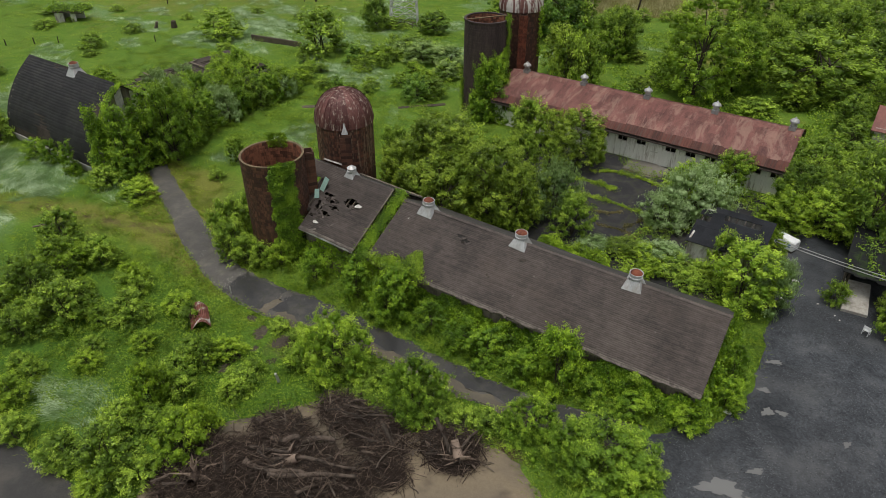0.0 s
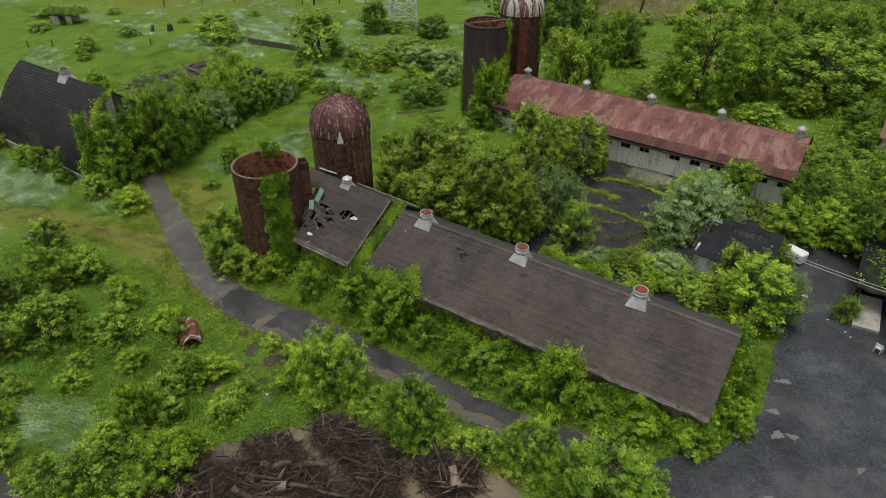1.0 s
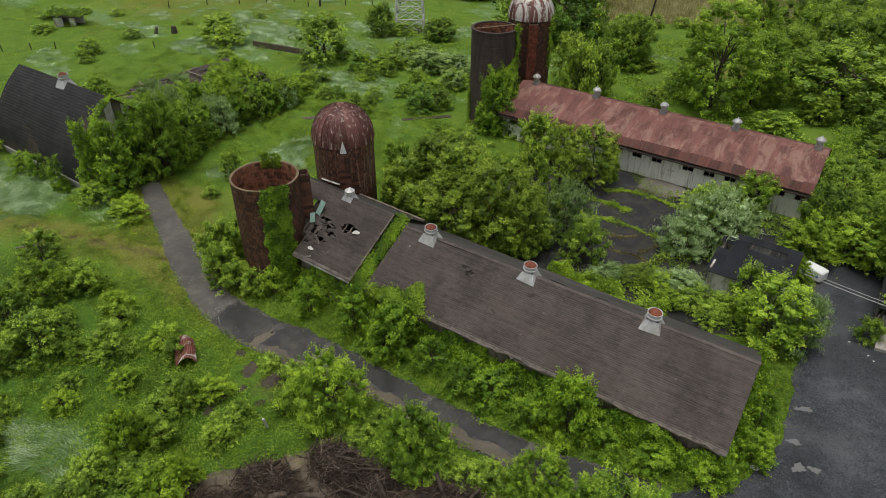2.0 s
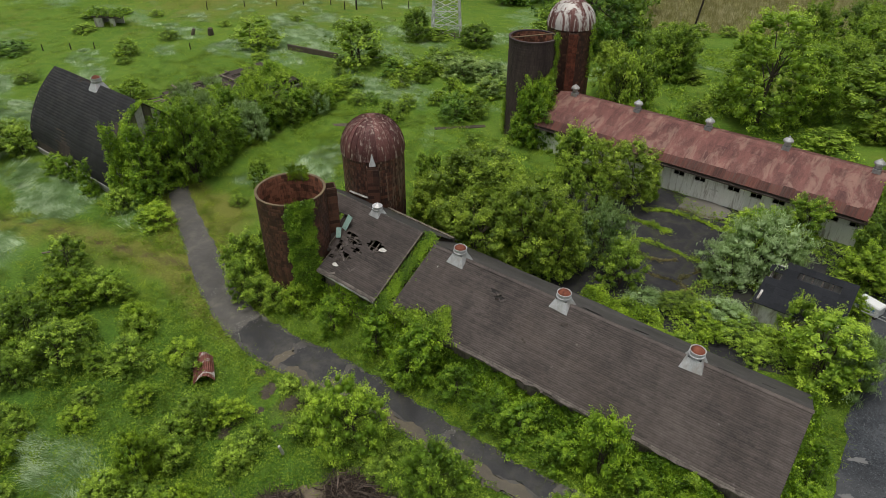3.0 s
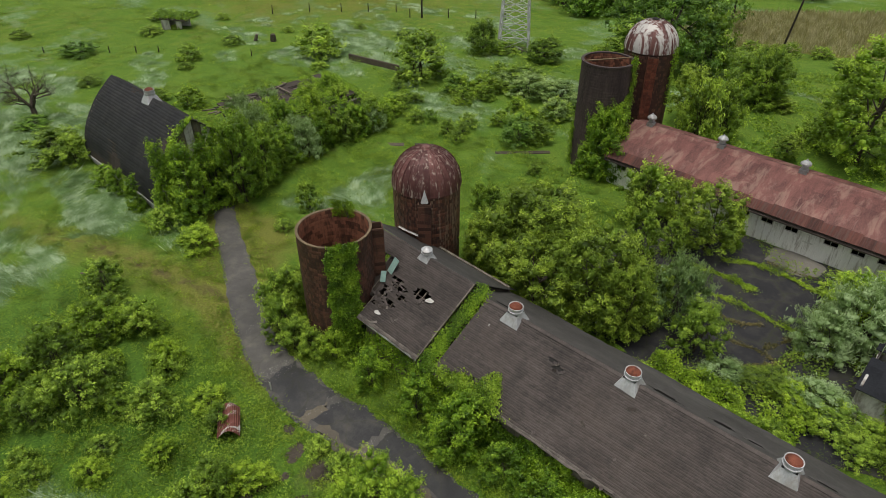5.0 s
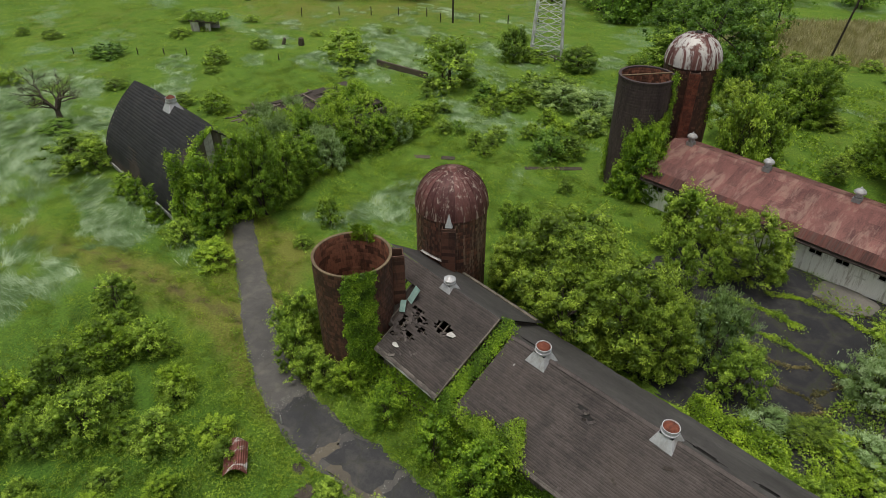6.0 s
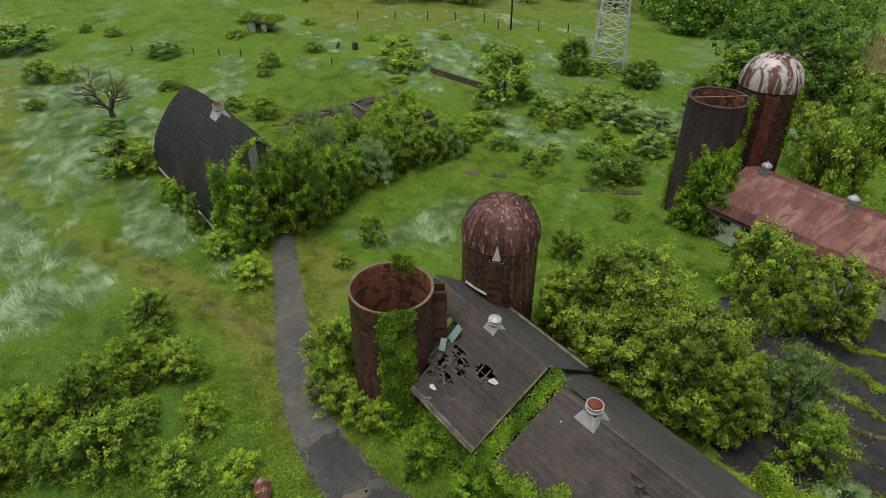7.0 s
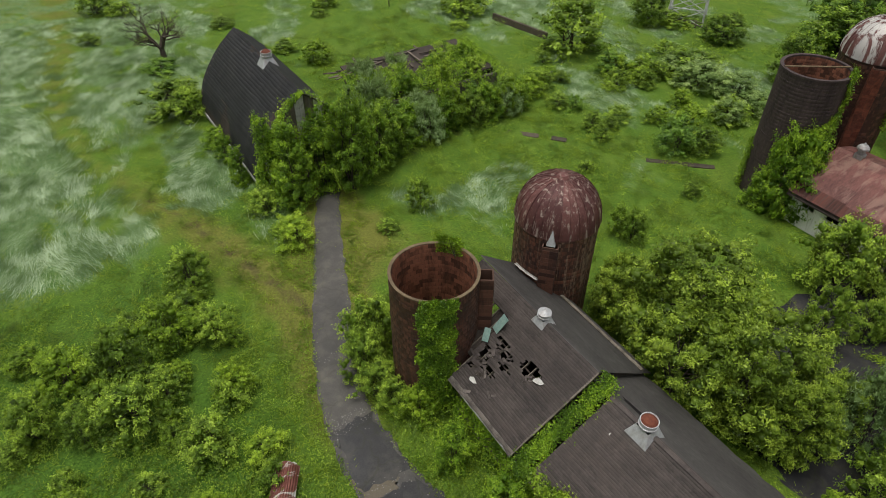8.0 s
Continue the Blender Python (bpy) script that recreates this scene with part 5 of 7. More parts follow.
HEDGE_ROW = [(-66.8, 41.2, 3.8, 5.0), (-67.6, 43.6, 4.2, 4.6), (-67.0, 46.0, 3.6, 4.4), (-67.4, 48.2, 3.4, 3.8), (-68.6, 49.6, 3.8, 4.6), (-67.2, 51.8, 3.2, 3.6), (-67.4, 54.0, 3.4, 3.9), (-67.4, 56.2, 3.2, 3.2), (-68.4, 58.4, 3.6, 3.2), (-69.4, 61.0, 3.2, 2.4), (-70.6, 63.8, 2.8, 1.9), (-72.0, 66.0, 2.6, 1.6), (-72.4, 43.0, 4.4, 5.4), (-73.0, 47.0, 4.0, 5.0), (-73.0, 51.5, 4.0, 4.6), (-73.6, 56.0, 3.6, 4.4)]
HEDGE = [(-69.0, 50.4, 3.8, 3.6), (-68.7, 53.3, 3.9, 3.8), (-69.6, 46.8, 4.8, 3.9), (-67.9, 56.2, 4.5, 4.1), (-71.3, 62.6, 3.5, 1.9), (-78.2, 48.8, 4.1, 4.4), (-76.8, 53.6, 4.9, 4.3), (-76.1, 56.5, 3.5, 5.1), (-77.6, 44.6, 4.0, 5.0), (-90.9, 44.5, 3.8, 2.8)]
THICKET = [(-58.1, 19.9, 4.7, 3.4), (-53.1, 17.1, 4.7, 3.4), (-51.9, 19.9, 3.8, 2.7), (-51.8, 14.0, 5.1, 4.2), (-46.8, 19.6, 2.8, 2.4), (-47.1, 13.9, 5.1, 3.8), (-43.3, 17.0, 4.1, 2.6), (-52.4, 10.8, 4.7, 3.3), (-49.6, 8.8, 3.7, 3.5), (-48.2, 11.0, 3.2, 2.6), (-53.7, 19.0, 3.1, 1.5), (-51.9, 13.2, 3.4, 1.7)]
THICKET_NEAR = [(-43.0, 6.4, 3.4, 2.2), (-32.2, 8.2, 4.6, 3.6), (-29.5, 11.1, 4.1, 3.6), (-35.0, 6.9, 3.4, 2.2), (-34.4, 12.4, 2.5, 4.0), (-34.8, 16.9, 2.5, 2.5), (-30.0, 13.1, 2.3, 2.6), (-39.2, 6.2, 3.0, 1.8), (-34.4, 13.3, 2.5, 3.0), (-30.8, 15.6, 1.9, 1.7)]
FIELD = [(-77.0, 73.6, 9.4, 6.6), (-69.0, 73.3, 4.5, 2.7), (-96.5, 69.9, 8.0, 4.6), (-109.2, 54.0, 4.7, 2.5), (-127.1, 43.6, 6.3, 2.1), (-125.9, 25.0, 6.0, 3.2), (-122.5, 27.9, 4.0, 2.1), (-145.8, 25.2, 10.5, 4.6), (-64.2, 81.2, 7.7, 2.9), (-65.7, 76.1, 4.5, 2.3), (-52.6, 66.2, 5.0, 3.3), (-53.8, 75.6, 4.8, 2.2), (-50.9, 67.8, 3.8, 2.5), (-64.2, 63.1, 2.0, 1.8), (-138.8, 64.5, 7.2, 1.3), (-130.5, 57.5, 4.5, 1.5), (-98.7, 27.6, 4.7, 1.2)]
SILO_YARD = [(-45.2, 28.2, 3.8, 4.6), (-43.4, 27.0, 3.4, 3.8), (-41.8, 26.9, 2.8, 2.8), (-45.8, 31.2, 3.4, 3.8), (-40.4, 27.3, 2.4, 2.4), (-57.6, 39.4, 2.6, 3.0), (-56.0, 35.5, 2.0, 1.1), (-45.0, 28.4, 2.8, 4.2), (-44.2, 27.5, 2.4, 3.4), (-44.3, 51.6, 2.5, 3.0), (-45.7, 51.3, 2.0, 2.8), (-54.2, 55.7, 1.7, 1.2)]
BIG_TREES = [(-37.6, 44.2, 5.2, 6.0), (-34.2, 45.8, 8.6, 8.6), (-28.6, 44.8, 7.2, 8.0), (-31.6, 42.3, 6.6, 6.6), (-26.0, 44.6, 4.8, 6.6), (-39.3, 44.2, 2.9, 4.7)]
COURT_PLANTS = [(-32.3, 59.2, 5.1, 6.2), (-25.9, 58.9, 5.5, 6.2), (-23.7, 48.6, 4.8, 5.6), (-20.9, 46.9, 4.2, 4.3), (-25.2, 47.3, 3.7, 5.0), (-12.5, 47.5, 4.6, 1.4), (-5.3, 58.8, 4.1, 2.6), (-15.8, 46.6, 3.1, 1.4), (-18.1, 45.8, 3.5, 1.0)]
EAST = [(-36.3, 96.0, 6.0, 7.7), (-8.2, 95.8, 14.0, 8.3), (-4.1, 141.7, 11.2, 6.5), (-15.5, 120.1, 8.0, 9.9), (-13.0, 149.0, 12.5, 7.5), (-1.7, 103.9, 8.9, 7.7), (-16.5, 92.9, 5.2, 6.5), (-25.1, 127.4, 5.2, 8.3), (1.1, 91.9, 5.6, 7.2), (0.9, 69.0, 7.0, 5.8), (-4.6, 67.4, 6.0, 5.2), (-4.8, 61.8, 4.6, 5.0), (4.3, 61.6, 4.8, 7.3)]
EAST_SHRUBS = [(-40.7, 84.6, 5.6, 7.0), (-35.1, 82.5, 4.6, 6.6), (-33.7, 97.0, 3.6, 1.8), (-13.3, 84.7, 6.0, 1.9), (-9.2, 89.9, 4.2, 3.5), (-5.8, 93.1, 4.4, 2.4), (-27.8, 82.6, 3.2, 2.6), (-2.0, 81.4, 6.0, 2.8), (4.4, 49.0, 2.6, 3.6)]
NORTH = [(-55.9, 108.1, 20.0, 11.5), (-56.9, 101.1, 10.6, 7.1), (-48.7, 107.1, 8.2, 9.1), (-55.8, 88.9, 4.8, 5.7), (-36.2, 78.0, 5.0, 8.0), (-37.0, 79.7, 4.4, 7.2), (-36.4, 82.9, 5.5, 6.5), (-36.9, 96.9, 7.2, 7.1), (-35.1, 97.9, 4.1, 2.3), (-78.2, 88.9, 4.6, 5.3), (-76.6, 92.0, 5.6, 1.9), (-68.7, 93.0, 5.4, 3.7)]


NORTH_SHRUBS = [(-60.9, 79.0, 6.6, 3.0), (-56.7, 80.2, 5.6, 2.8), (-65.2, 79.7, 4.6, 2.2), (-53.6, 75.0, 4.2, 2.4), (-53.0, 79.6, 4.4, 2.2)]
NORTH_GREEN = [(-55.0, 70.7, 3.4, 2.4), (-51.6, 69.4, 3.0, 1.9), (-57.5, 68.7, 2.8, 1.8), (-66.1, 75.3, 4.4, 2.6), (-68.8, 73.4, 4.0, 2.6), (-58.8, 73.6, 3.0, 1.9)]
SHRUB_SOFT = PlantKind("pale_shrub", LEAF_PALE_GREEN, 4.5, 3.6, 0.1, 90, 3000, 0.8, 0.2, 4, 0.06, 2, seed=52)


def plant(rows, kinds, label, category, group):
    for i, (x, y, w, h) in enumerate(rows):
        kinds[i % len(kinds)].put(x, y, w, h, label, category, group)


plant(ROAD_SHRUBS, [BIG_SHRUB], "dense leafy green shrub beside the cracked drive", "shrub", "shrubs by the drive")
plant(BARN_FRONT, [VINE], "bright green vines climbing the long barn's wall", "vine", "vines on the long barn")
plant(WEST, [CONE, CONE, FRESH_TREE, CONE, FRESH_TREE, SHRUB, VINE, SHRUB, CONE, VINE, SHRUB_LIME, SHRUB], "green vine-draped growth against the bowed barn", "vine", "growth round the bowed barn")
plant(GABLE_TREES, [FRESH_TREE, CONE, FRESH_TREE], "tall vine-draped tree before the bowed barn's gable", "tree", "growth round the bowed barn")
plant(HEDGE_ROW, [SHRUB, VINE, WILLOW, VINE, SHRUB_LIME], "tangled green hedge shrub by the fallen shed", "shrub", "hedge by the fallen shed")
plant(HEDGE, [SHRUB_LIME, VINE, WILLOW], "tangled green hedge shrub by the fallen shed", "shrub", "hedge by the fallen shed")
plant([(x, y, w * 0.84, h) for x, y, w, h in THICKET], [SHRUB, SHRUB_LIME, SHRUB], "light green shrub in an overgrown thicket", "shrub", "thicket shrubs")
plant([(x, y, w * 0.88, h) for x, y, w, h in THICKET_NEAR], [SHRUB_LIME, SHRUB], "yellow-green shrub at the edge of the brush pile", "shrub", "thicket shrubs")
plant(FIELD, [SHRUB_FAR, SHRUB_FAR_DARK, SHRUB_FAR], "rounded green shrub in the open meadow", "shrub", "meadow shrubs")
plant(NORTH_SHRUBS, [SHRUB_SOFT], "soft silvery green shrub in the north meadow", "shrub", "meadow shrubs")
plant(NORTH_GREEN, [SHRUB_LIME], "young bright green shrub in the north meadow", "shrub", "meadow shrubs")
plant(SILO_YARD, [SHRUB], "young green shrub beside the silos", "shrub", "shrubs by the silos")
plant(BIG_TREES, [BROAD], "broad leafy tree spreading over the barn roof", "tree", "trees behind the long barn")
plant(COURT_PLANTS, [SHRUB, TREE_LIGHT, WILLOW], "wild green shrub growing in the courtyard", "shrub", "courtyard shrubs")
plant([(-12.3, 54.8, 6.8, 5.4), (-14.4, 52.6, 4.2, 3.4), (-3.7, 45.6, 3.8, 4.6)], [WILLOW], "silvery green willow shrub beside the black roof shed", "shrub", "willow shrubs")
plant([(-5.6, 45.2, 5.6, 5.2), (-11.0, 61.4, 4.2, 4.6), (-13.6, 56.8, 4.6, 4.6)], [FRESH_TREE], "round bright green young tree by the shed", "tree", "trees by the sheds")
plant([(-8.0, 47.2, 3.2, 4.8), (-11.2, 46.4, 3.6, 1.5), (-14.4, 46.8, 3.0, 1.3), (-9.6, 45.0, 2.8, 1.4), (-15.2, 60.2, 3.8, 1.9), (-4.9, 53.6, 2.0, 2.2)], [SHRUB, SHRUB, SHRUB_LIME], "leafy green shrub crowding the black roof shed", "shrub", "shrubs by the sheds")
plant(EAST_SHRUBS, [TREE_LIGHT, SHRUB_FAR], "light green tree beyond the red roof barn", "tree", "trees beyond the barn")
plant([(-21.6, 86.4, 10.5, 13.4), (-17.6, 90.5, 6.5, 9.5), (-24.8, 88.8, 5.5, 7.5)], [LOFTY], "tall light green tree with feathery crown", "tree", "trees beyond the barn")
plant([(-19.4, 104.5, 3.6, 9.5), (-24.6, 132.0, 4.0, 8.5), (-16.6, 110.0, 4.0, 9.0)], [CONE], "tree trunk smothered in hanging vines", "tree", "trees beyond the barn")
plant([(-16.0, 101.0, 7.0, 8.5), (-11.5, 105.0, 8.0, 9.0), (-14.0, 117.0, 9.0, 9.0), (-8.5, 111.5, 9.0, 10.0), (-18.5, 128.0, 9.0, 9.0), (-10.0, 129.0, 10.0, 9.0), (-7.0, 120.0, 9.0, 10.0), (-28.4, 112.0, 4.0, 3.0)], [WOOD_TREE], "leafy dark green tree in the wood beyond the barn", "tree", "trees beyond the barn")
plant([(-46.8, 117.0, 4.0, 2.2), (-51.5, 121.0, 5.0, 2.6), (-43.2, 127.5, 4.6, 2.4), (-56.0, 119.0, 5.0, 3.4), (-39.0, 131.0, 4.0, 1.8), (-49.0, 126.0, 4.4, 2.2), (-34.4, 126.0, 3.6, 1.6)], [SHRUB_FAR], "low shrub at the edge of the reeds", "shrub", "shrubs by the reeds")
plant(EAST, [WOOD_TREE], "tall leafy green tree beyond the red roof barn", "tree", "trees beyond the barn")
plant(NORTH[:1], [GIANT], "huge spreading dark green tree behind the silo", "tree", "")
plant(NORTH[1:], [TREE, SHRUB_FAR], "dark green tree near the tall silos", "tree", "trees near the tall silos")


# ---- grass, weeds and other ground cover ----
def free(x, y, margin=0.05):
    """Where plants may stand: off the hard ground and the buildings."""
    ok = road_gap(x, y) > margin
    for poly in HARD + BUILT:
        ok &= ~in_poly(x, y, poly)
    for cx, cy in ((S1[0], S1[1]), (S2[0], S2[1]), (S3[0], S3[1]), (S4[0], S4[1])):
        ok &= np.hypot(x - cx, y - cy) > 2.7
    return ok


def blades_mesh(name, x, y, per, tall, wide, lean, rng, flow=None, spread=0.16):
    """Grass blades as thin triangles in tufts of `per`."""
    n = len(x) * per
    px = np.repeat(x, per) + rng.normal(0, spread, n)
    py = np.repeat(y, per) + rng.normal(0, spread, n)
    pz = height(px, py) - 0.02
    h = np.repeat(tall * rng.uniform(0.55, 1.35, len(x)), per) * rng.uniform(0.7, 1.2, n)
    a = rng.uniform(0, 2 * np.pi, n) if flow is None else np.repeat(flow, per) + rng.normal(0, 0.35, n)
    k = lean * rng.uniform(0.4, 1.3, n)
    ax, ay = np.cos(a), np.sin(a)
    w = wide * rng.uniform(0.6, 1.4, n) / 2
    sx, sy = -ay * w, ax * w
    root = np.stack([px, py, pz], 1)
    side = np.stack([sx, sy, 0 * sx], 1)
    tip = root + np.stack([ax * k * h, ay * k * h, h * (0.75 if lean < 0.8 else 0.34) / (1 + 0.2 * k)], 1)
    verts = np.stack([root - side, root + side, tip], 1).reshape(-1, 3)
    me = mesh_np(name, verts, np.arange(3 * n).reshape(n, 3))
    young = np.clip(0.45 + 0.5 * lumps(x, y, 0.8, 2) + 0.3 * lumps(x, y, 2.2, 7) + rng.normal(0, 0.32, len(x)), 0, 1.25)
    me.attributes.new("young", "FLOAT", "POINT").data.foreach_set("value", np.repeat(young, per * 3).astype(np.float32))
    return me


def scatter(rng, n, x0, x1, y0, y1, keep):
    x, y = rng.uniform(x0, x1, n), rng.uniform(y0, y1, n)
    k = keep(x, y)
    return x[k], y[k]


grng = np.random.default_rng(21)
gx, gy = scatter(grng, 27000, -100, -1, 3, 64, lambda x, y: free(x, y) & (lodged(x, y) < 0.5 + 0.2 * grng.random(len(x))) & (lumps(x, y, 1.7, 2) > -0.45) & (line_gap(x, y, TRACK_LINE[::3]) > 0.7))
tagged(part("meadow_grass", blades_mesh("meadow_grass", gx, gy, 12, 0.46, 0.05, 1.0, grng, None, 0.28), GRASS), "bright green uncut meadow grass", "grass", kind="stuff")
gx, gy = scatter(grng, 11000, -190, 8, 60, 150, lambda x, y: free(x, y) & (lumps(x, y, 2.7, 2) > -0.2))
hx, hy = scatter(grng, 7000, -190, -98, -6, 66, lambda x, y: (lumps(x, y, 2.7, 2) > -0.2))
tagged(part("far_grass", blades_mesh("far_grass", np.concatenate([gx, hx]), np.concatenate([gy, hy]), 8, 0.55, 0.09, 1.0, grng, None, 0.5), GRASS), "green tufted grass of the far meadow", "grass", kind="stuff")
gx, gy = scatter(grng, 125000, -125, -25, -2, 108, lambda x, y: free(x, y) & (lodged(x, y) > 0.30 + 0.35 * grng.random(len(x))) & (line_gap(x, y, TRACK_LINE[::3]) > 1.5 + 0.5 * lumps(x, y, 1.2, 4)))
rx, ry = scatter(grng, 13000, -66, 0, 122, 182, lambda x, y: in_poly(x, y, REEDS))
REED = leaf_material("reed_blade", (0.19, 0.20, 0.10), (0.36, 0.35, 0.21), (0.52, 0.49, 0.34), 0.4, 0.6)
tagged(part("reeds", blades_mesh("reeds", rx, ry, 6, 1.5, 0.12, 0.35, grng, None, 0.3), REED), "tan and grey-green reed bed beyond the meadow", "reeds", kind="stuff")
flow = 2.6 + 1.5 * lumps(gx, gy, 6.0, 3) + 0.6 * lumps(gx, gy, 2.0, 1)
tagged(part("lodged_grass", blades_mesh("lodged_grass", gx, gy, 11, 0.70, 0.038, 1.25, grng, flow, 0.26), GRASS_PALE), "silvery windblown tall grass laid flat in swirls", "grass", kind="stuff")


def weed_cover(name, x, y, rng, size, tall, material, label, category):
    """Low broad-leaved cover, knee high and uneven."""
    z = height(x, y)
    h = tall * np.clip(0.5 + 0.55 * lumps(x, y, 1.1, 6) + 0.35 * lumps(x, y, 0.45, 2), 0.08, 1.3) * rng.uniform(0.5, 1.0, len(x)) ** 0.5
    pts = np.stack([x, y, z + h], 1)
    nrm = unit(np.stack([rng.normal(0, 0.5, len(x)), rng.normal(0, 0.5, len(x)), np.ones(len(x))], 1))
    young = np.clip(0.5 + 0.5 * lumps(x, y, 0.9, 3) + rng.normal(0, 0.25, len(x)), 0, 1.1)
    me = leaves_mesh(name, pts, nrm, size * rng.uniform(0.6, 1.4, len(x)), rng, 0.7, 0.2, young)
    return tagged(part(name, me, material), label, category, kind="stuff")


def verge(x, y):
    g = road_gap(x, y)
    bare = (spot(x, y, -32.5, 21.6, 3.4, 1.8) > 0.3) & (lumps(x, y, 0.8, 5) + 0.5 * lumps(x, y, 0.3, 2) > -0.25)
    return ~bare & free(x, y, -0.18) & (line_gap(x, y, TRACK_LINE[::3]) > 1.3) & ((g < 2.6 + lumps(x, y, 2.0)) & (x > -48) | (lumps(x, y, 2.6, 8) > 0.05) | (x > -46) & (y > 11.5) & (lumps(x, y, 1.3, 8) > -0.45))


wx, wy = scatter(grng, 105000, -62, -4, 6, 30, verge)
weed_cover("roadside_weeds", wx, wy, grng, 0.125, 0.40, WEED, "lush broad-leaved weeds along the drive", "weeds")
wx, wy = scatter(grng, 50000, -33, -2.4, 27.2, 46, lambda x, y: (road_gap(x, y) > 0.1) & ~in_poly(x, y, YARD) & (y < 30.2 + 16 * (x > -5.2)))
weed_cover("wall_weeds", wx, wy, grng, 0.12, 0.6, WEED, "rank green weeds along the barn wall", "weeds")
wx, wy = scatter(grng, 9000, -50, -33, 26, 44, lambda x, y: free(x, y) & (np.minimum(np.hypot(x - S1[0], y - S1[1]), np.hypot(x - S2[0], y - S2[1])) < 4.6))
weed_cover("silo_weeds", wx, wy, grng, 0.18, 0.8, WEED, "green weeds round the silo foot", "weeds")


def line_weeds(lines, count, spread, rng):
    xs, ys = [], []
    for line in lines:
        p = spline(np.array(line, float), 20)
        i = rng.integers(0, len(p), count)
        wob = 0.5 + 0.5 * np.sin(i * 0.35)
        xs.append(p[i, 0] + rng.normal(0, spread, count) * wob)
        ys.append(p[i, 1] + rng.normal(0, spread, count) * wob)
    return np.concatenate(xs), np.concatenate(ys)


wx, wy = scatter(grng, 66000, -92, -43, 42, 98, lambda x, y: free(x, y) & (lumps(x, y, 2.4, 4) + 0.4 * lumps(x, y, 0.9, 8) > 0.12))
weed_cover("meadow_weeds", wx, wy, grng, 0.16, 0.6, WEED, "clumps of tall green weeds in the meadow", "weeds")
wx, wy = scatter(grng, 26000, -38, 3, 74, 120, lambda x, y: free(x, y) & (lumps(x, y, 2.6, 4) + 0.4 * lumps(x, y, 0.9, 8) > 0.0))
weed_cover("wood_weeds", wx, wy, grng, 0.32, 0.7, WEED, "tall green weeds beyond the red roof barn", "weeds")
LUSH = [[(-25.2, 53.2), (-24.0, 53.5), (-20.9, 53.8), (-17.3, 53.6), (-15.6, 53.2)], [(-26.8, 55.5), (-25, 56.1), (-22.4, 56.4), (-20.5, 56.0)], [(-24, 58.6), (-21, 59.8), (-17, 59.4), (-14, 59.6)], [(-8.5, 47.5), (-11, 48.5), (-14, 49.2)]]
wx, wy = line_weeds(LUSH, 1500, 0.28, grng)
weed_cover("crack_weeds", wx, wy, grng, 0.15, 0.32, LEAF_LIME, "bright weeds growing in the asphalt cracks", "weeds")
DRY = [[(-22.5, 52.0), (-20, 51.6), (-18.5, 52.6)], [(-19.5, 49.6), (-17, 49.8), (-14.5, 48.6)], [(-18.5, 47.4), (-16.6, 48.6), (-15.4, 50.6)], [(-21, 60.6), (-16, 61), (-11, 60.2)], [(-15.4, 46.4), (-13.6, 48), (-12.4, 50)], [(-17.2, 50.4), (-16.3, 52.2), (-15.9, 53.4)]]
wx, wy = line_weeds(DRY, 420, 0.16, grng)
LEAF_DRY = leaf_material("dry_weed", (0.07, 0.075, 0.02), (0.16, 0.15, 0.05), (0.30, 0.25, 0.11))
weed_cover("dry_weeds", wx, wy, grng, 0.15, 0.22, LEAF_DRY, "dry tan weeds in cracked courtyard asphalt", "weeds")
wx, wy = scatter(grng, 9500, -22.5, -12.5, 41.0, 44.6, lambda x, y: lumps(x, y, 1.4) > -0.55)
weed_cover("lime_groundcover", wx, wy, grng, 0.19, 1.1, LEAF_LIME, "bright lime ground cover behind the barn", "weeds")
wx, wy = scatter(grng, 16000, -33, -5, 40.6, 64, lambda x, y: (lumps(x, y, 2.2, 3) > 0.15) & ~in_poly(x, y, [(-27, 46), (-12, 46), (-12, 59), (-27, 59)]))
weed_cover("courtyard_weeds", wx, wy, grng, 0.18, 0.5, WEED, "green weeds round the courtyard edge", "weeds")

wx, wy = scatter(grng, 15000, -16, -2.6, 44.5, 63, lambda x, y: (lumps(x, y, 1.6, 6) > -0.25) & ~in_poly(x, y, [(-11.4, 47.6), (-5.4, 47.6), (-5.4, 53.4), (-11.4, 53.4)]) & (np.hypot(x + 4.2, y - 54.6) > 1.9) & ((x < -4.5) | (y > 55)))
weed_cover("shed_weeds", wx, wy, grng, 0.2, 0.7, LEAF, "tall green weeds round the black roof shed", "weeds")


# ---- ivy on walls ----
def ivy(name, pts, nrm, rng, label, size=0.2, material=None):
    young = np.clip(0.5 + 0.5 * lumps(pts[:, 0] + pts[:, 2], pts[:, 1] - pts[:, 2], 0.5, 3) + rng.normal(0, 0.25, len(pts)), 0, 1.1)
    me = leaves_mesh(name, pts, nrm, size * rng.uniform(0.6, 1.3, len(pts)), rng, 0.75, 0.5, young)
    return tagged(part(name, me, material or LEAF_IVY), label, "ivy")


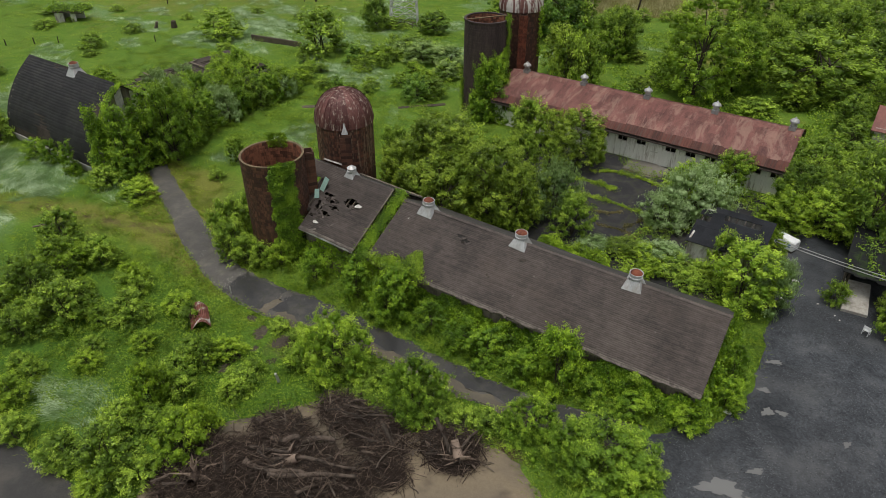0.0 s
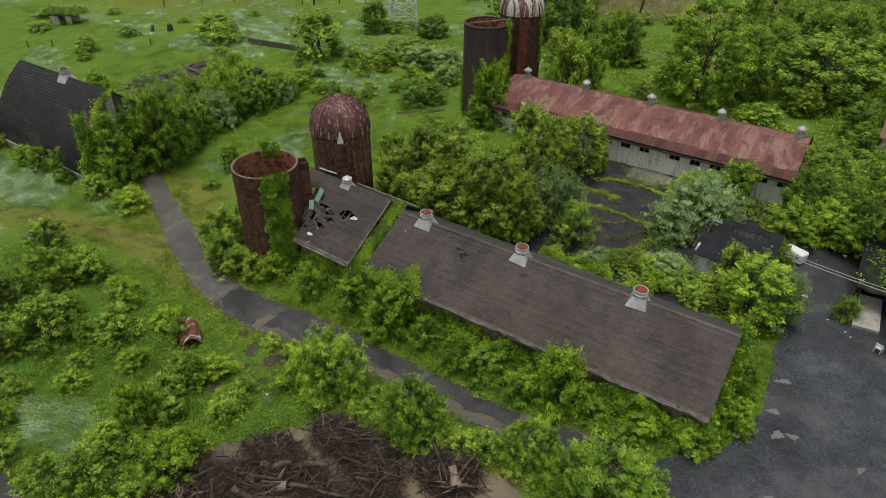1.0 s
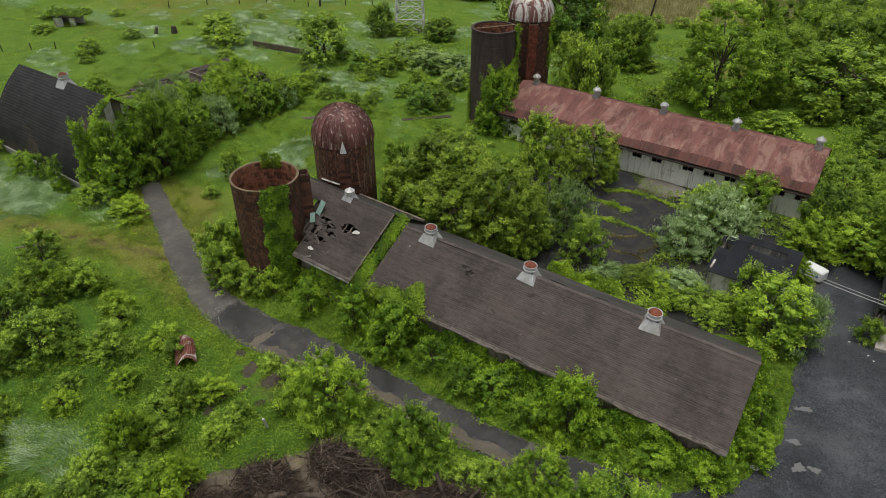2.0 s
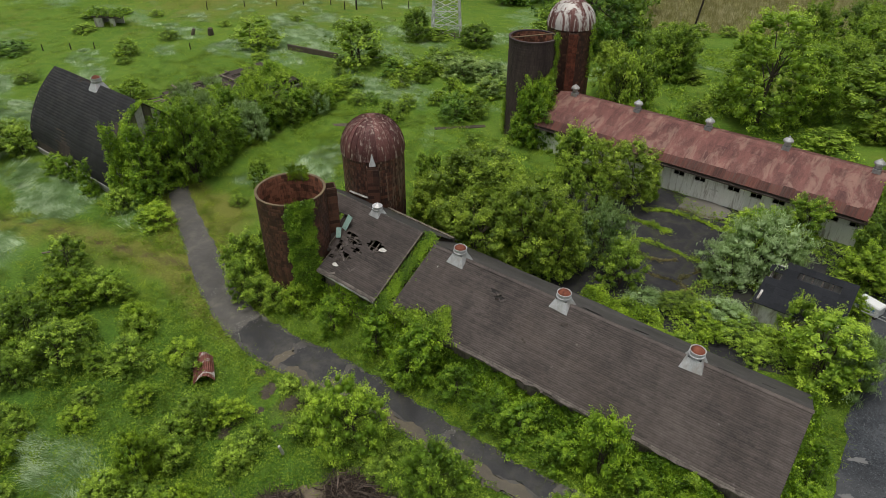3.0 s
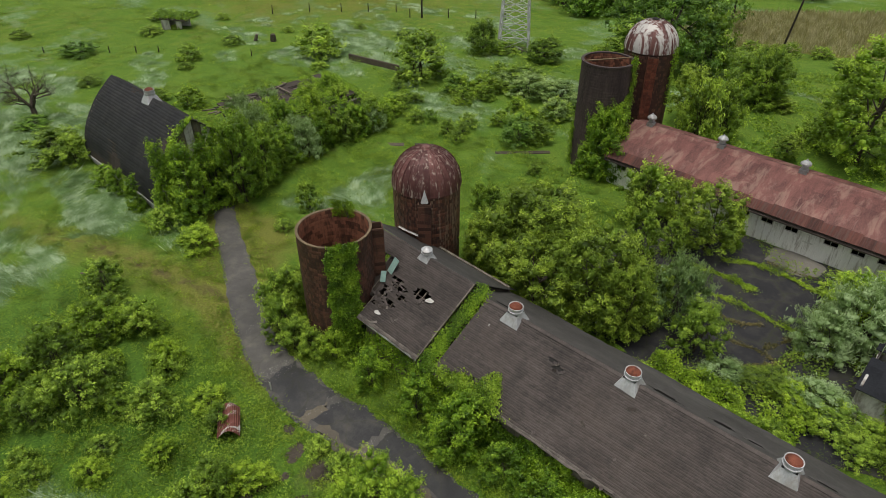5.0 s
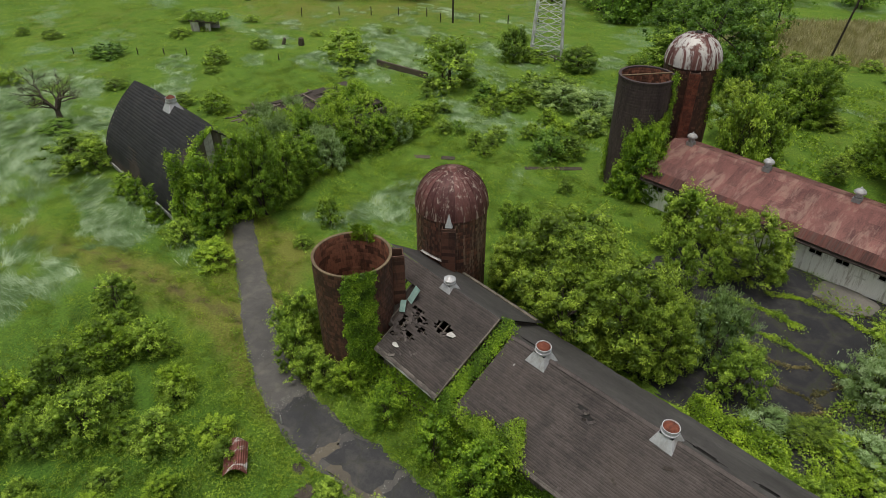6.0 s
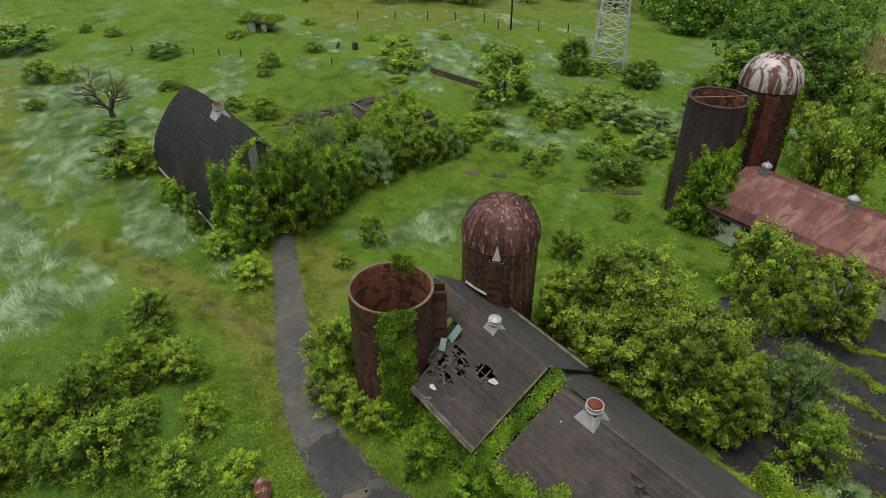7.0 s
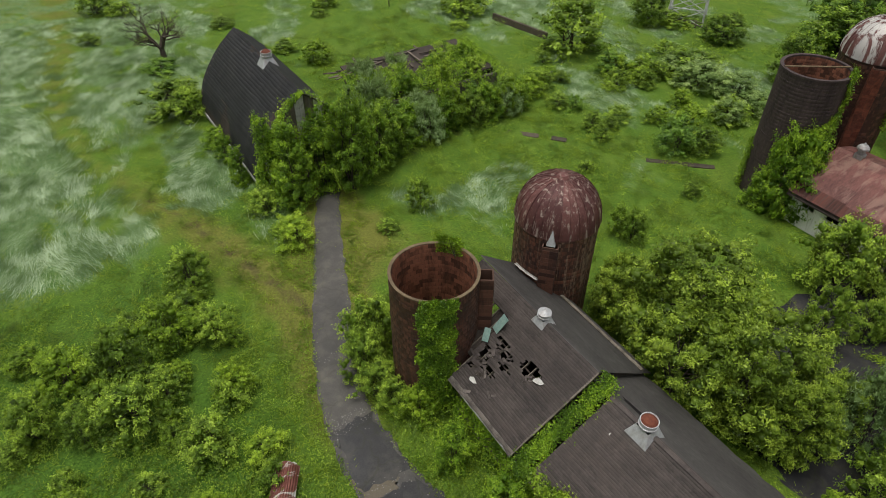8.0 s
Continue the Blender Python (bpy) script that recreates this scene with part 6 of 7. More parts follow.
def silo_ivy(at, radius, count, band, label, rng):
    """Ivy on a round wall; band gives the angle's middle and half width at a height share."""
    z0, z1 = band["z"]
    k = rng.random(count) ** 0.9
    a = radians(band["mid"]) + radians(band["half"]) * (1.0 + band.get("flare", 0) * (1 - k) ** 3) * rng.uniform(-1, 1, count)
    a += 0.035 * np.sin(k * 21) + 0.03 * np.sin(k * 47)
    r = radius + 0.08 + 0.35 * rng.random(count) ** 1.5 * (0.6 + 0.5 * np.sin(k * 17 + a * 9)) + band.get("bulge", 0) * (1 - k) ** 3 * rng.random(count)
    z = z0 + (z1 - z0) * k + band.get("slant", 0) * (a - radians(band["mid"]))
    out = np.stack([np.cos(a), np.sin(a), np.full(count, 0.5)], 1)
    pts = np.stack([at[0] + r * np.cos(a), at[1] + r * np.sin(a), np.maximum(z, at[2] + 0.1)], 1)
    ob = ivy("ivy", pts, unit(out), rng, label, 0.145 if at[1] < 50 else 0.2)
    for i in range(max(2, count // 700)):
        a0 = radians(band["mid"]) + radians(band["half"]) * rng.uniform(-0.6, 0.6)
        h = np.linspace(z0, z1 - 0.2, 12)
        aa = a0 + 0.12 * np.sin(h * 1.3 + i)
        q = np.stack([at[0] + (radius + 0.06) * np.cos(aa), at[1] + (radius + 0.06) * np.sin(aa), h], 1)
        part("stem", tubes_mesh("stem", [(q, np.linspace(0.05, 0.012, 12))], 4), BARK, ob)
    return ob


irng = np.random.default_rng(33)
silo_ivy(S1, 2.6, 8200, {"z": (0.2, 9.2), "mid": -29, "half": 22, "flare": 0.12, "bulge": 0.7}, "bright green ivy climbing the open silo", irng)
silo_ivy(S1, 2.2, 800, {"z": (8.5, 9.75), "mid": 125, "half": 20}, "ivy tuft hanging over the silo rim", irng)
silo_ivy(S1, 2.6, 260, {"z": (9.0, 9.3), "mid": -24, "half": 12}, "ivy tuft hanging over the silo rim", irng)
silo_ivy(S3, 2.65, 5600, {"z": (0.3, 7.6), "mid": -36, "half": 44, "flare": 0.3, "bulge": 2.0, "slant": 1.6}, "dense ivy on the tall dark silo", irng)
silo_ivy(S3, 2.65, 900, {"z": (6.5, 11.9), "mid": 22, "half": 13}, "ivy strand up the tall dark silo", irng)
silo_ivy(S3, 2.5, 420, {"z": (11.1, 12.2), "mid": 22, "half": 20}, "ivy tuft over the tall silo's rim", irng)
silo_ivy(S3, 2.65, 700, {"z": (0.2, 4.6), "mid": -150, "half": 20, "flare": 0.4}, "ivy low on the tall dark silo", irng)
silo_ivy(S4, 2.75, 600, {"z": (6.0, 12.2), "mid": 2, "half": 9}, "thin ivy strand on the peeling domed silo", irng)


for vx, vy, vw, vh in ((-40.6, 64.6, 4.4, 7.6), (-39.6, 65.6, 3.8, 7.0), (-40.0, 64.4, 4.6, 5.6), (-41.8, 63.9, 3.0, 3.4)):
    VINE.put(vx, vy, vw, vh, "thick green vines heaped at the tall silo's foot", "vine", "vines at the tall silo")
for vx, vy, vw, vh in ((-38.9, 28.2, 2.4, 2.6), (-39.8, 27.6, 1.8, 1.4)):
    SHRUB_LIME.put(vx, vy, vw, vh, "lime green vine heap at the open silo's foot", "vine", "vines at the open silo")


def wall_vine(x0, x1, y, z1, deep, count, label):
    """A curtain of vine in front of a wall that runs along x."""
    x = irng.uniform(x0, x1, count)
    k = irng.random(count) ** 0.6
    top = z1 * np.clip(0.80 + 0.25 * lumps(x, 0 * x, 1.3, 4) + 0.15 * lumps(x, 0 * x, 0.5, 1), 0.5, 1.0)
    z = k * top
    yy = y - deep * (0.25 + 0.75 * (1 - k) ** 1.2) * irng.random(count) ** 0.6 * (0.6 + 0.4 * lumps(x, z, 0.8, 2))
    nrm = unit(np.stack([irng.normal(0, 0.3, count), -0.8 + 0 * x, 0.7 + 0 * x], 1))
    return ivy("wall_vine", np.stack([x, yy, z + 0.05], 1), nrm, irng, label, 0.17)


for x in np.arange(-31.5, -9.5, 4.3):
    wall_vine(x - 0.4, x + 4.6, 30.2 + 0.03 * (x + 31), 2.95 - 0.034 * (x + 31), 1.8, 3800, "green vines hanging on the long barn wall")
wall_vine(-37.6, -32.2, 30.2, 2.9, 1.3, 1700, "green vines under the milk house eave")


def gap_vine():
    n = 4200
    k = irng.random(n)
    x = -31.55 + irng.normal(0, 0.30, n) + 0.12 * np.sin(k * 30)
    y = 29.4 + 6.4 * k
    z = 2.95 + 3.05 * np.minimum(k / 0.93, 1.03) + np.abs(irng.normal(0, 0.14, n))
    return ivy("roof_vine", np.stack([x, y, z], 1), unit(np.stack([0 * x + 0.2, 0 * x - 0.4, 0 * x + 1], 1)), irng, "strip of vines between the two roofs", 0.13)


gap_vine()


def eave_vine(x, width, reach, count, base=3.25):
    """Vine that has climbed over the eave on to the shingles."""
    u = irng.normal(0, width / 2.2, count)
    k = irng.random(count) ** 1.5 * reach * np.clip(1.15 - np.abs(u) / width, 0.15, 1)
    z = base + 0.50 * k + 0.08 + 0.45 * irng.random(count) * (1.2 - k / reach)
    return ivy("roof_vine", np.stack([x + u, 29.7 + k, z], 1), unit(np.stack([0 * u, 0 * u - 0.5, 0 * u + 1], 1)), irng, "bright vine creeping over the barn's eave", 0.15, WEED)


eave_vine(-27.0, 1.5, 2.1, 2000, 3.0)
eave_vine(-28.8, 1.3, 1.6, 1500, 2.9)
eave_vine(-30.4, 1.0, 1.3, 1100, 2.9)
eave_vine(-13.4, 0.9, 0.9, 600, 2.5)
eave_vine(-9.0, 0.5, 0.6, 160, 2.35)


def gable_vine(x, y0, y1, z1, deep, count, label, sx=1):
    y = irng.uniform(y0, y1, count)
    k = irng.random(count) ** 0.8
    z = k * z1 * np.clip(0.75 + 0.3 * lumps(y, 0 * y, 1.1, 7), 0.2, 1.15)
    xx = x + sx * deep * (0.2 + 0.8 * (1 - k)) * irng.random(count) ** 0.6
    nrm = unit(np.stack([0.8 * sx + 0 * y, irng.normal(0, 0.3, count), 0.7 + 0 * y], 1))
    return ivy("wall_vine", np.stack([xx, y, z + 0.05], 1), nrm, irng, label, 0.22)


gable_vine(-5.3, 30.2, 40.2, 3.6, 1.4, 3600, "green vines smothering the barn's gable end")
gable_vine(-5.6, 36.8, 39.6, 5.0, 0.7, 700, "vine shoots creeping over the roof corner")
gable_vine(-66.5, 28.6, 38.6, 8.8, 1.1, 5200, "green vines hanging on the bowed barn's gable")


def rake_vine():
    n = 1700
    k = irng.random(n)
    o = np.interp(k, [0, 0.2, 0.45, 0.7, 1.0], [0.0, 1.7, 3.4, 4.55, 4.95])
    z = np.interp(k, [0, 0.2, 0.45, 0.7, 1.0], [8.7, 7.35, 5.3, 3.0, 0.9])
    x = -66.2 - np.abs(irng.normal(0, 0.55, n)) * (0.5 + 0.8 * np.sin(k * 9) ** 2) + 0.3 * irng.random(n)
    side = np.where(irng.random(n) < 0.75, -1, 1)
    return ivy("roof_vine", np.stack([x, 33.5 + side * (o + 0.12), z + 0.1 + 0.2 * irng.random(n)], 1), unit(np.stack([0 * k + 0.3, side * 0.6, 0 * k + 0.8], 1)), irng, "vines creeping over the bowed barn's roof edge", 0.22)


rake_vine()


# ---- fallen shed ----
def fallen_shed():
    shed = thing("fallen_shed", (-76.3, 51.0, 0.5), "collapsed long shed with grey timbers under vines", "shed", turn=0)
    part("stone_wall", boxed((3.6, -8.6, -0.2), (4.1, 7.5, 1.9), 0.05), surface("field_stone", (0.06, 0.055, 0.05), (0.2, 0.18, 0.15), 3.0, 12), shed)
    part("end_wall", boxed((-4.0, 7.0, -0.2), (3.6, 7.5, 2.4), 0.05), WOOD_DARK, shed)
    part("back_wall", boxed((-4.2, -6.0, -0.2), (-3.8, 7.5, 1.5), 0.05), WOOD_DARK, shed)
    part("fallen_roof", boxed((-3.9, -8.0, 0), (3.6, 7.0, 0.15), turn=Matrix.Translation((0, 0, 2.7)) @ Matrix.Rotation(radians(6), 4, "Y")), WOOD_DARK, shed)
    for i in range(34):
        a = random.choice((-0.1, 0.05, 0.12, 1.45, 1.6)) + random.uniform(-0.25, 0.25)
        m = Matrix.Translation((random.uniform(-3.6, -1.4), random.uniform(-9.5, 3.0), random.uniform(2.9, 3.4))) @ Matrix.Rotation(a + math.pi / 2, 4, "Z") @ Matrix.Rotation(random.uniform(-0.12, 0.12), 4, "Y")
        part("timber", boxed((-random.uniform(0.9, 1.9), -0.11, -0.04), (random.uniform(0.9, 1.9), 0.11, 0.04), turn=m), random.choice((WOOD_OLD, WOOD_DARK, DEAD_BARK)), shed)
    n = 12000
    u, v = irng.uniform(-3.2, 4.6, n), irng.uniform(-9, 8, n)
    keep = ~((u < -1.2) & (np.abs(v + 3.2) < 6.4) & (lumps(u, v, 0.9, 2) < 0.55)) & (lumps(u, v, 1.6, 5) > -0.6)
    u, v = u[keep], v[keep]
    z = 3.3 - 0.1 * u + 0.6 * np.abs(lumps(u, v, 1.0)) - np.maximum(u - 3.6, 0) * 1.6 * irng.random(len(u)) + 0.25 * irng.random(len(u))
    ivy("shed_vine", np.stack([u - 76.3, v + 51.0, z], 1), unit(np.stack([0 * u + 0.3, 0 * u - 0.2, 0 * u + 1], 1)), irng, "mat of vines over the fallen shed", 0.22, LEAF_IVY)


fallen_shed()


# ---- brush pile with logs ----
def brush_height(x, y):
    h = 1.0 * spot(x, y, -25.9, 15.7, 1.8, 1.2) + 0.9 * spot(x, y, -23.6, 19.0, 2.0, 1.3) + 0.8 * spot(x, y, -20.9, 18.7, 2.1, 1.4)
    h += 1.15 * spot(x, y, -16.7, 20.5, 1.8, 1.5) + 1.3 * spot(x, y, -22.6, 13.6, 4.2, 2.4) + 1.2 * spot(x, y, -27.0, 10.8, 2.8, 2.4) + 0.5 * spot(x, y, -19.0, 17.0, 1.6, 1.2)
    return h * (0.8 + 0.25 * lumps(x, y, 0.9, 4))


def brush_pile():
    rng = np.random.default_rng(5)
    n = 21000
    x, y = rng.uniform(-31, -13.5, n), rng.uniform(6, 22.4, n)
    h = brush_height(x, y)
    k = h > 0.12
    x, y, h = x[k], y[k], h[k]
    tubes = []
    for px, py, ph in zip(x, y, h):
        ln = rng.uniform(0.4, 1.9)
        a = rng.uniform(0, 6.28)
        d = np.array([math.cos(a), math.sin(a), rng.normal(0, 0.28)]) * ln / 2
        c = np.array([px, py, 0.1 + ph * rng.random() ** 0.4])
        bend = rng.normal(0, 0.24, 3) * ln
        r = rng.choice([0.008, 0.014, 0.024, 0.045], p=[0.44, 0.34, 0.16, 0.06])
        p = np.array([c - d, c + bend * 0.6, c + d])
        p[:, 2] = np.maximum(p[:, 2], 0.05)
        tubes.append((p, np.array([r, r * 0.85, r * 0.4])))
    ob = part("brush", tubes_mesh("brush", tubes, 3), BRUSH)
    tagged(ob, "heap of brown dead branches and twigs", "brush", kind="stuff")
    # long bare crooked branches, greyer than the twigs
    tubes = []
    for cx, cy, sx, sy, count in ((-23.4, 19.0, 1.3, 0.8, 46), (-20.6, 18.8, 1.2, 0.8, 34), (-22.4, 14.2, 2.4, 1.2, 50), (-16.6, 20.4, 1.0, 0.8, 22), (-25.9, 15.6, 1.0, 0.7, 16)):
        for _ in range(count):
            px, py = cx + rng.normal(0, sx), cy + rng.normal(0, sy)
            a, ln = rng.uniform(0, 6.28), rng.uniform(1.0, 2.8)
            k = np.linspace(-0.5, 0.5, 9)[:, None]
            base = 0.8 * float(brush_height(np.float64(px), np.float64(py))) + rng.uniform(0.05, 0.35)
            line = np.array([px, py, base]) + np.array([math.cos(a), math.sin(a), rng.normal(0, 0.15)]) * ln * k + np.sin(k * rng.uniform(3, 7) + rng.uniform(0, 6)) * np.array([-math.sin(a), math.cos(a), 0.35]) * rng.uniform(0.08, 0.3)
            line[:, 2] = np.maximum(line[:, 2], 0.08)
            r = rng.uniform(0.015, 0.042)
            tubes.append((line, r * np.linspace(1.1, 0.45, 9)))
    tagged(part("bare_branches", tubes_mesh("bare_branches", tubes, 4), DEAD_BARK), "crooked grey bare branches on the brush heap", "branches", kind="stuff")
    for x0, y0, x1, y1, r in ((-24.9, 15.1, -22.5, 16.7, 0.20), (-25.6, 14.6, -24.0, 15.3, 0.18), (-21.3, 19.5, -19.5, 18.4, 0.14), (-18.2, 21.2, -16.0, 19.6, 0.14), (-24.6, 13.4, -20.2, 16.0, 0.13), (-23.8, 12.6, -19.6, 15.2, 0.15), (-25.6, 12.4, -22.0, 13.6, 0.17)):
        p, q = np.array([x0, y0, 0.0]), np.array([x1, y1, 0.0])
        m = (p + q) / 2
        m[2] = 0.75 * float(brush_height(np.float64(m[0]), np.float64(m[1]))) + 0.25
        k = np.linspace(-0.5, 0.5, 8)[:, None]
        line = (q - p) * k + np.sin(k * 5 + rng.uniform(0, 6)) * rng.normal(0, 0.13, 3) + rng.normal(0, 0.02, (8, 3))
        me = tubes_mesh("log", [(line, r * np.linspace(1.15, 0.72, 8) * rng.uniform(0.84, 1.12, 8))], 9)
        bm = bmesh.new()
        bm.from_mesh(me)
        bmesh.ops.holes_fill(bm, edges=[e for e in bm.edges if e.is_boundary])
        bm.to_mesh(me)
        bm.free()
        ob = part("log", me, LOG)
        ob.matrix_world = pose(*m)
        tagged(ob, "long thick weathered log lying on the brush pile", "log", "logs in the brush pile")
    # the heap's packed core of bark and soil
    xs, ys = np.linspace(-31, -13, 60), np.linspace(5.5, 22.5, 56)
    ux, uy = np.meshgrid(xs, ys, indexing="ij")
    uz = 0.75 * brush_height(ux, uy) - 0.12 + 0.06 * lumps(ux, uy, 0.3, 3)
    idx = np.arange(ux.size).reshape(ux.shape)
    f = np.stack([idx[:-1, :-1], idx[1:, :-1], idx[1:, 1:], idx[:-1, 1:]], -1).reshape(-1, 4)
    core = part("brush_mound", mesh_np("brush_mound", np.stack([ux, uy, uz], -1).reshape(-1, 3), f), surface("rotting_litter", (0.015, 0.011, 0.008), (0.055, 0.038, 0.028), 3.0, 18.0), smooth_faces=True)
    tagged(core, "dark mound of rotting bark and soil", "mound", kind="stuff")
    for i in range(44):
        for _ in range(50):
            px, py = rng.uniform(-29, -14.5), rng.uniform(7, 21.5)
            if brush_height(np.float64(px), np.float64(py)) > 0.45:
                break
        a = rng.normal(0.45, 0.7)
        ln, r = rng.uniform(1.0, 2.6), rng.uniform(0.04, 0.11)
        d = np.array([math.cos(a), math.sin(a), rng.normal(0, 0.10)]) * ln / 2
        z = 0.7 * float(brush_height(np.float64(px), np.float64(py))) + rng.uniform(0.0, 0.3)
        k = np.linspace(-1, 1, 7)[:, None]
        line = np.array([0, 0, 0]) + d * k + np.sin(k * 2 + rng.uniform(0, 6)) * rng.normal(0, 0.06, 3) * ln * 0.5
        me = tubes_mesh("log", [(line, r * (1.1 - 0.25 * (k[:, 0] + 1) / 2) * rng.uniform(0.93, 1.07, 7))], 9)
        bm = bmesh.new()
        bm.from_mesh(me)
        bmesh.ops.holes_fill(bm, edges=[e for e in bm.edges if e.is_boundary])
        bm.to_mesh(me)
        bm.free()
        ob = part("log", me, LOG)
        ob.matrix_world = pose(px, py, z)
        tagged(ob, "weathered grey-brown log on the brush pile", "log", "logs in the brush pile")
    for px, py, s in ((-15.6, 19.8, 0.75), (-24.0, 14.0, 0.8), (-27.4, 10.4, 0.7)):
        t = [(np.array([(0, 0, 0.0), (0.1, 0.05, 0.7), (0.15, 0.2, 1.1)]), np.array([0.5, 0.35, 0.3]) * s)]
        for j in range(14):
            a, e = rng.uniform(0, 6.28), rng.uniform(-0.4, 0.6)
            d = np.array([math.cos(a), math.sin(a), e])
            t.append((np.array([d * 0.2, d * 0.6 + rng.normal(0, 0.1, 3), d * rng.uniform(0.8, 1.5)]), np.array([0.16, 0.09, 0.02]) * s))
        ob = part("stump", tubes_mesh("stump", t[:1], 9), BRUSH)
        for one in t[1:]:
            part("root", tubes_mesh("root", [one], 6), BRUSH, ob)
        ob.matrix_world = pose(px, py, 0.7, 70, 0, rng.uniform(0, 360))
        tagged(ob, "uprooted tree stump with torn roots", "stump", "stumps in the brush pile")


brush_pile()


# ---- loose things ----
def bent_sheet():
    bm = bmesh.new()
    n, m = 22, 5
    g = [[bm.verts.new((1.15 * (i / n - 0.5), 1.7 * (j / m - 0.5), 0.22 + 0.62 * math.sin(2.9 * i / n) + 0.016 * math.cos(i * math.pi) + 0.08 * math.sin(j * 1.3 + i * 0.2))) for j in range(m + 1)] for i in range(n + 1)]
    for i in range(n):
        for j in range(m):
            bm.faces.new((g[i][j], g[i + 1][j], g[i + 1][j + 1], g[i][j + 1]))
    mat = surface("rusty_sheet_peeling", (0.13, 0.045, 0.035), (0.26, 0.10, 0.08), 1.0, 9.0, (2.5, 0.5, 1), 0.6, 0.2, stain=(0.62, 0.60, 0.57), amount=0.85, stain_at=(0.52, 0.56))
    ob = part("metal_sheet", bm, mat)
    sol = ob.modifiers.new("thick", "SOLIDIFY")
    sol.thickness = 0.008
    ob.matrix_world = pose(-38.9, 19.6, 0.10, 12, 8, 58) @ Matrix.Scale(1.2, 4)
    tagged(ob, "bent rusty roofing sheet lying in weeds", "metal sheet")
    for k, (dx, dy, l) in enumerate(((-0.9, 0.5, 0.5), (-1.1, 0.2, 0.35))):
        b = part("board", boxed((-l, -0.12, 0), (l, 0.12, 0.04), 0.01), PALE_BOARD)
        b.matrix_world = pose(-38.7 + dx, 19.7 + dy, 0.35, 10, 14, 120 + 30 * k)
        tagged(b, "broken pale board beside the rusty sheet", "board", "broken boards")


bent_sheet()


def post(name, x, y, h, r, material, label, category, tilt=0.0, group="", square=False):
    z = gz(x, y)
    bm = boxed((-r, -r, -0.3), (r, r, h), 0.01) if square else lathe([(0, -0.3), (r * 1.1, -0.3), (r, h * 0.5), (r * 0.8, h - 0.02), (r * 0.6, h), (0, h)], 8)
    ob = part(name, bm, material)
    ob.matrix_world = pose(x, y, z, tilt, tilt * 0.4, random.uniform(0, 90))
    return tagged(ob, label, category, group)


post("pipe_post", -5.5, 30.6, 1.5, 0.06, GALV, "grey metal pipe post at the gravel edge", "post")
post("wooden_post", -29.4, 18.6, 1.1, 0.11, PALE_BOARD, "short weathered post near the brush pile", "post", 14)
for x, y in ((-113.5, 94.7), (-109.3, 98.4), (-99.1, 102.9), (-95.4, 106.8), (-117.5, 91), (-122, 86.5), (-127, 81), (-91, 110.5), (-103.8, 97.0)):
    post("fence_post", x, y, 1.7, 0.09, WOOD_DARK, "dark wooden fence post in the far meadow", "post", random.uniform(-4, 4), "meadow fence posts")
for x, y in ((-128.5, 44.5), (-124.5, 47.5), (-121, 50.5), (-118, 53), (-133, 40), (-104, 62)):
    post("fence_post", x, y, 1.1, 0.08, WOOD_DARK, "leaning old fence post in the meadow", "post", random.uniform(-9, 9), "old meadow posts")
post("stump", -111.4, 67.3, 1.4, 0.3, DEAD_BARK, "broken leaning tree stump in the meadow", "stump", 24)
post("stump", -108.7, 69.2, 1.3, 0.5, BARK, "thick dead tree stump in the meadow", "stump", 5)
post("utility_pole", -102.0, 98.5, 11, 0.16, WOOD_DARK, "tall dark wooden utility pole", "pole", 0)
post("utility_pole", -45.6, 131.5, 12, 0.17, WOOD_DARK, "tall dark leaning utility pole", "pole", 7)
post("marker_post", -69.8, 94.2, 1.9, 0.22, PALE_BOARD, "pale square gatepost by the lattice tower", "post", 3, square=True)
post("stake", -39.6, 23.2, 0.9, 0.05, PALE_BOARD, "thin pale stake beside the drive", "stake", 6)


def beam_between(name, p, q, r, material, parent, sides=4):
    return part(name, tubes_mesh(name, [(np.array([p, q]), np.array([r, r]))], sides), material, parent)


def lattice_tower():
    steel = surface("pale_tower_steel", (0.50, 0.51, 0.51), (0.78, 0.79, 0.79), 1.2, 8.0, rough=0.6, stain=(0.35, 0.30, 0.26), amount=0.3)
    t = thing("lattice_tower", (-77.2, 95.9, gz(-77.2, 95.9)), "pale galvanised steel lattice tower", "tower", turn=34)
    H, b, c = 18.0, 2.5, 1.5

    def corner(k, z):
        w = b + (c - b) * z / H
        return np.array([w * (1 if k in (0, 3) else -1), w * (1 if k in (0, 1) else -1), z])

    zs = [0, 2.2, 4.4, 6.4, 8.4, 10.2, 12, 13.6, 15.2, 16.6, 18]
    for k in range(4):
        beam_between("leg", corner(k, -0.4), corner(k, H), 0.13, steel, t)
        for z0, z1 in zip(zs, zs[1:]):
            beam_between("brace", corner(k, z0), corner((k + 1) % 4, z1), 0.07, steel, t)
            beam_between("brace", corner((k + 1) % 4, z0), corner(k, z1), 0.07, steel, t)
            beam_between("girt", corner(k, z1), corner((k + 1) % 4, z1), 0.075, steel, t)


lattice_tower()


def rail_fence():
    f = thing("rail_fence", (-74.8, 94.0, gz(-74.8, 94)), "low broken wooden rail fence under the tower", "fence")
    for i in range(6):
        part("post", boxed((-4.6 + i * 1.8, -0.07, -0.3), (-4.46 + i * 1.8, 0.07, 1.1)), WOOD_OLD, f)
    for z in (0.5, 0.95):
        part("rail", boxed((-4.6, -0.1, z), (4.6, -0.07, z + 0.12)), WOOD_OLD, f)


rail_fence()


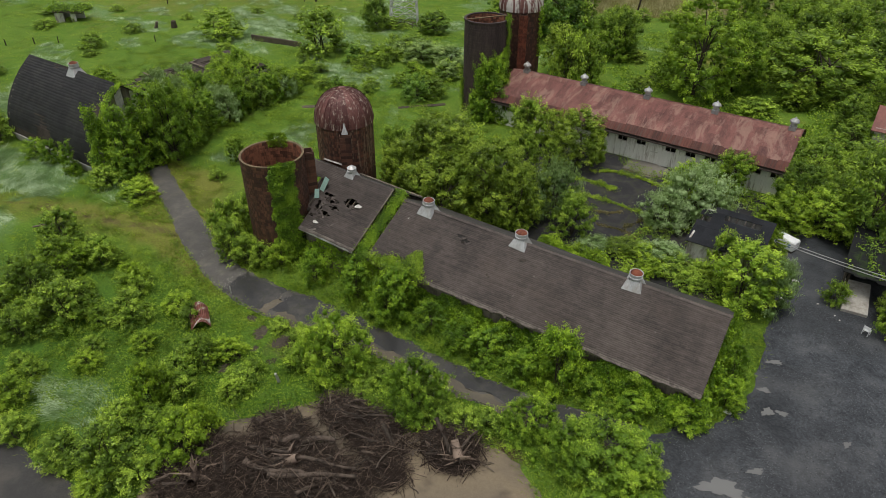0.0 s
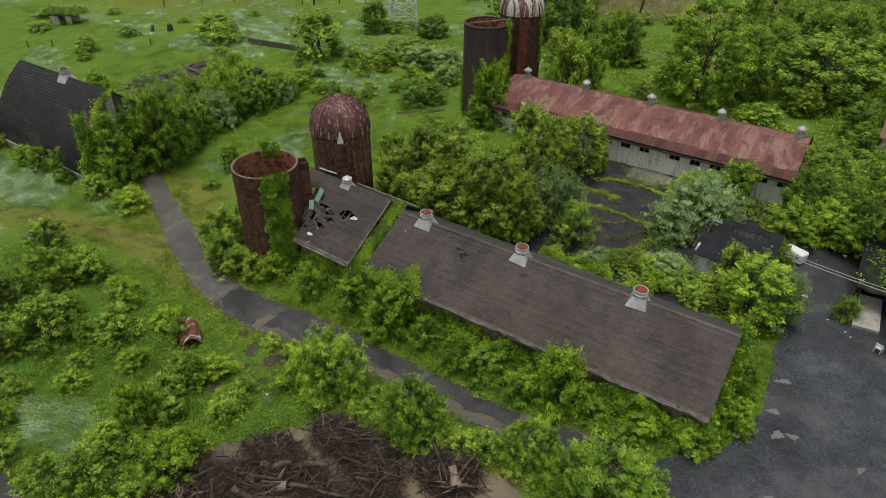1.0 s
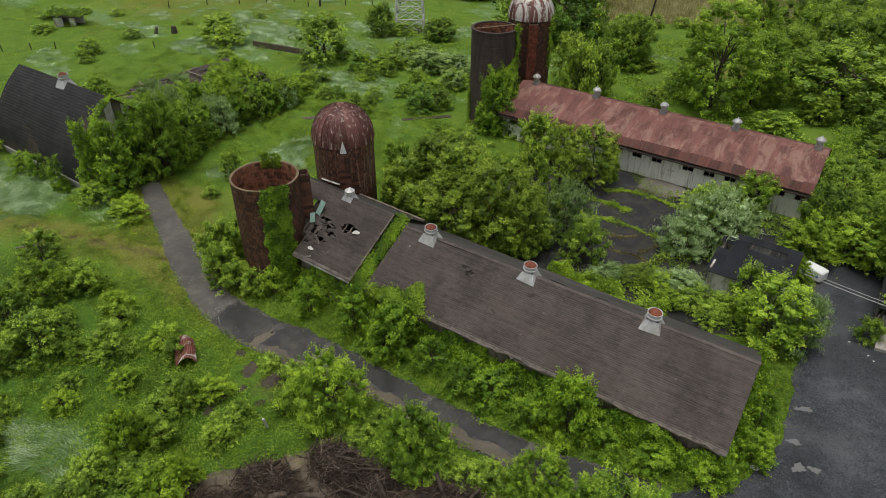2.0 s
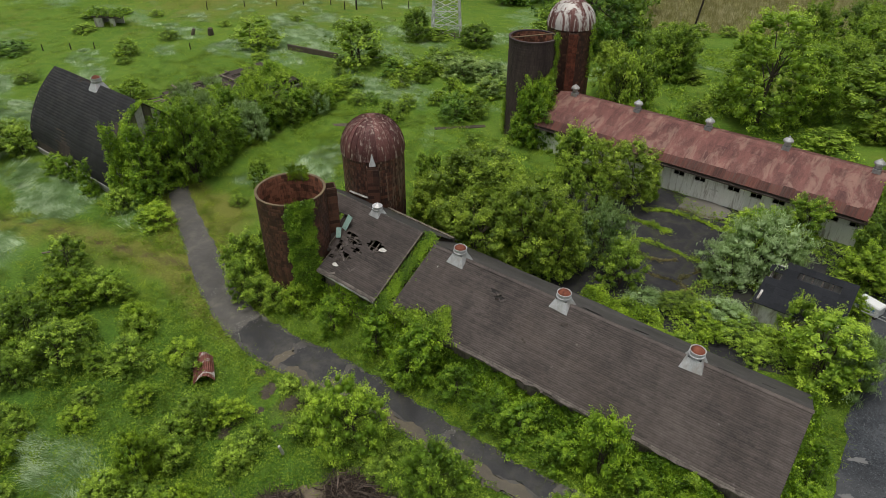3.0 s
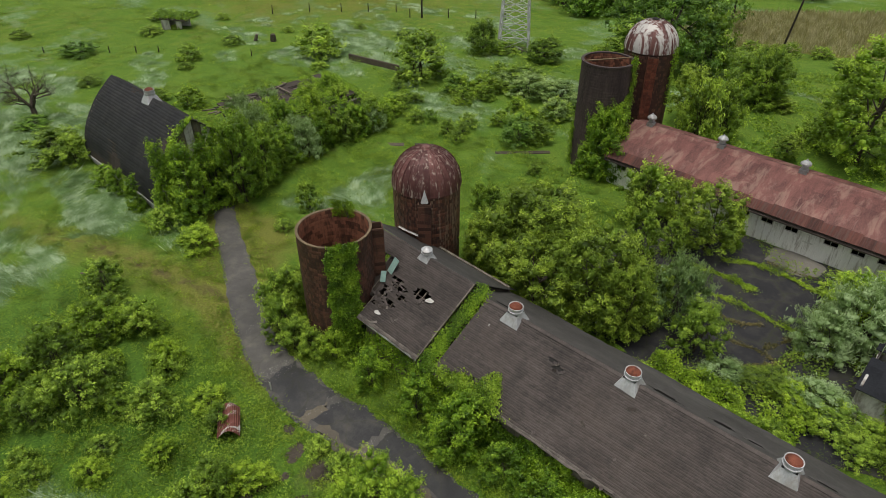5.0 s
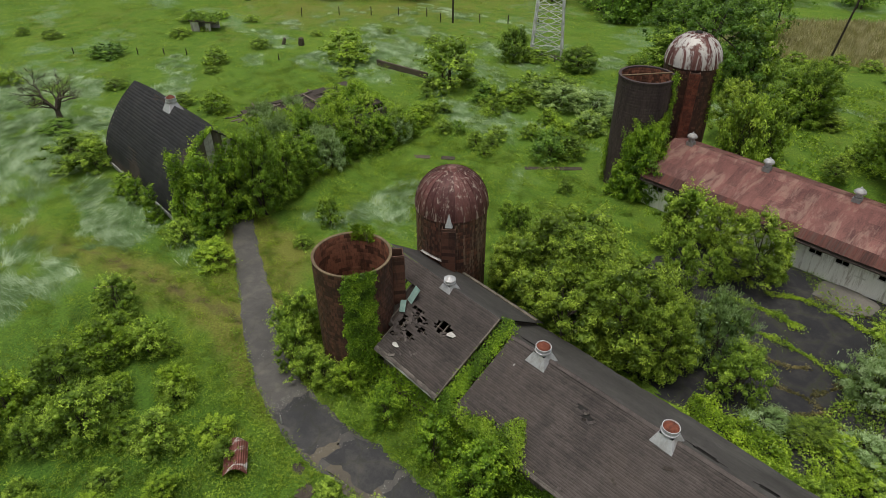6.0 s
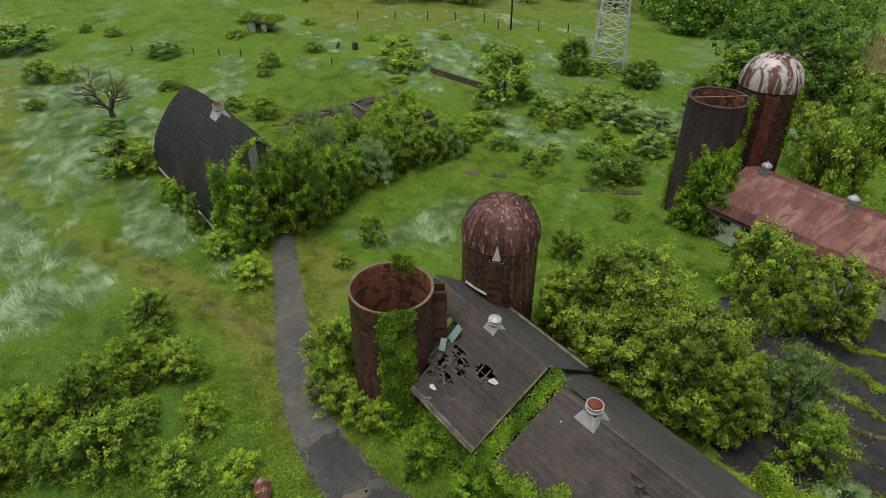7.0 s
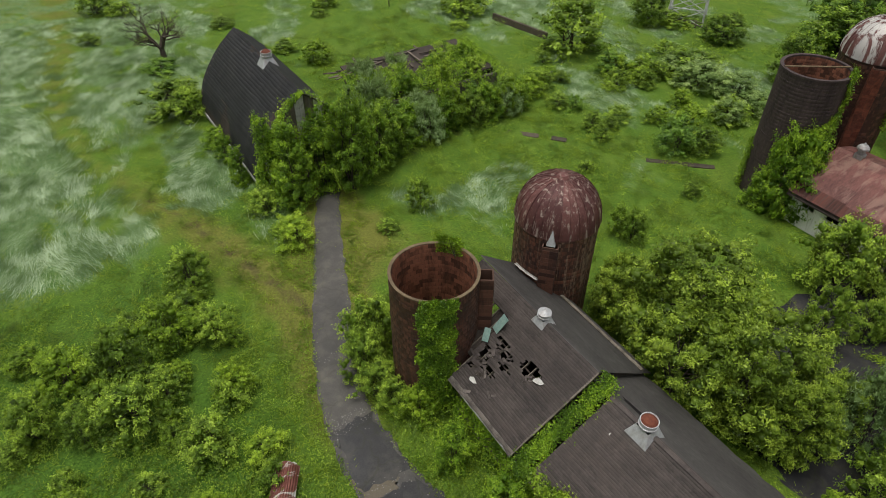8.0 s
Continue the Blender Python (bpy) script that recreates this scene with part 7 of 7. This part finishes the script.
def dead_tree():
    rng = np.random.default_rng(12)
    tubes = []

    def grow(p, d, ln, r, depth):
        k = np.linspace(0, 1, 5)[:, None]
        end = p + d * ln
        line = p + (end - p) * k + np.sin(k * 3.14) * rng.normal(0, 0.10, 3) * ln
        tubes.append((line, r * (1 - 0.45 * k[:, 0])))
        if depth == 0:
            return
        for _ in range(3 if depth > 1 else 4):
            nd = unit(d + rng.normal(0, 0.62, 3) + np.array([0, 0, 0.02]))
            nd[2] = max(nd[2], 0.22)
            grow(line[rng.integers(2, 5)], unit(nd), ln * rng.uniform(0.6, 0.82), r * 0.5, depth - 1)

    for a in (0.3, 2.1, 4.0, 5.2):
        grow(np.array([0, 0, 0.9]), unit(np.array([math.cos(a), math.sin(a), 1.4])), 1.9, 0.2, 5)
    tubes.append((np.array([(0, 0, -0.4), (0.05, 0, 0.5), (0, 0, 1.1)]), np.array([0.42, 0.33, 0.28])))
    ob = part("dead_tree", tubes_mesh("dead_tree", tubes, 3), BARK)
    ob.matrix_world = pose(-102.2, 28.8, gz(-102.2, 28.8)) @ Matrix.Scale(1.25, 4)
    tagged(ob, "bare dead tree with spreading dark branches", "tree")


dead_tree()


def fallen_branch():
    t = [(np.array([(-0.9, -0.3, 0.15), (0, 0, 0.3), (0.9, 0.5, 0.35)]), np.array([0.07, 0.09, 0.04])), (np.array([(0, 0, 0.3), (0.1, -0.4, 0.8)]), np.array([0.06, 0.03])), (np.array([(-0.2, 0, 0.3), (-0.3, 0.3, 0.05)]), np.array([0.06, 0.05]))]
    ob = part("fallen_branch", tubes_mesh("fallen_branch", t, 6), DEAD_BARK)
    ob.matrix_world = pose(-61.6, 20.0, 0.05, 0, 0, 20)
    tagged(ob, "bare grey fallen branch lying in grass", "branch")


fallen_branch()


def field_shed():
    s = thing("ruined_shed", (-131.6, 63.0, gz(-131.6, 63)), "ruined white shed overgrown in the meadow", "shed", turn=45)
    part("front_wall", boxed((-2.2, -1.4, -0.2), (-0.7, -1.2, 1.7)), PAINT, s)
    part("front_wall", boxed((0.5, -1.4, -0.2), (1.4, -1.2, 1.7)), PAINT, s)
    part("side_wall", boxed((-2.2, -1.2, -0.2), (-2.0, 1.4, 1.7)), PAINT, s)
    part("back_wall", boxed((-2.0, 1.2, -0.2), (2.2, 1.4, 1.7)), PAINT, s)
    part("roof", boxed((-2.5, -1.7, 1.7), (2.5, 1.7, 1.85), turn=Matrix.Rotation(radians(5), 4, "Y")), WOOD_DARK, s)
    u, v = irng.uniform(-3.2, 3.2, 900), irng.uniform(-1.9, 2.4, 900)
    z = 1.95 + 0.35 * np.abs(lumps(u, v, 0.7)) - 0.1 * u + 0.4 * irng.random(900)
    m = Matrix.Rotation(radians(45), 2)
    p = np.stack([u * m[0][0] + v * m[0][1] - 131.6, u * m[1][0] + v * m[1][1] + 63.0, z + gz(-131.6, 63)], 1)
    ivy("shed_vine", p, np.tile([[0.2, -0.2, 1.0]], (900, 1)), irng, "vines over the ruined white shed roof", 0.4)


field_shed()


def low_wall(x0, y0, x1, y1, h, w, label):
    ob = part("low_wall", boxed((0, -w / 2, -0.3), (math.hypot(x1 - x0, y1 - y0), w / 2, h), 0.04), surface("old_wall_concrete", (0.040, 0.032, 0.024), (0.13, 0.105, 0.08), 1.5, 10))
    ob.matrix_world = pose(x0, y0, gz((x0 + x1) / 2, (y0 + y1) / 2), 0, 0, math.degrees(math.atan2(y1 - y0, x1 - x0)))
    tagged(ob, label, "wall", "low walls in the meadow")


low_wall(-91.5, 72.0, -81.5, 73.6, 0.9, 0.3, "low grey retaining wall in the meadow")
low_wall(-52.6, 62.0, -48.2, 66.6, 0.05, 0.7, "low concrete strip in tall grass")
low_wall(-64.2, 54.0, -61.8, 56.2, 0.06, 0.8, "low concrete strip in tall grass")
low_wall(-60.8, 57.0, -59.6, 58.0, 0.08, 0.8, "low concrete strip in tall grass")


# ---- sheds round the gravel yard ----
def garage():
    g0 = 0.25
    g = thing("black_roof_shed", (-8.3, 50.6, g0), "derelict white shed with holed black tar roof", "shed")
    part("front_wall", boxed((-2.6, -2.5, -0.3), (2.6, -2.35, 2.2)), PAINT, g)
    part("side_wall", boxed((-2.75, -2.5, -0.3), (-2.6, 2.5, 2.5)), PAINT, g)
    part("side_wall", boxed((2.6, -2.5, -0.3), (2.75, 2.5, 2.5)), PAINT, g)
    part("back_wall", boxed((-2.6, 2.35, -0.3), (2.6, 2.5, 2.8)), PAINT, g)
    tilt = Matrix.Translation((0, 0, 2.62)) @ Matrix.Rotation(radians(7), 4, "X")
    for i in range(9):
        part("rafter", boxed((-2.7 + i * 0.67, -2.8, -0.16), (-2.62 + i * 0.67, 2.8, -0.02), turn=tilt), WOOD_DARK, g)
    tar = surface("black_tar_roof", (0.010, 0.011, 0.014), (0.026, 0.028, 0.033), 0.8, 8.0, rough=0.85, spec=0.15)
    for j in range(7):
        y0 = -2.9 + j * 0.83
        for i in range(6):
            x0 = -2.95 + i * 0.985
            if (j in (5,) and i in (2, 3, 4)) or (i == 0 and j in (4, 6)):
                continue
            part("roof_panel", boxed((x0, y0, 0.0), (x0 + 0.985, y0 + 0.83, 0.03 + random.uniform(0, 0.02)), turn=tilt), tar, g)


garage()


def open_shed():
    z = 0.55
    s = thing("mossy_shed", (3.4, 54.2, z), "collapsing shed with mossy black roof at the yard", "shed")
    for x, y in ((-2.6, -3.6), (2.6, -3.6), (-2.6, 3.6), (2.6, 3.6)):
        part("post", boxed((x - 0.08, y - 0.08, -0.4), (x + 0.08, y + 0.08, 2.3)), WOOD_DARK, s)
    part("back_wall", boxed((-2.6, 3.6, -0.3), (2.6, 3.75, 2.5)), WOOD_OLD, s)
    part("side_wall", boxed((-2.75, -1.6, -0.3), (-2.6, 3.6, 2.3)), WOOD_OLD, s)
    tilt = Matrix.Translation((0, 0, 2.4)) @ Matrix.Rotation(radians(5), 4, "X")
    mat = surface("mossy_tar_roof", (0.008, 0.009, 0.009), (0.022, 0.023, 0.024), 0.9, 8.0, rough=0.9, spec=0.1, stain=(0.04, 0.07, 0.018), amount=0.6, stain_at=(0.52, 0.6))
    for i in range(8):
        part("roof_panel", boxed((-3.1 + i * 0.78, -4.1 + random.uniform(-0.3, 0.2), 0), (-3.1 + (i + 1) * 0.78 - 0.02, 4.1, 0.04 + random.uniform(0, 0.03)), turn=tilt), mat, s)
    d = thing("loading_ramp", (1.7, 50.2, 0.15), "pale stained concrete loading ramp", "ramp", turn=6)
    bm = bmesh.new()
    v = [bm.verts.new(p) for p in ((-0.8, -1.6, -0.3), (1.0, -1.6, -0.3), (1.0, 1.6, -0.3), (-0.8, 1.6, -0.3), (-0.8, -1.6, 0.2), (1.0, -1.6, 0.2), (1.0, 1.6, 1.0), (-0.8, 1.6, 1.0))]
    for f in ((3, 2, 1, 0), (4, 5, 6, 7), (0, 1, 5, 4), (1, 2, 6, 5), (2, 3, 7, 6), (3, 0, 4, 7)):
        bm.faces.new([v[i] for i in f])
    part("slab", bm, surface("pale_concrete", (0.28, 0.26, 0.23), (0.50, 0.48, 0.44), 0.9, 10.0, stain=(0.13, 0.11, 0.09), amount=0.6), d)


open_shed()


def white_box():
    b = thing("storage_tank", (-4.2, 55.0, gz(-4.2, 55.0)), "white plastic box tank with blue markings", "tank", turn=-22)
    b.scale = (1.25, 1.25, 1.25)
    part("body", boxed((-0.72, -0.42, 0.1), (0.72, 0.42, 0.85), 0.08), WHITE_PLASTIC, b)
    for i, w in enumerate((0.34, 0.26, 0.3)):
        x = -0.6 + i * 0.4
        part("marking", boxed((x, -0.428, 0.38), (x + w, -0.422, 0.62)), BLUE_PAINT, b, "blue marking")
    for x in (-0.6, 0.6):
        part("foot", boxed((x - 0.1, -0.40, -0.1), (x + 0.1, 0.40, 0.12)), WOOD_DARK, b)


white_box()
flat_sheet("concrete_pad", [(-21.6, 61.0), (-18.8, 60.6), (-17.4, 61.6), (-17.6, 63.6), (-21.4, 63.7)], stone_ground("pad_concrete", (0.13, 0.12, 0.10), (0.27, 0.25, 0.22), 0.8, 0.3, (0.09, 0.08, 0.06), 0.5, 10, 0.2), 0.075, "worn grey concrete pad before the barn door", "pavement", ragged=0.15)


def plastic_chair():
    c = thing("chair", (3.0, 46.6, gz(3.0, 46.6) + 0.055), "white plastic garden chair on the gravel", "chair", turn=160)
    part("seat", boxed((-0.23, -0.22, 0.42), (0.23, 0.22, 0.45), 0.012), WHITE_PLASTIC, c)
    for x in (-0.21, 0.21):
        part("back_post", boxed((x - 0.025, 0.20, 0.42), (x + 0.025, 0.24, 0.88), 0.01), WHITE_PLASTIC, c)
        for y in (-0.2, 0.2):
            part("leg", boxed((x - 0.022, y - 0.022, 0), (x + 0.022, y + 0.022, 0.42), 0.008), WHITE_PLASTIC, c)
    for z in (0.60, 0.74):
        part("back_slat", boxed((-0.2, 0.205, z), (0.2, 0.235, z + 0.11), 0.01), WHITE_PLASTIC, c)


plastic_chair()


def cables():
    for k, (dz, name) in enumerate(((0, "cable"), (0.25, "cable"))):
        t = np.linspace(0, 1, 24)[:, None]
        p = np.array([-4.8, 49.2, 4.0 + dz]) * (1 - t) + np.array([13.0, 43.5, 7.2 + dz]) * t
        p[:, 2] -= 0.5 * np.sin(t[:, 0] * math.pi)
        ob = part(name, tubes_mesh(name, [(p, np.full(24, 0.022 + 0.012 * (1 - k)))], 5), CABLE)
        tagged(ob, "pale overhead cable sagging across the yard", "cable", "overhead cables")


cables()


def red_shed():
    s = thing("red_roof_shed", (4.2, 84.4, gz(4.2, 84.4)), "small white building with rusty red metal roof", "shed")
    part("wall", boxed((-4.6, -3.4, -0.4), (4.6, -3.2, 2.8)), PAINT, s)
    part("wall", boxed((-4.6, 3.2, -0.4), (4.6, 3.4, 2.8)), PAINT, s)
    for x in (-4.6, 4.4):
        part("gable_wall", gable_wall(x, 0.2, -3.2, 3.2, 0, 2.8, 4.2, -0.4), PAINT, s)
    prof = [(-3.8, 2.55), (-2.6, 3.2), (-1.2, 3.85), (0, 4.25)]
    part("roof", arch(prof + [(-y, z) for y, z in prof[-2::-1]], -5.0, 5.0, 0.08), RED_METAL, s)


red_shed()


# ---- puddles and litter ----
# pale base colour: the sky's reflection is painted into the water
WATER = Nodes("puddle_painted_sky").done((0.17, 0.17, 0.168), 0.08, 0, 0.8)


def puddle(x, y, rx, ry, turn):
    bm = bmesh.new()
    vs = []
    for i in range(64):
        a = i * math.pi / 32
        k = 1 + 0.22 * math.sin(3 * a + x) + 0.14 * math.sin(7 * a + y) + 0.08 * math.sin(15 * a + 2 * x)
        vs.append(bm.verts.new((0.8 * rx * k * math.cos(a), 0.8 * ry * k * math.sin(a), 0)))
    mid = bm.verts.new((0, 0, 0.004))
    for i in range(64):
        bm.faces.new((mid, vs[i], vs[(i + 1) % 64]))
    ob = part("puddle", bm, WATER)
    ob.matrix_world = pose(x, y, gz(x, y) + 0.10, 0, 0, turn)
    tagged(ob, "shallow rain puddle on dark gravel", "puddle", "puddles on the gravel", "structure")


for a in ((-2.0, 36.4, 0.5, 0.28, 20), (-1.4, 34.5, 0.55, 0.35, 60), (-0.6, 34.9, 0.45, 0.25, 10), (-2.0, 39.6, 0.7, 0.25, 30), (-2.4, 27.0, 1.5, 0.7, 25), (-0.2, 27.2, 0.9, 0.45, 15), (-1.0, 29.3, 0.6, 0.25, 40), (3.2, 34.5, 0.4, 0.2, 70)):
    puddle(*a)


def litter(x, y, z, size, turn, material, label, category="litter", rx=0):
    bm = bmesh.new()
    vs = [bm.verts.new((size * math.cos(a) * random.uniform(0.6, 1.2), size * 0.6 * math.sin(a) * random.uniform(0.6, 1.2), random.uniform(0, 0.04))) for a in np.linspace(0, 2 * math.pi, 8)[:-1]]
    f = bm.faces.new(vs)
    up = bmesh.ops.extrude_face_region(bm, geom=[f])
    bmesh.ops.translate(bm, verts=[v for v in up["geom"] if isinstance(v, bmesh.types.BMVert)], vec=(0, 0, 0.03))
    bmesh.ops.recalc_face_normals(bm, faces=bm.faces)
    ob = part("scrap", bm, material)
    ob.matrix_world = pose(x, y, z, rx, 0, turn)
    tagged(ob, label, category, "scattered scraps")


for x, y, s in ((-3.5, 33.0, 0.32), (-4.4, 31.2, 0.14), (-3.0, 47.6, 0.25), (-3.4, 46.9, 0.18), (-2.6, 50.5, 0.5), (0.8, 47.6, 0.1), (1.2, 47.2, 0.1), (-0.5, 48.4, 0.12)):
    litter(x, y, gz(x, y) + 0.07, s, random.uniform(0, 180), PALE_BOARD, "white scrap lying on the gravel")
litter(-34.1, 32.9, 5.24, 0.34, 30, PALE_BOARD, "white scrap lying on the holed roof", rx=30)
litter(-29.6, 33.9, 5.22, 0.14, 70, PALE_BOARD, "small white scrap on the shingles", rx=26)
litter(-36.9, 30.6, 3.98, 0.28, 10, PALE_BOARD, "pale broken board on the roof edge", rx=32)
green = part("green_panel", boxed((-0.26, -0.6, 0), (0.26, 0.6, 0.04), 0.01), GREEN_SHEET)
green.matrix_world = pose(-38.15, 33.35, 5.9, 60, 10, -8)
tagged(green, "loose pale green panel on the roof by the chute", "panel", "loose green panels")
green = part("green_panel", boxed((-0.22, -0.4, 0), (0.22, 0.4, 0.04), 0.01), GREEN_SHEET)
green.matrix_world = pose(-38.3, 32.5, 5.35, 48, -14, 20)
tagged(green, "bent pale green panel leaning on the chute", "panel", "loose green panels")


# ---- more growth ----
def fill(kinds, n, x0, x1, y0, y1, w, h, label, category, group, seed, keep=None):
    rng = np.random.default_rng(seed)
    done = 0
    for _ in range(n * 8):
        x, y = rng.uniform(x0, x1), rng.uniform(y0, y1)
        if not bool(free(np.array([x]), np.array([y]), 0.7)[0]) or (keep and not keep(x, y)):
            continue
        s = rng.uniform(0.7, 1.3)
        kinds[done % len(kinds)].put(x, y, w * s, h * s * rng.uniform(0.8, 1.2), label, category, group)
        done += 1
        if done == n:
            break


fill([BUSH_LOW, SHRUB_LIME, BUSH_LOW], 46, -58, -30, 6, 22, 2.2, 1.4, "low yellow-green shrub in the thicket", "shrub", "thicket shrubs", 41, lambda x, y: y < 22 - (x + 58) * 0.08 and float(lodged(np.float64(x), np.float64(y))) < 0.35)
fill([BUSH_LOW], 14, -34, -12, 20.5, 25, 1.9, 1.1, "low leafy shrub on the drive's verge", "shrub", "verge shrubs", 42)
fill([SHRUB_FAR], 16, -80, -46, 60, 84, 2.6, 1.6, "small green shrub in the open meadow", "shrub", "meadow shrubs", 43)
fill([SHRUB_FAR], 22, -160, -90, 18, 92, 3.0, 1.2, "small dark shrub in the far meadow", "shrub", "far meadow shrubs", 44)
fill([SHRUB, BUSH_LOW], 4, -31, -9, 41, 47, 2.2, 1.3, "wild shrub growing behind the long barn", "shrub", "courtyard shrubs", 45)
fill([SHRUB_FAR, TREE], 9, -30, 4, 84, 122, 3.6, 3.2, "green tree in the wood beyond the barn", "tree", "trees beyond the barn", 46, lambda x, y: x > -33)
for x, y, w, h in ((-33.4, 60.2, 3.2, 4.0), (-30.0, 61.4, 3.2, 4.4)):
    TREE_LIGHT.put(x, y, w, h, "leafy green tree before the red roof barn", "tree", "trees before the red roof barn")


YARD_EDGE = [(-4.8, 58.4, 4.6, 3.6), (-2.0, 59.4, 5.2, 4.1), (-6.8, 55.6, 2.2, 1.4), (-4.4, 51.0, 2.6, 1.3), (-1.5, 63.7, 4.9, 4.2), (0.4, 60.4, 4.1, 3.4), (1.4, 59.6, 7.6, 8.6), (4.7, 47.2, 3.0, 4.6), (0.5, 49.4, 2.2, 1.9), (-4.9, 66.9, 4.6, 3.4), (6.6, 56.5, 5.0, 6.0)]
plant(YARD_EDGE, [SHRUB_LIME, FRESH_TREE, BUSH_LOW, BUSH_LOW, WOOD_TREE, SHRUB, WOOD_TREE, SHRUB, BUSH_LOW, SHRUB, TREE], "overgrown green shrub at the gravel yard's edge", "shrub", "yard edge shrubs")
BARN_SCRUB = [(-29.6, 54.0, 3.2, 5.0), (-24.8, 60.6, 2.8, 3.8), (-11.7, 61.8, 3.4, 3.0), (-9.4, 46.4, 2.4, 1.8), (-12.8, 45.0, 2.2, 1.5), (-28.0, 56.8, 2.6, 3.2)]
plant(BARN_SCRUB, [SHRUB, SHRUB_LIME, SHRUB], "young green scrub before the red roof barn", "shrub", "courtyard shrubs")
u, v = irng.uniform(0.4, 6.4, 1300), irng.uniform(50.3, 58.2, 1300)
keep = lumps(u, v, 1.1, 3) > 0.12
u, v = u[keep], v[keep]
ivy("roof_vine", np.stack([u, v, 3.02 + (v - 54.2) * 0.087 + 0.05 + 0.25 * irng.random(len(u))], 1), np.tile([[0.0, -0.1, 1.0]], (len(u), 1)), irng, "vines creeping over the mossy shed roof", 0.2)


# ---- far woods ----
def far_woods():
    rng = np.random.default_rng(77)
    edge = spline(np.array([(-230, 40), (-175, 66), (-148, 84), (-124, 103), (-112, 128), (-92, 138), (-84, 124), (-72, 142), (-62, 168), (-30, 178), (6, 150), (14, 112), (40, 90)], float), 14)
    ways = unit(np.gradient(edge, axis=0))
    side = np.column_stack([-ways[:, 1], ways[:, 0]])
    crowns_p, crowns_n, tubes = [], [], []
    for i in range(170):
        k = rng.integers(0, len(edge))
        p = edge[k] + side[k] * (abs(rng.normal(0, 12)) + 2) + rng.normal(0, 2.0, 2)
        w, h = rng.uniform(6, 11), rng.uniform(6, 12)
        pts, out, _, _ = crown_points(rng, w, h, 0.5, 60, 380, 1.5)
        z = gz(p[0], p[1])
        crowns_p.append(pts + np.array([p[0], p[1], z]))
        crowns_n.append(out)
        tubes.append((np.array([(p[0], p[1], z - 0.3), (p[0] + 0.2, p[1], z + h * 0.4), (p[0], p[1] + 0.3, z + h * 0.8)]), np.array([0.3, 0.22, 0.06])))
    pts = np.concatenate(crowns_p)
    me = leaves_mesh("far_woods", pts, np.concatenate(crowns_n), 0.75 * rng.uniform(0.6, 1.3, len(pts)), rng, 0.7)
    woods = tagged(part("far_woods", me, LEAF_DARK), "dark green woods closing the far meadow", "woods", kind="stuff")
    part("trunks", tubes_mesh("trunks", tubes, 5), BARK, woods)


far_woods()


# ---- bare dirt heaps in the weeds ----
def dirt_mound(x, y, r, h):
    n, m = 14, 5
    vs, fs = [(0, 0, h)], []
    for j in range(1, m + 1):
        for i in range(n):
            a = 2 * math.pi * i / n
            k = r * j / m * (1 + 0.16 * math.sin(2 * a + x) + 0.1 * math.sin(5 * a + y))
            vs.append((k * math.cos(a), k * math.sin(a), h * (math.cos(j / m * math.pi) * 0.5 + 0.5) + random.uniform(-0.03, 0.03) - 0.06 * (j == m)))
    bm = bmesh.new()
    v = [bm.verts.new(p) for p in vs]
    for i in range(n):
        bm.faces.new((v[0], v[1 + i], v[1 + (i + 1) % n]))
        for j in range(m - 1):
            p, q = 1 + j * n, 1 + (j + 1) * n
            bm.faces.new((v[p + i], v[q + i], v[q + (i + 1) % n], v[p + (i + 1) % n]))
    ob = part("dirt_mound", bm, DIRT)
    ob.location = (x, y, gz(x, y))
    tagged(ob, "small heap of bare brown soil among weeds", "soil heap", "soil heaps")


DIRT = surface("bare_soil", (0.03, 0.025, 0.019), (0.085, 0.07, 0.054), 1.5, 14.0, rough=0.95)
for a in ((-34.0, 18.7, 0.95, 0.14), (-33.4, 17.2, 0.75, 0.14), (-34.1, 21.2, 0.95, 0.12), (-32.2, 21.5, 0.9, 0.14), (-31.3, 21.9, 0.6, 0.16), (-31.3, 19.7, 0.6, 0.12), (-36.0, 22.1, 0.45, 0.1), (-33.2, 19.9, 0.5, 0.12)):
    dirt_mound(*a)


# ---- loose stones on the gravel ----
def gravel_stones():
    rng = np.random.default_rng(91)
    x, y = rng.uniform(-7, 12, 30000), rng.uniform(20, 50, 30000)
    k = in_poly(x, y, YARD) & (lumps(x, y, 2.4, 5) + 0.5 * lumps(x, y, 0.8, 1) > -0.35)
    x, y = x[k], y[k]
    chips("gravel_stones", x, y, rng.uniform(0.018, 0.05, len(x)), rng, surface("crushed_stone", (0.014, 0.016, 0.019), (0.13, 0.135, 0.142), 2.0, 20.0, by_piece=0.9), "loose grey crushed stone on the yard")


gravel_stones()
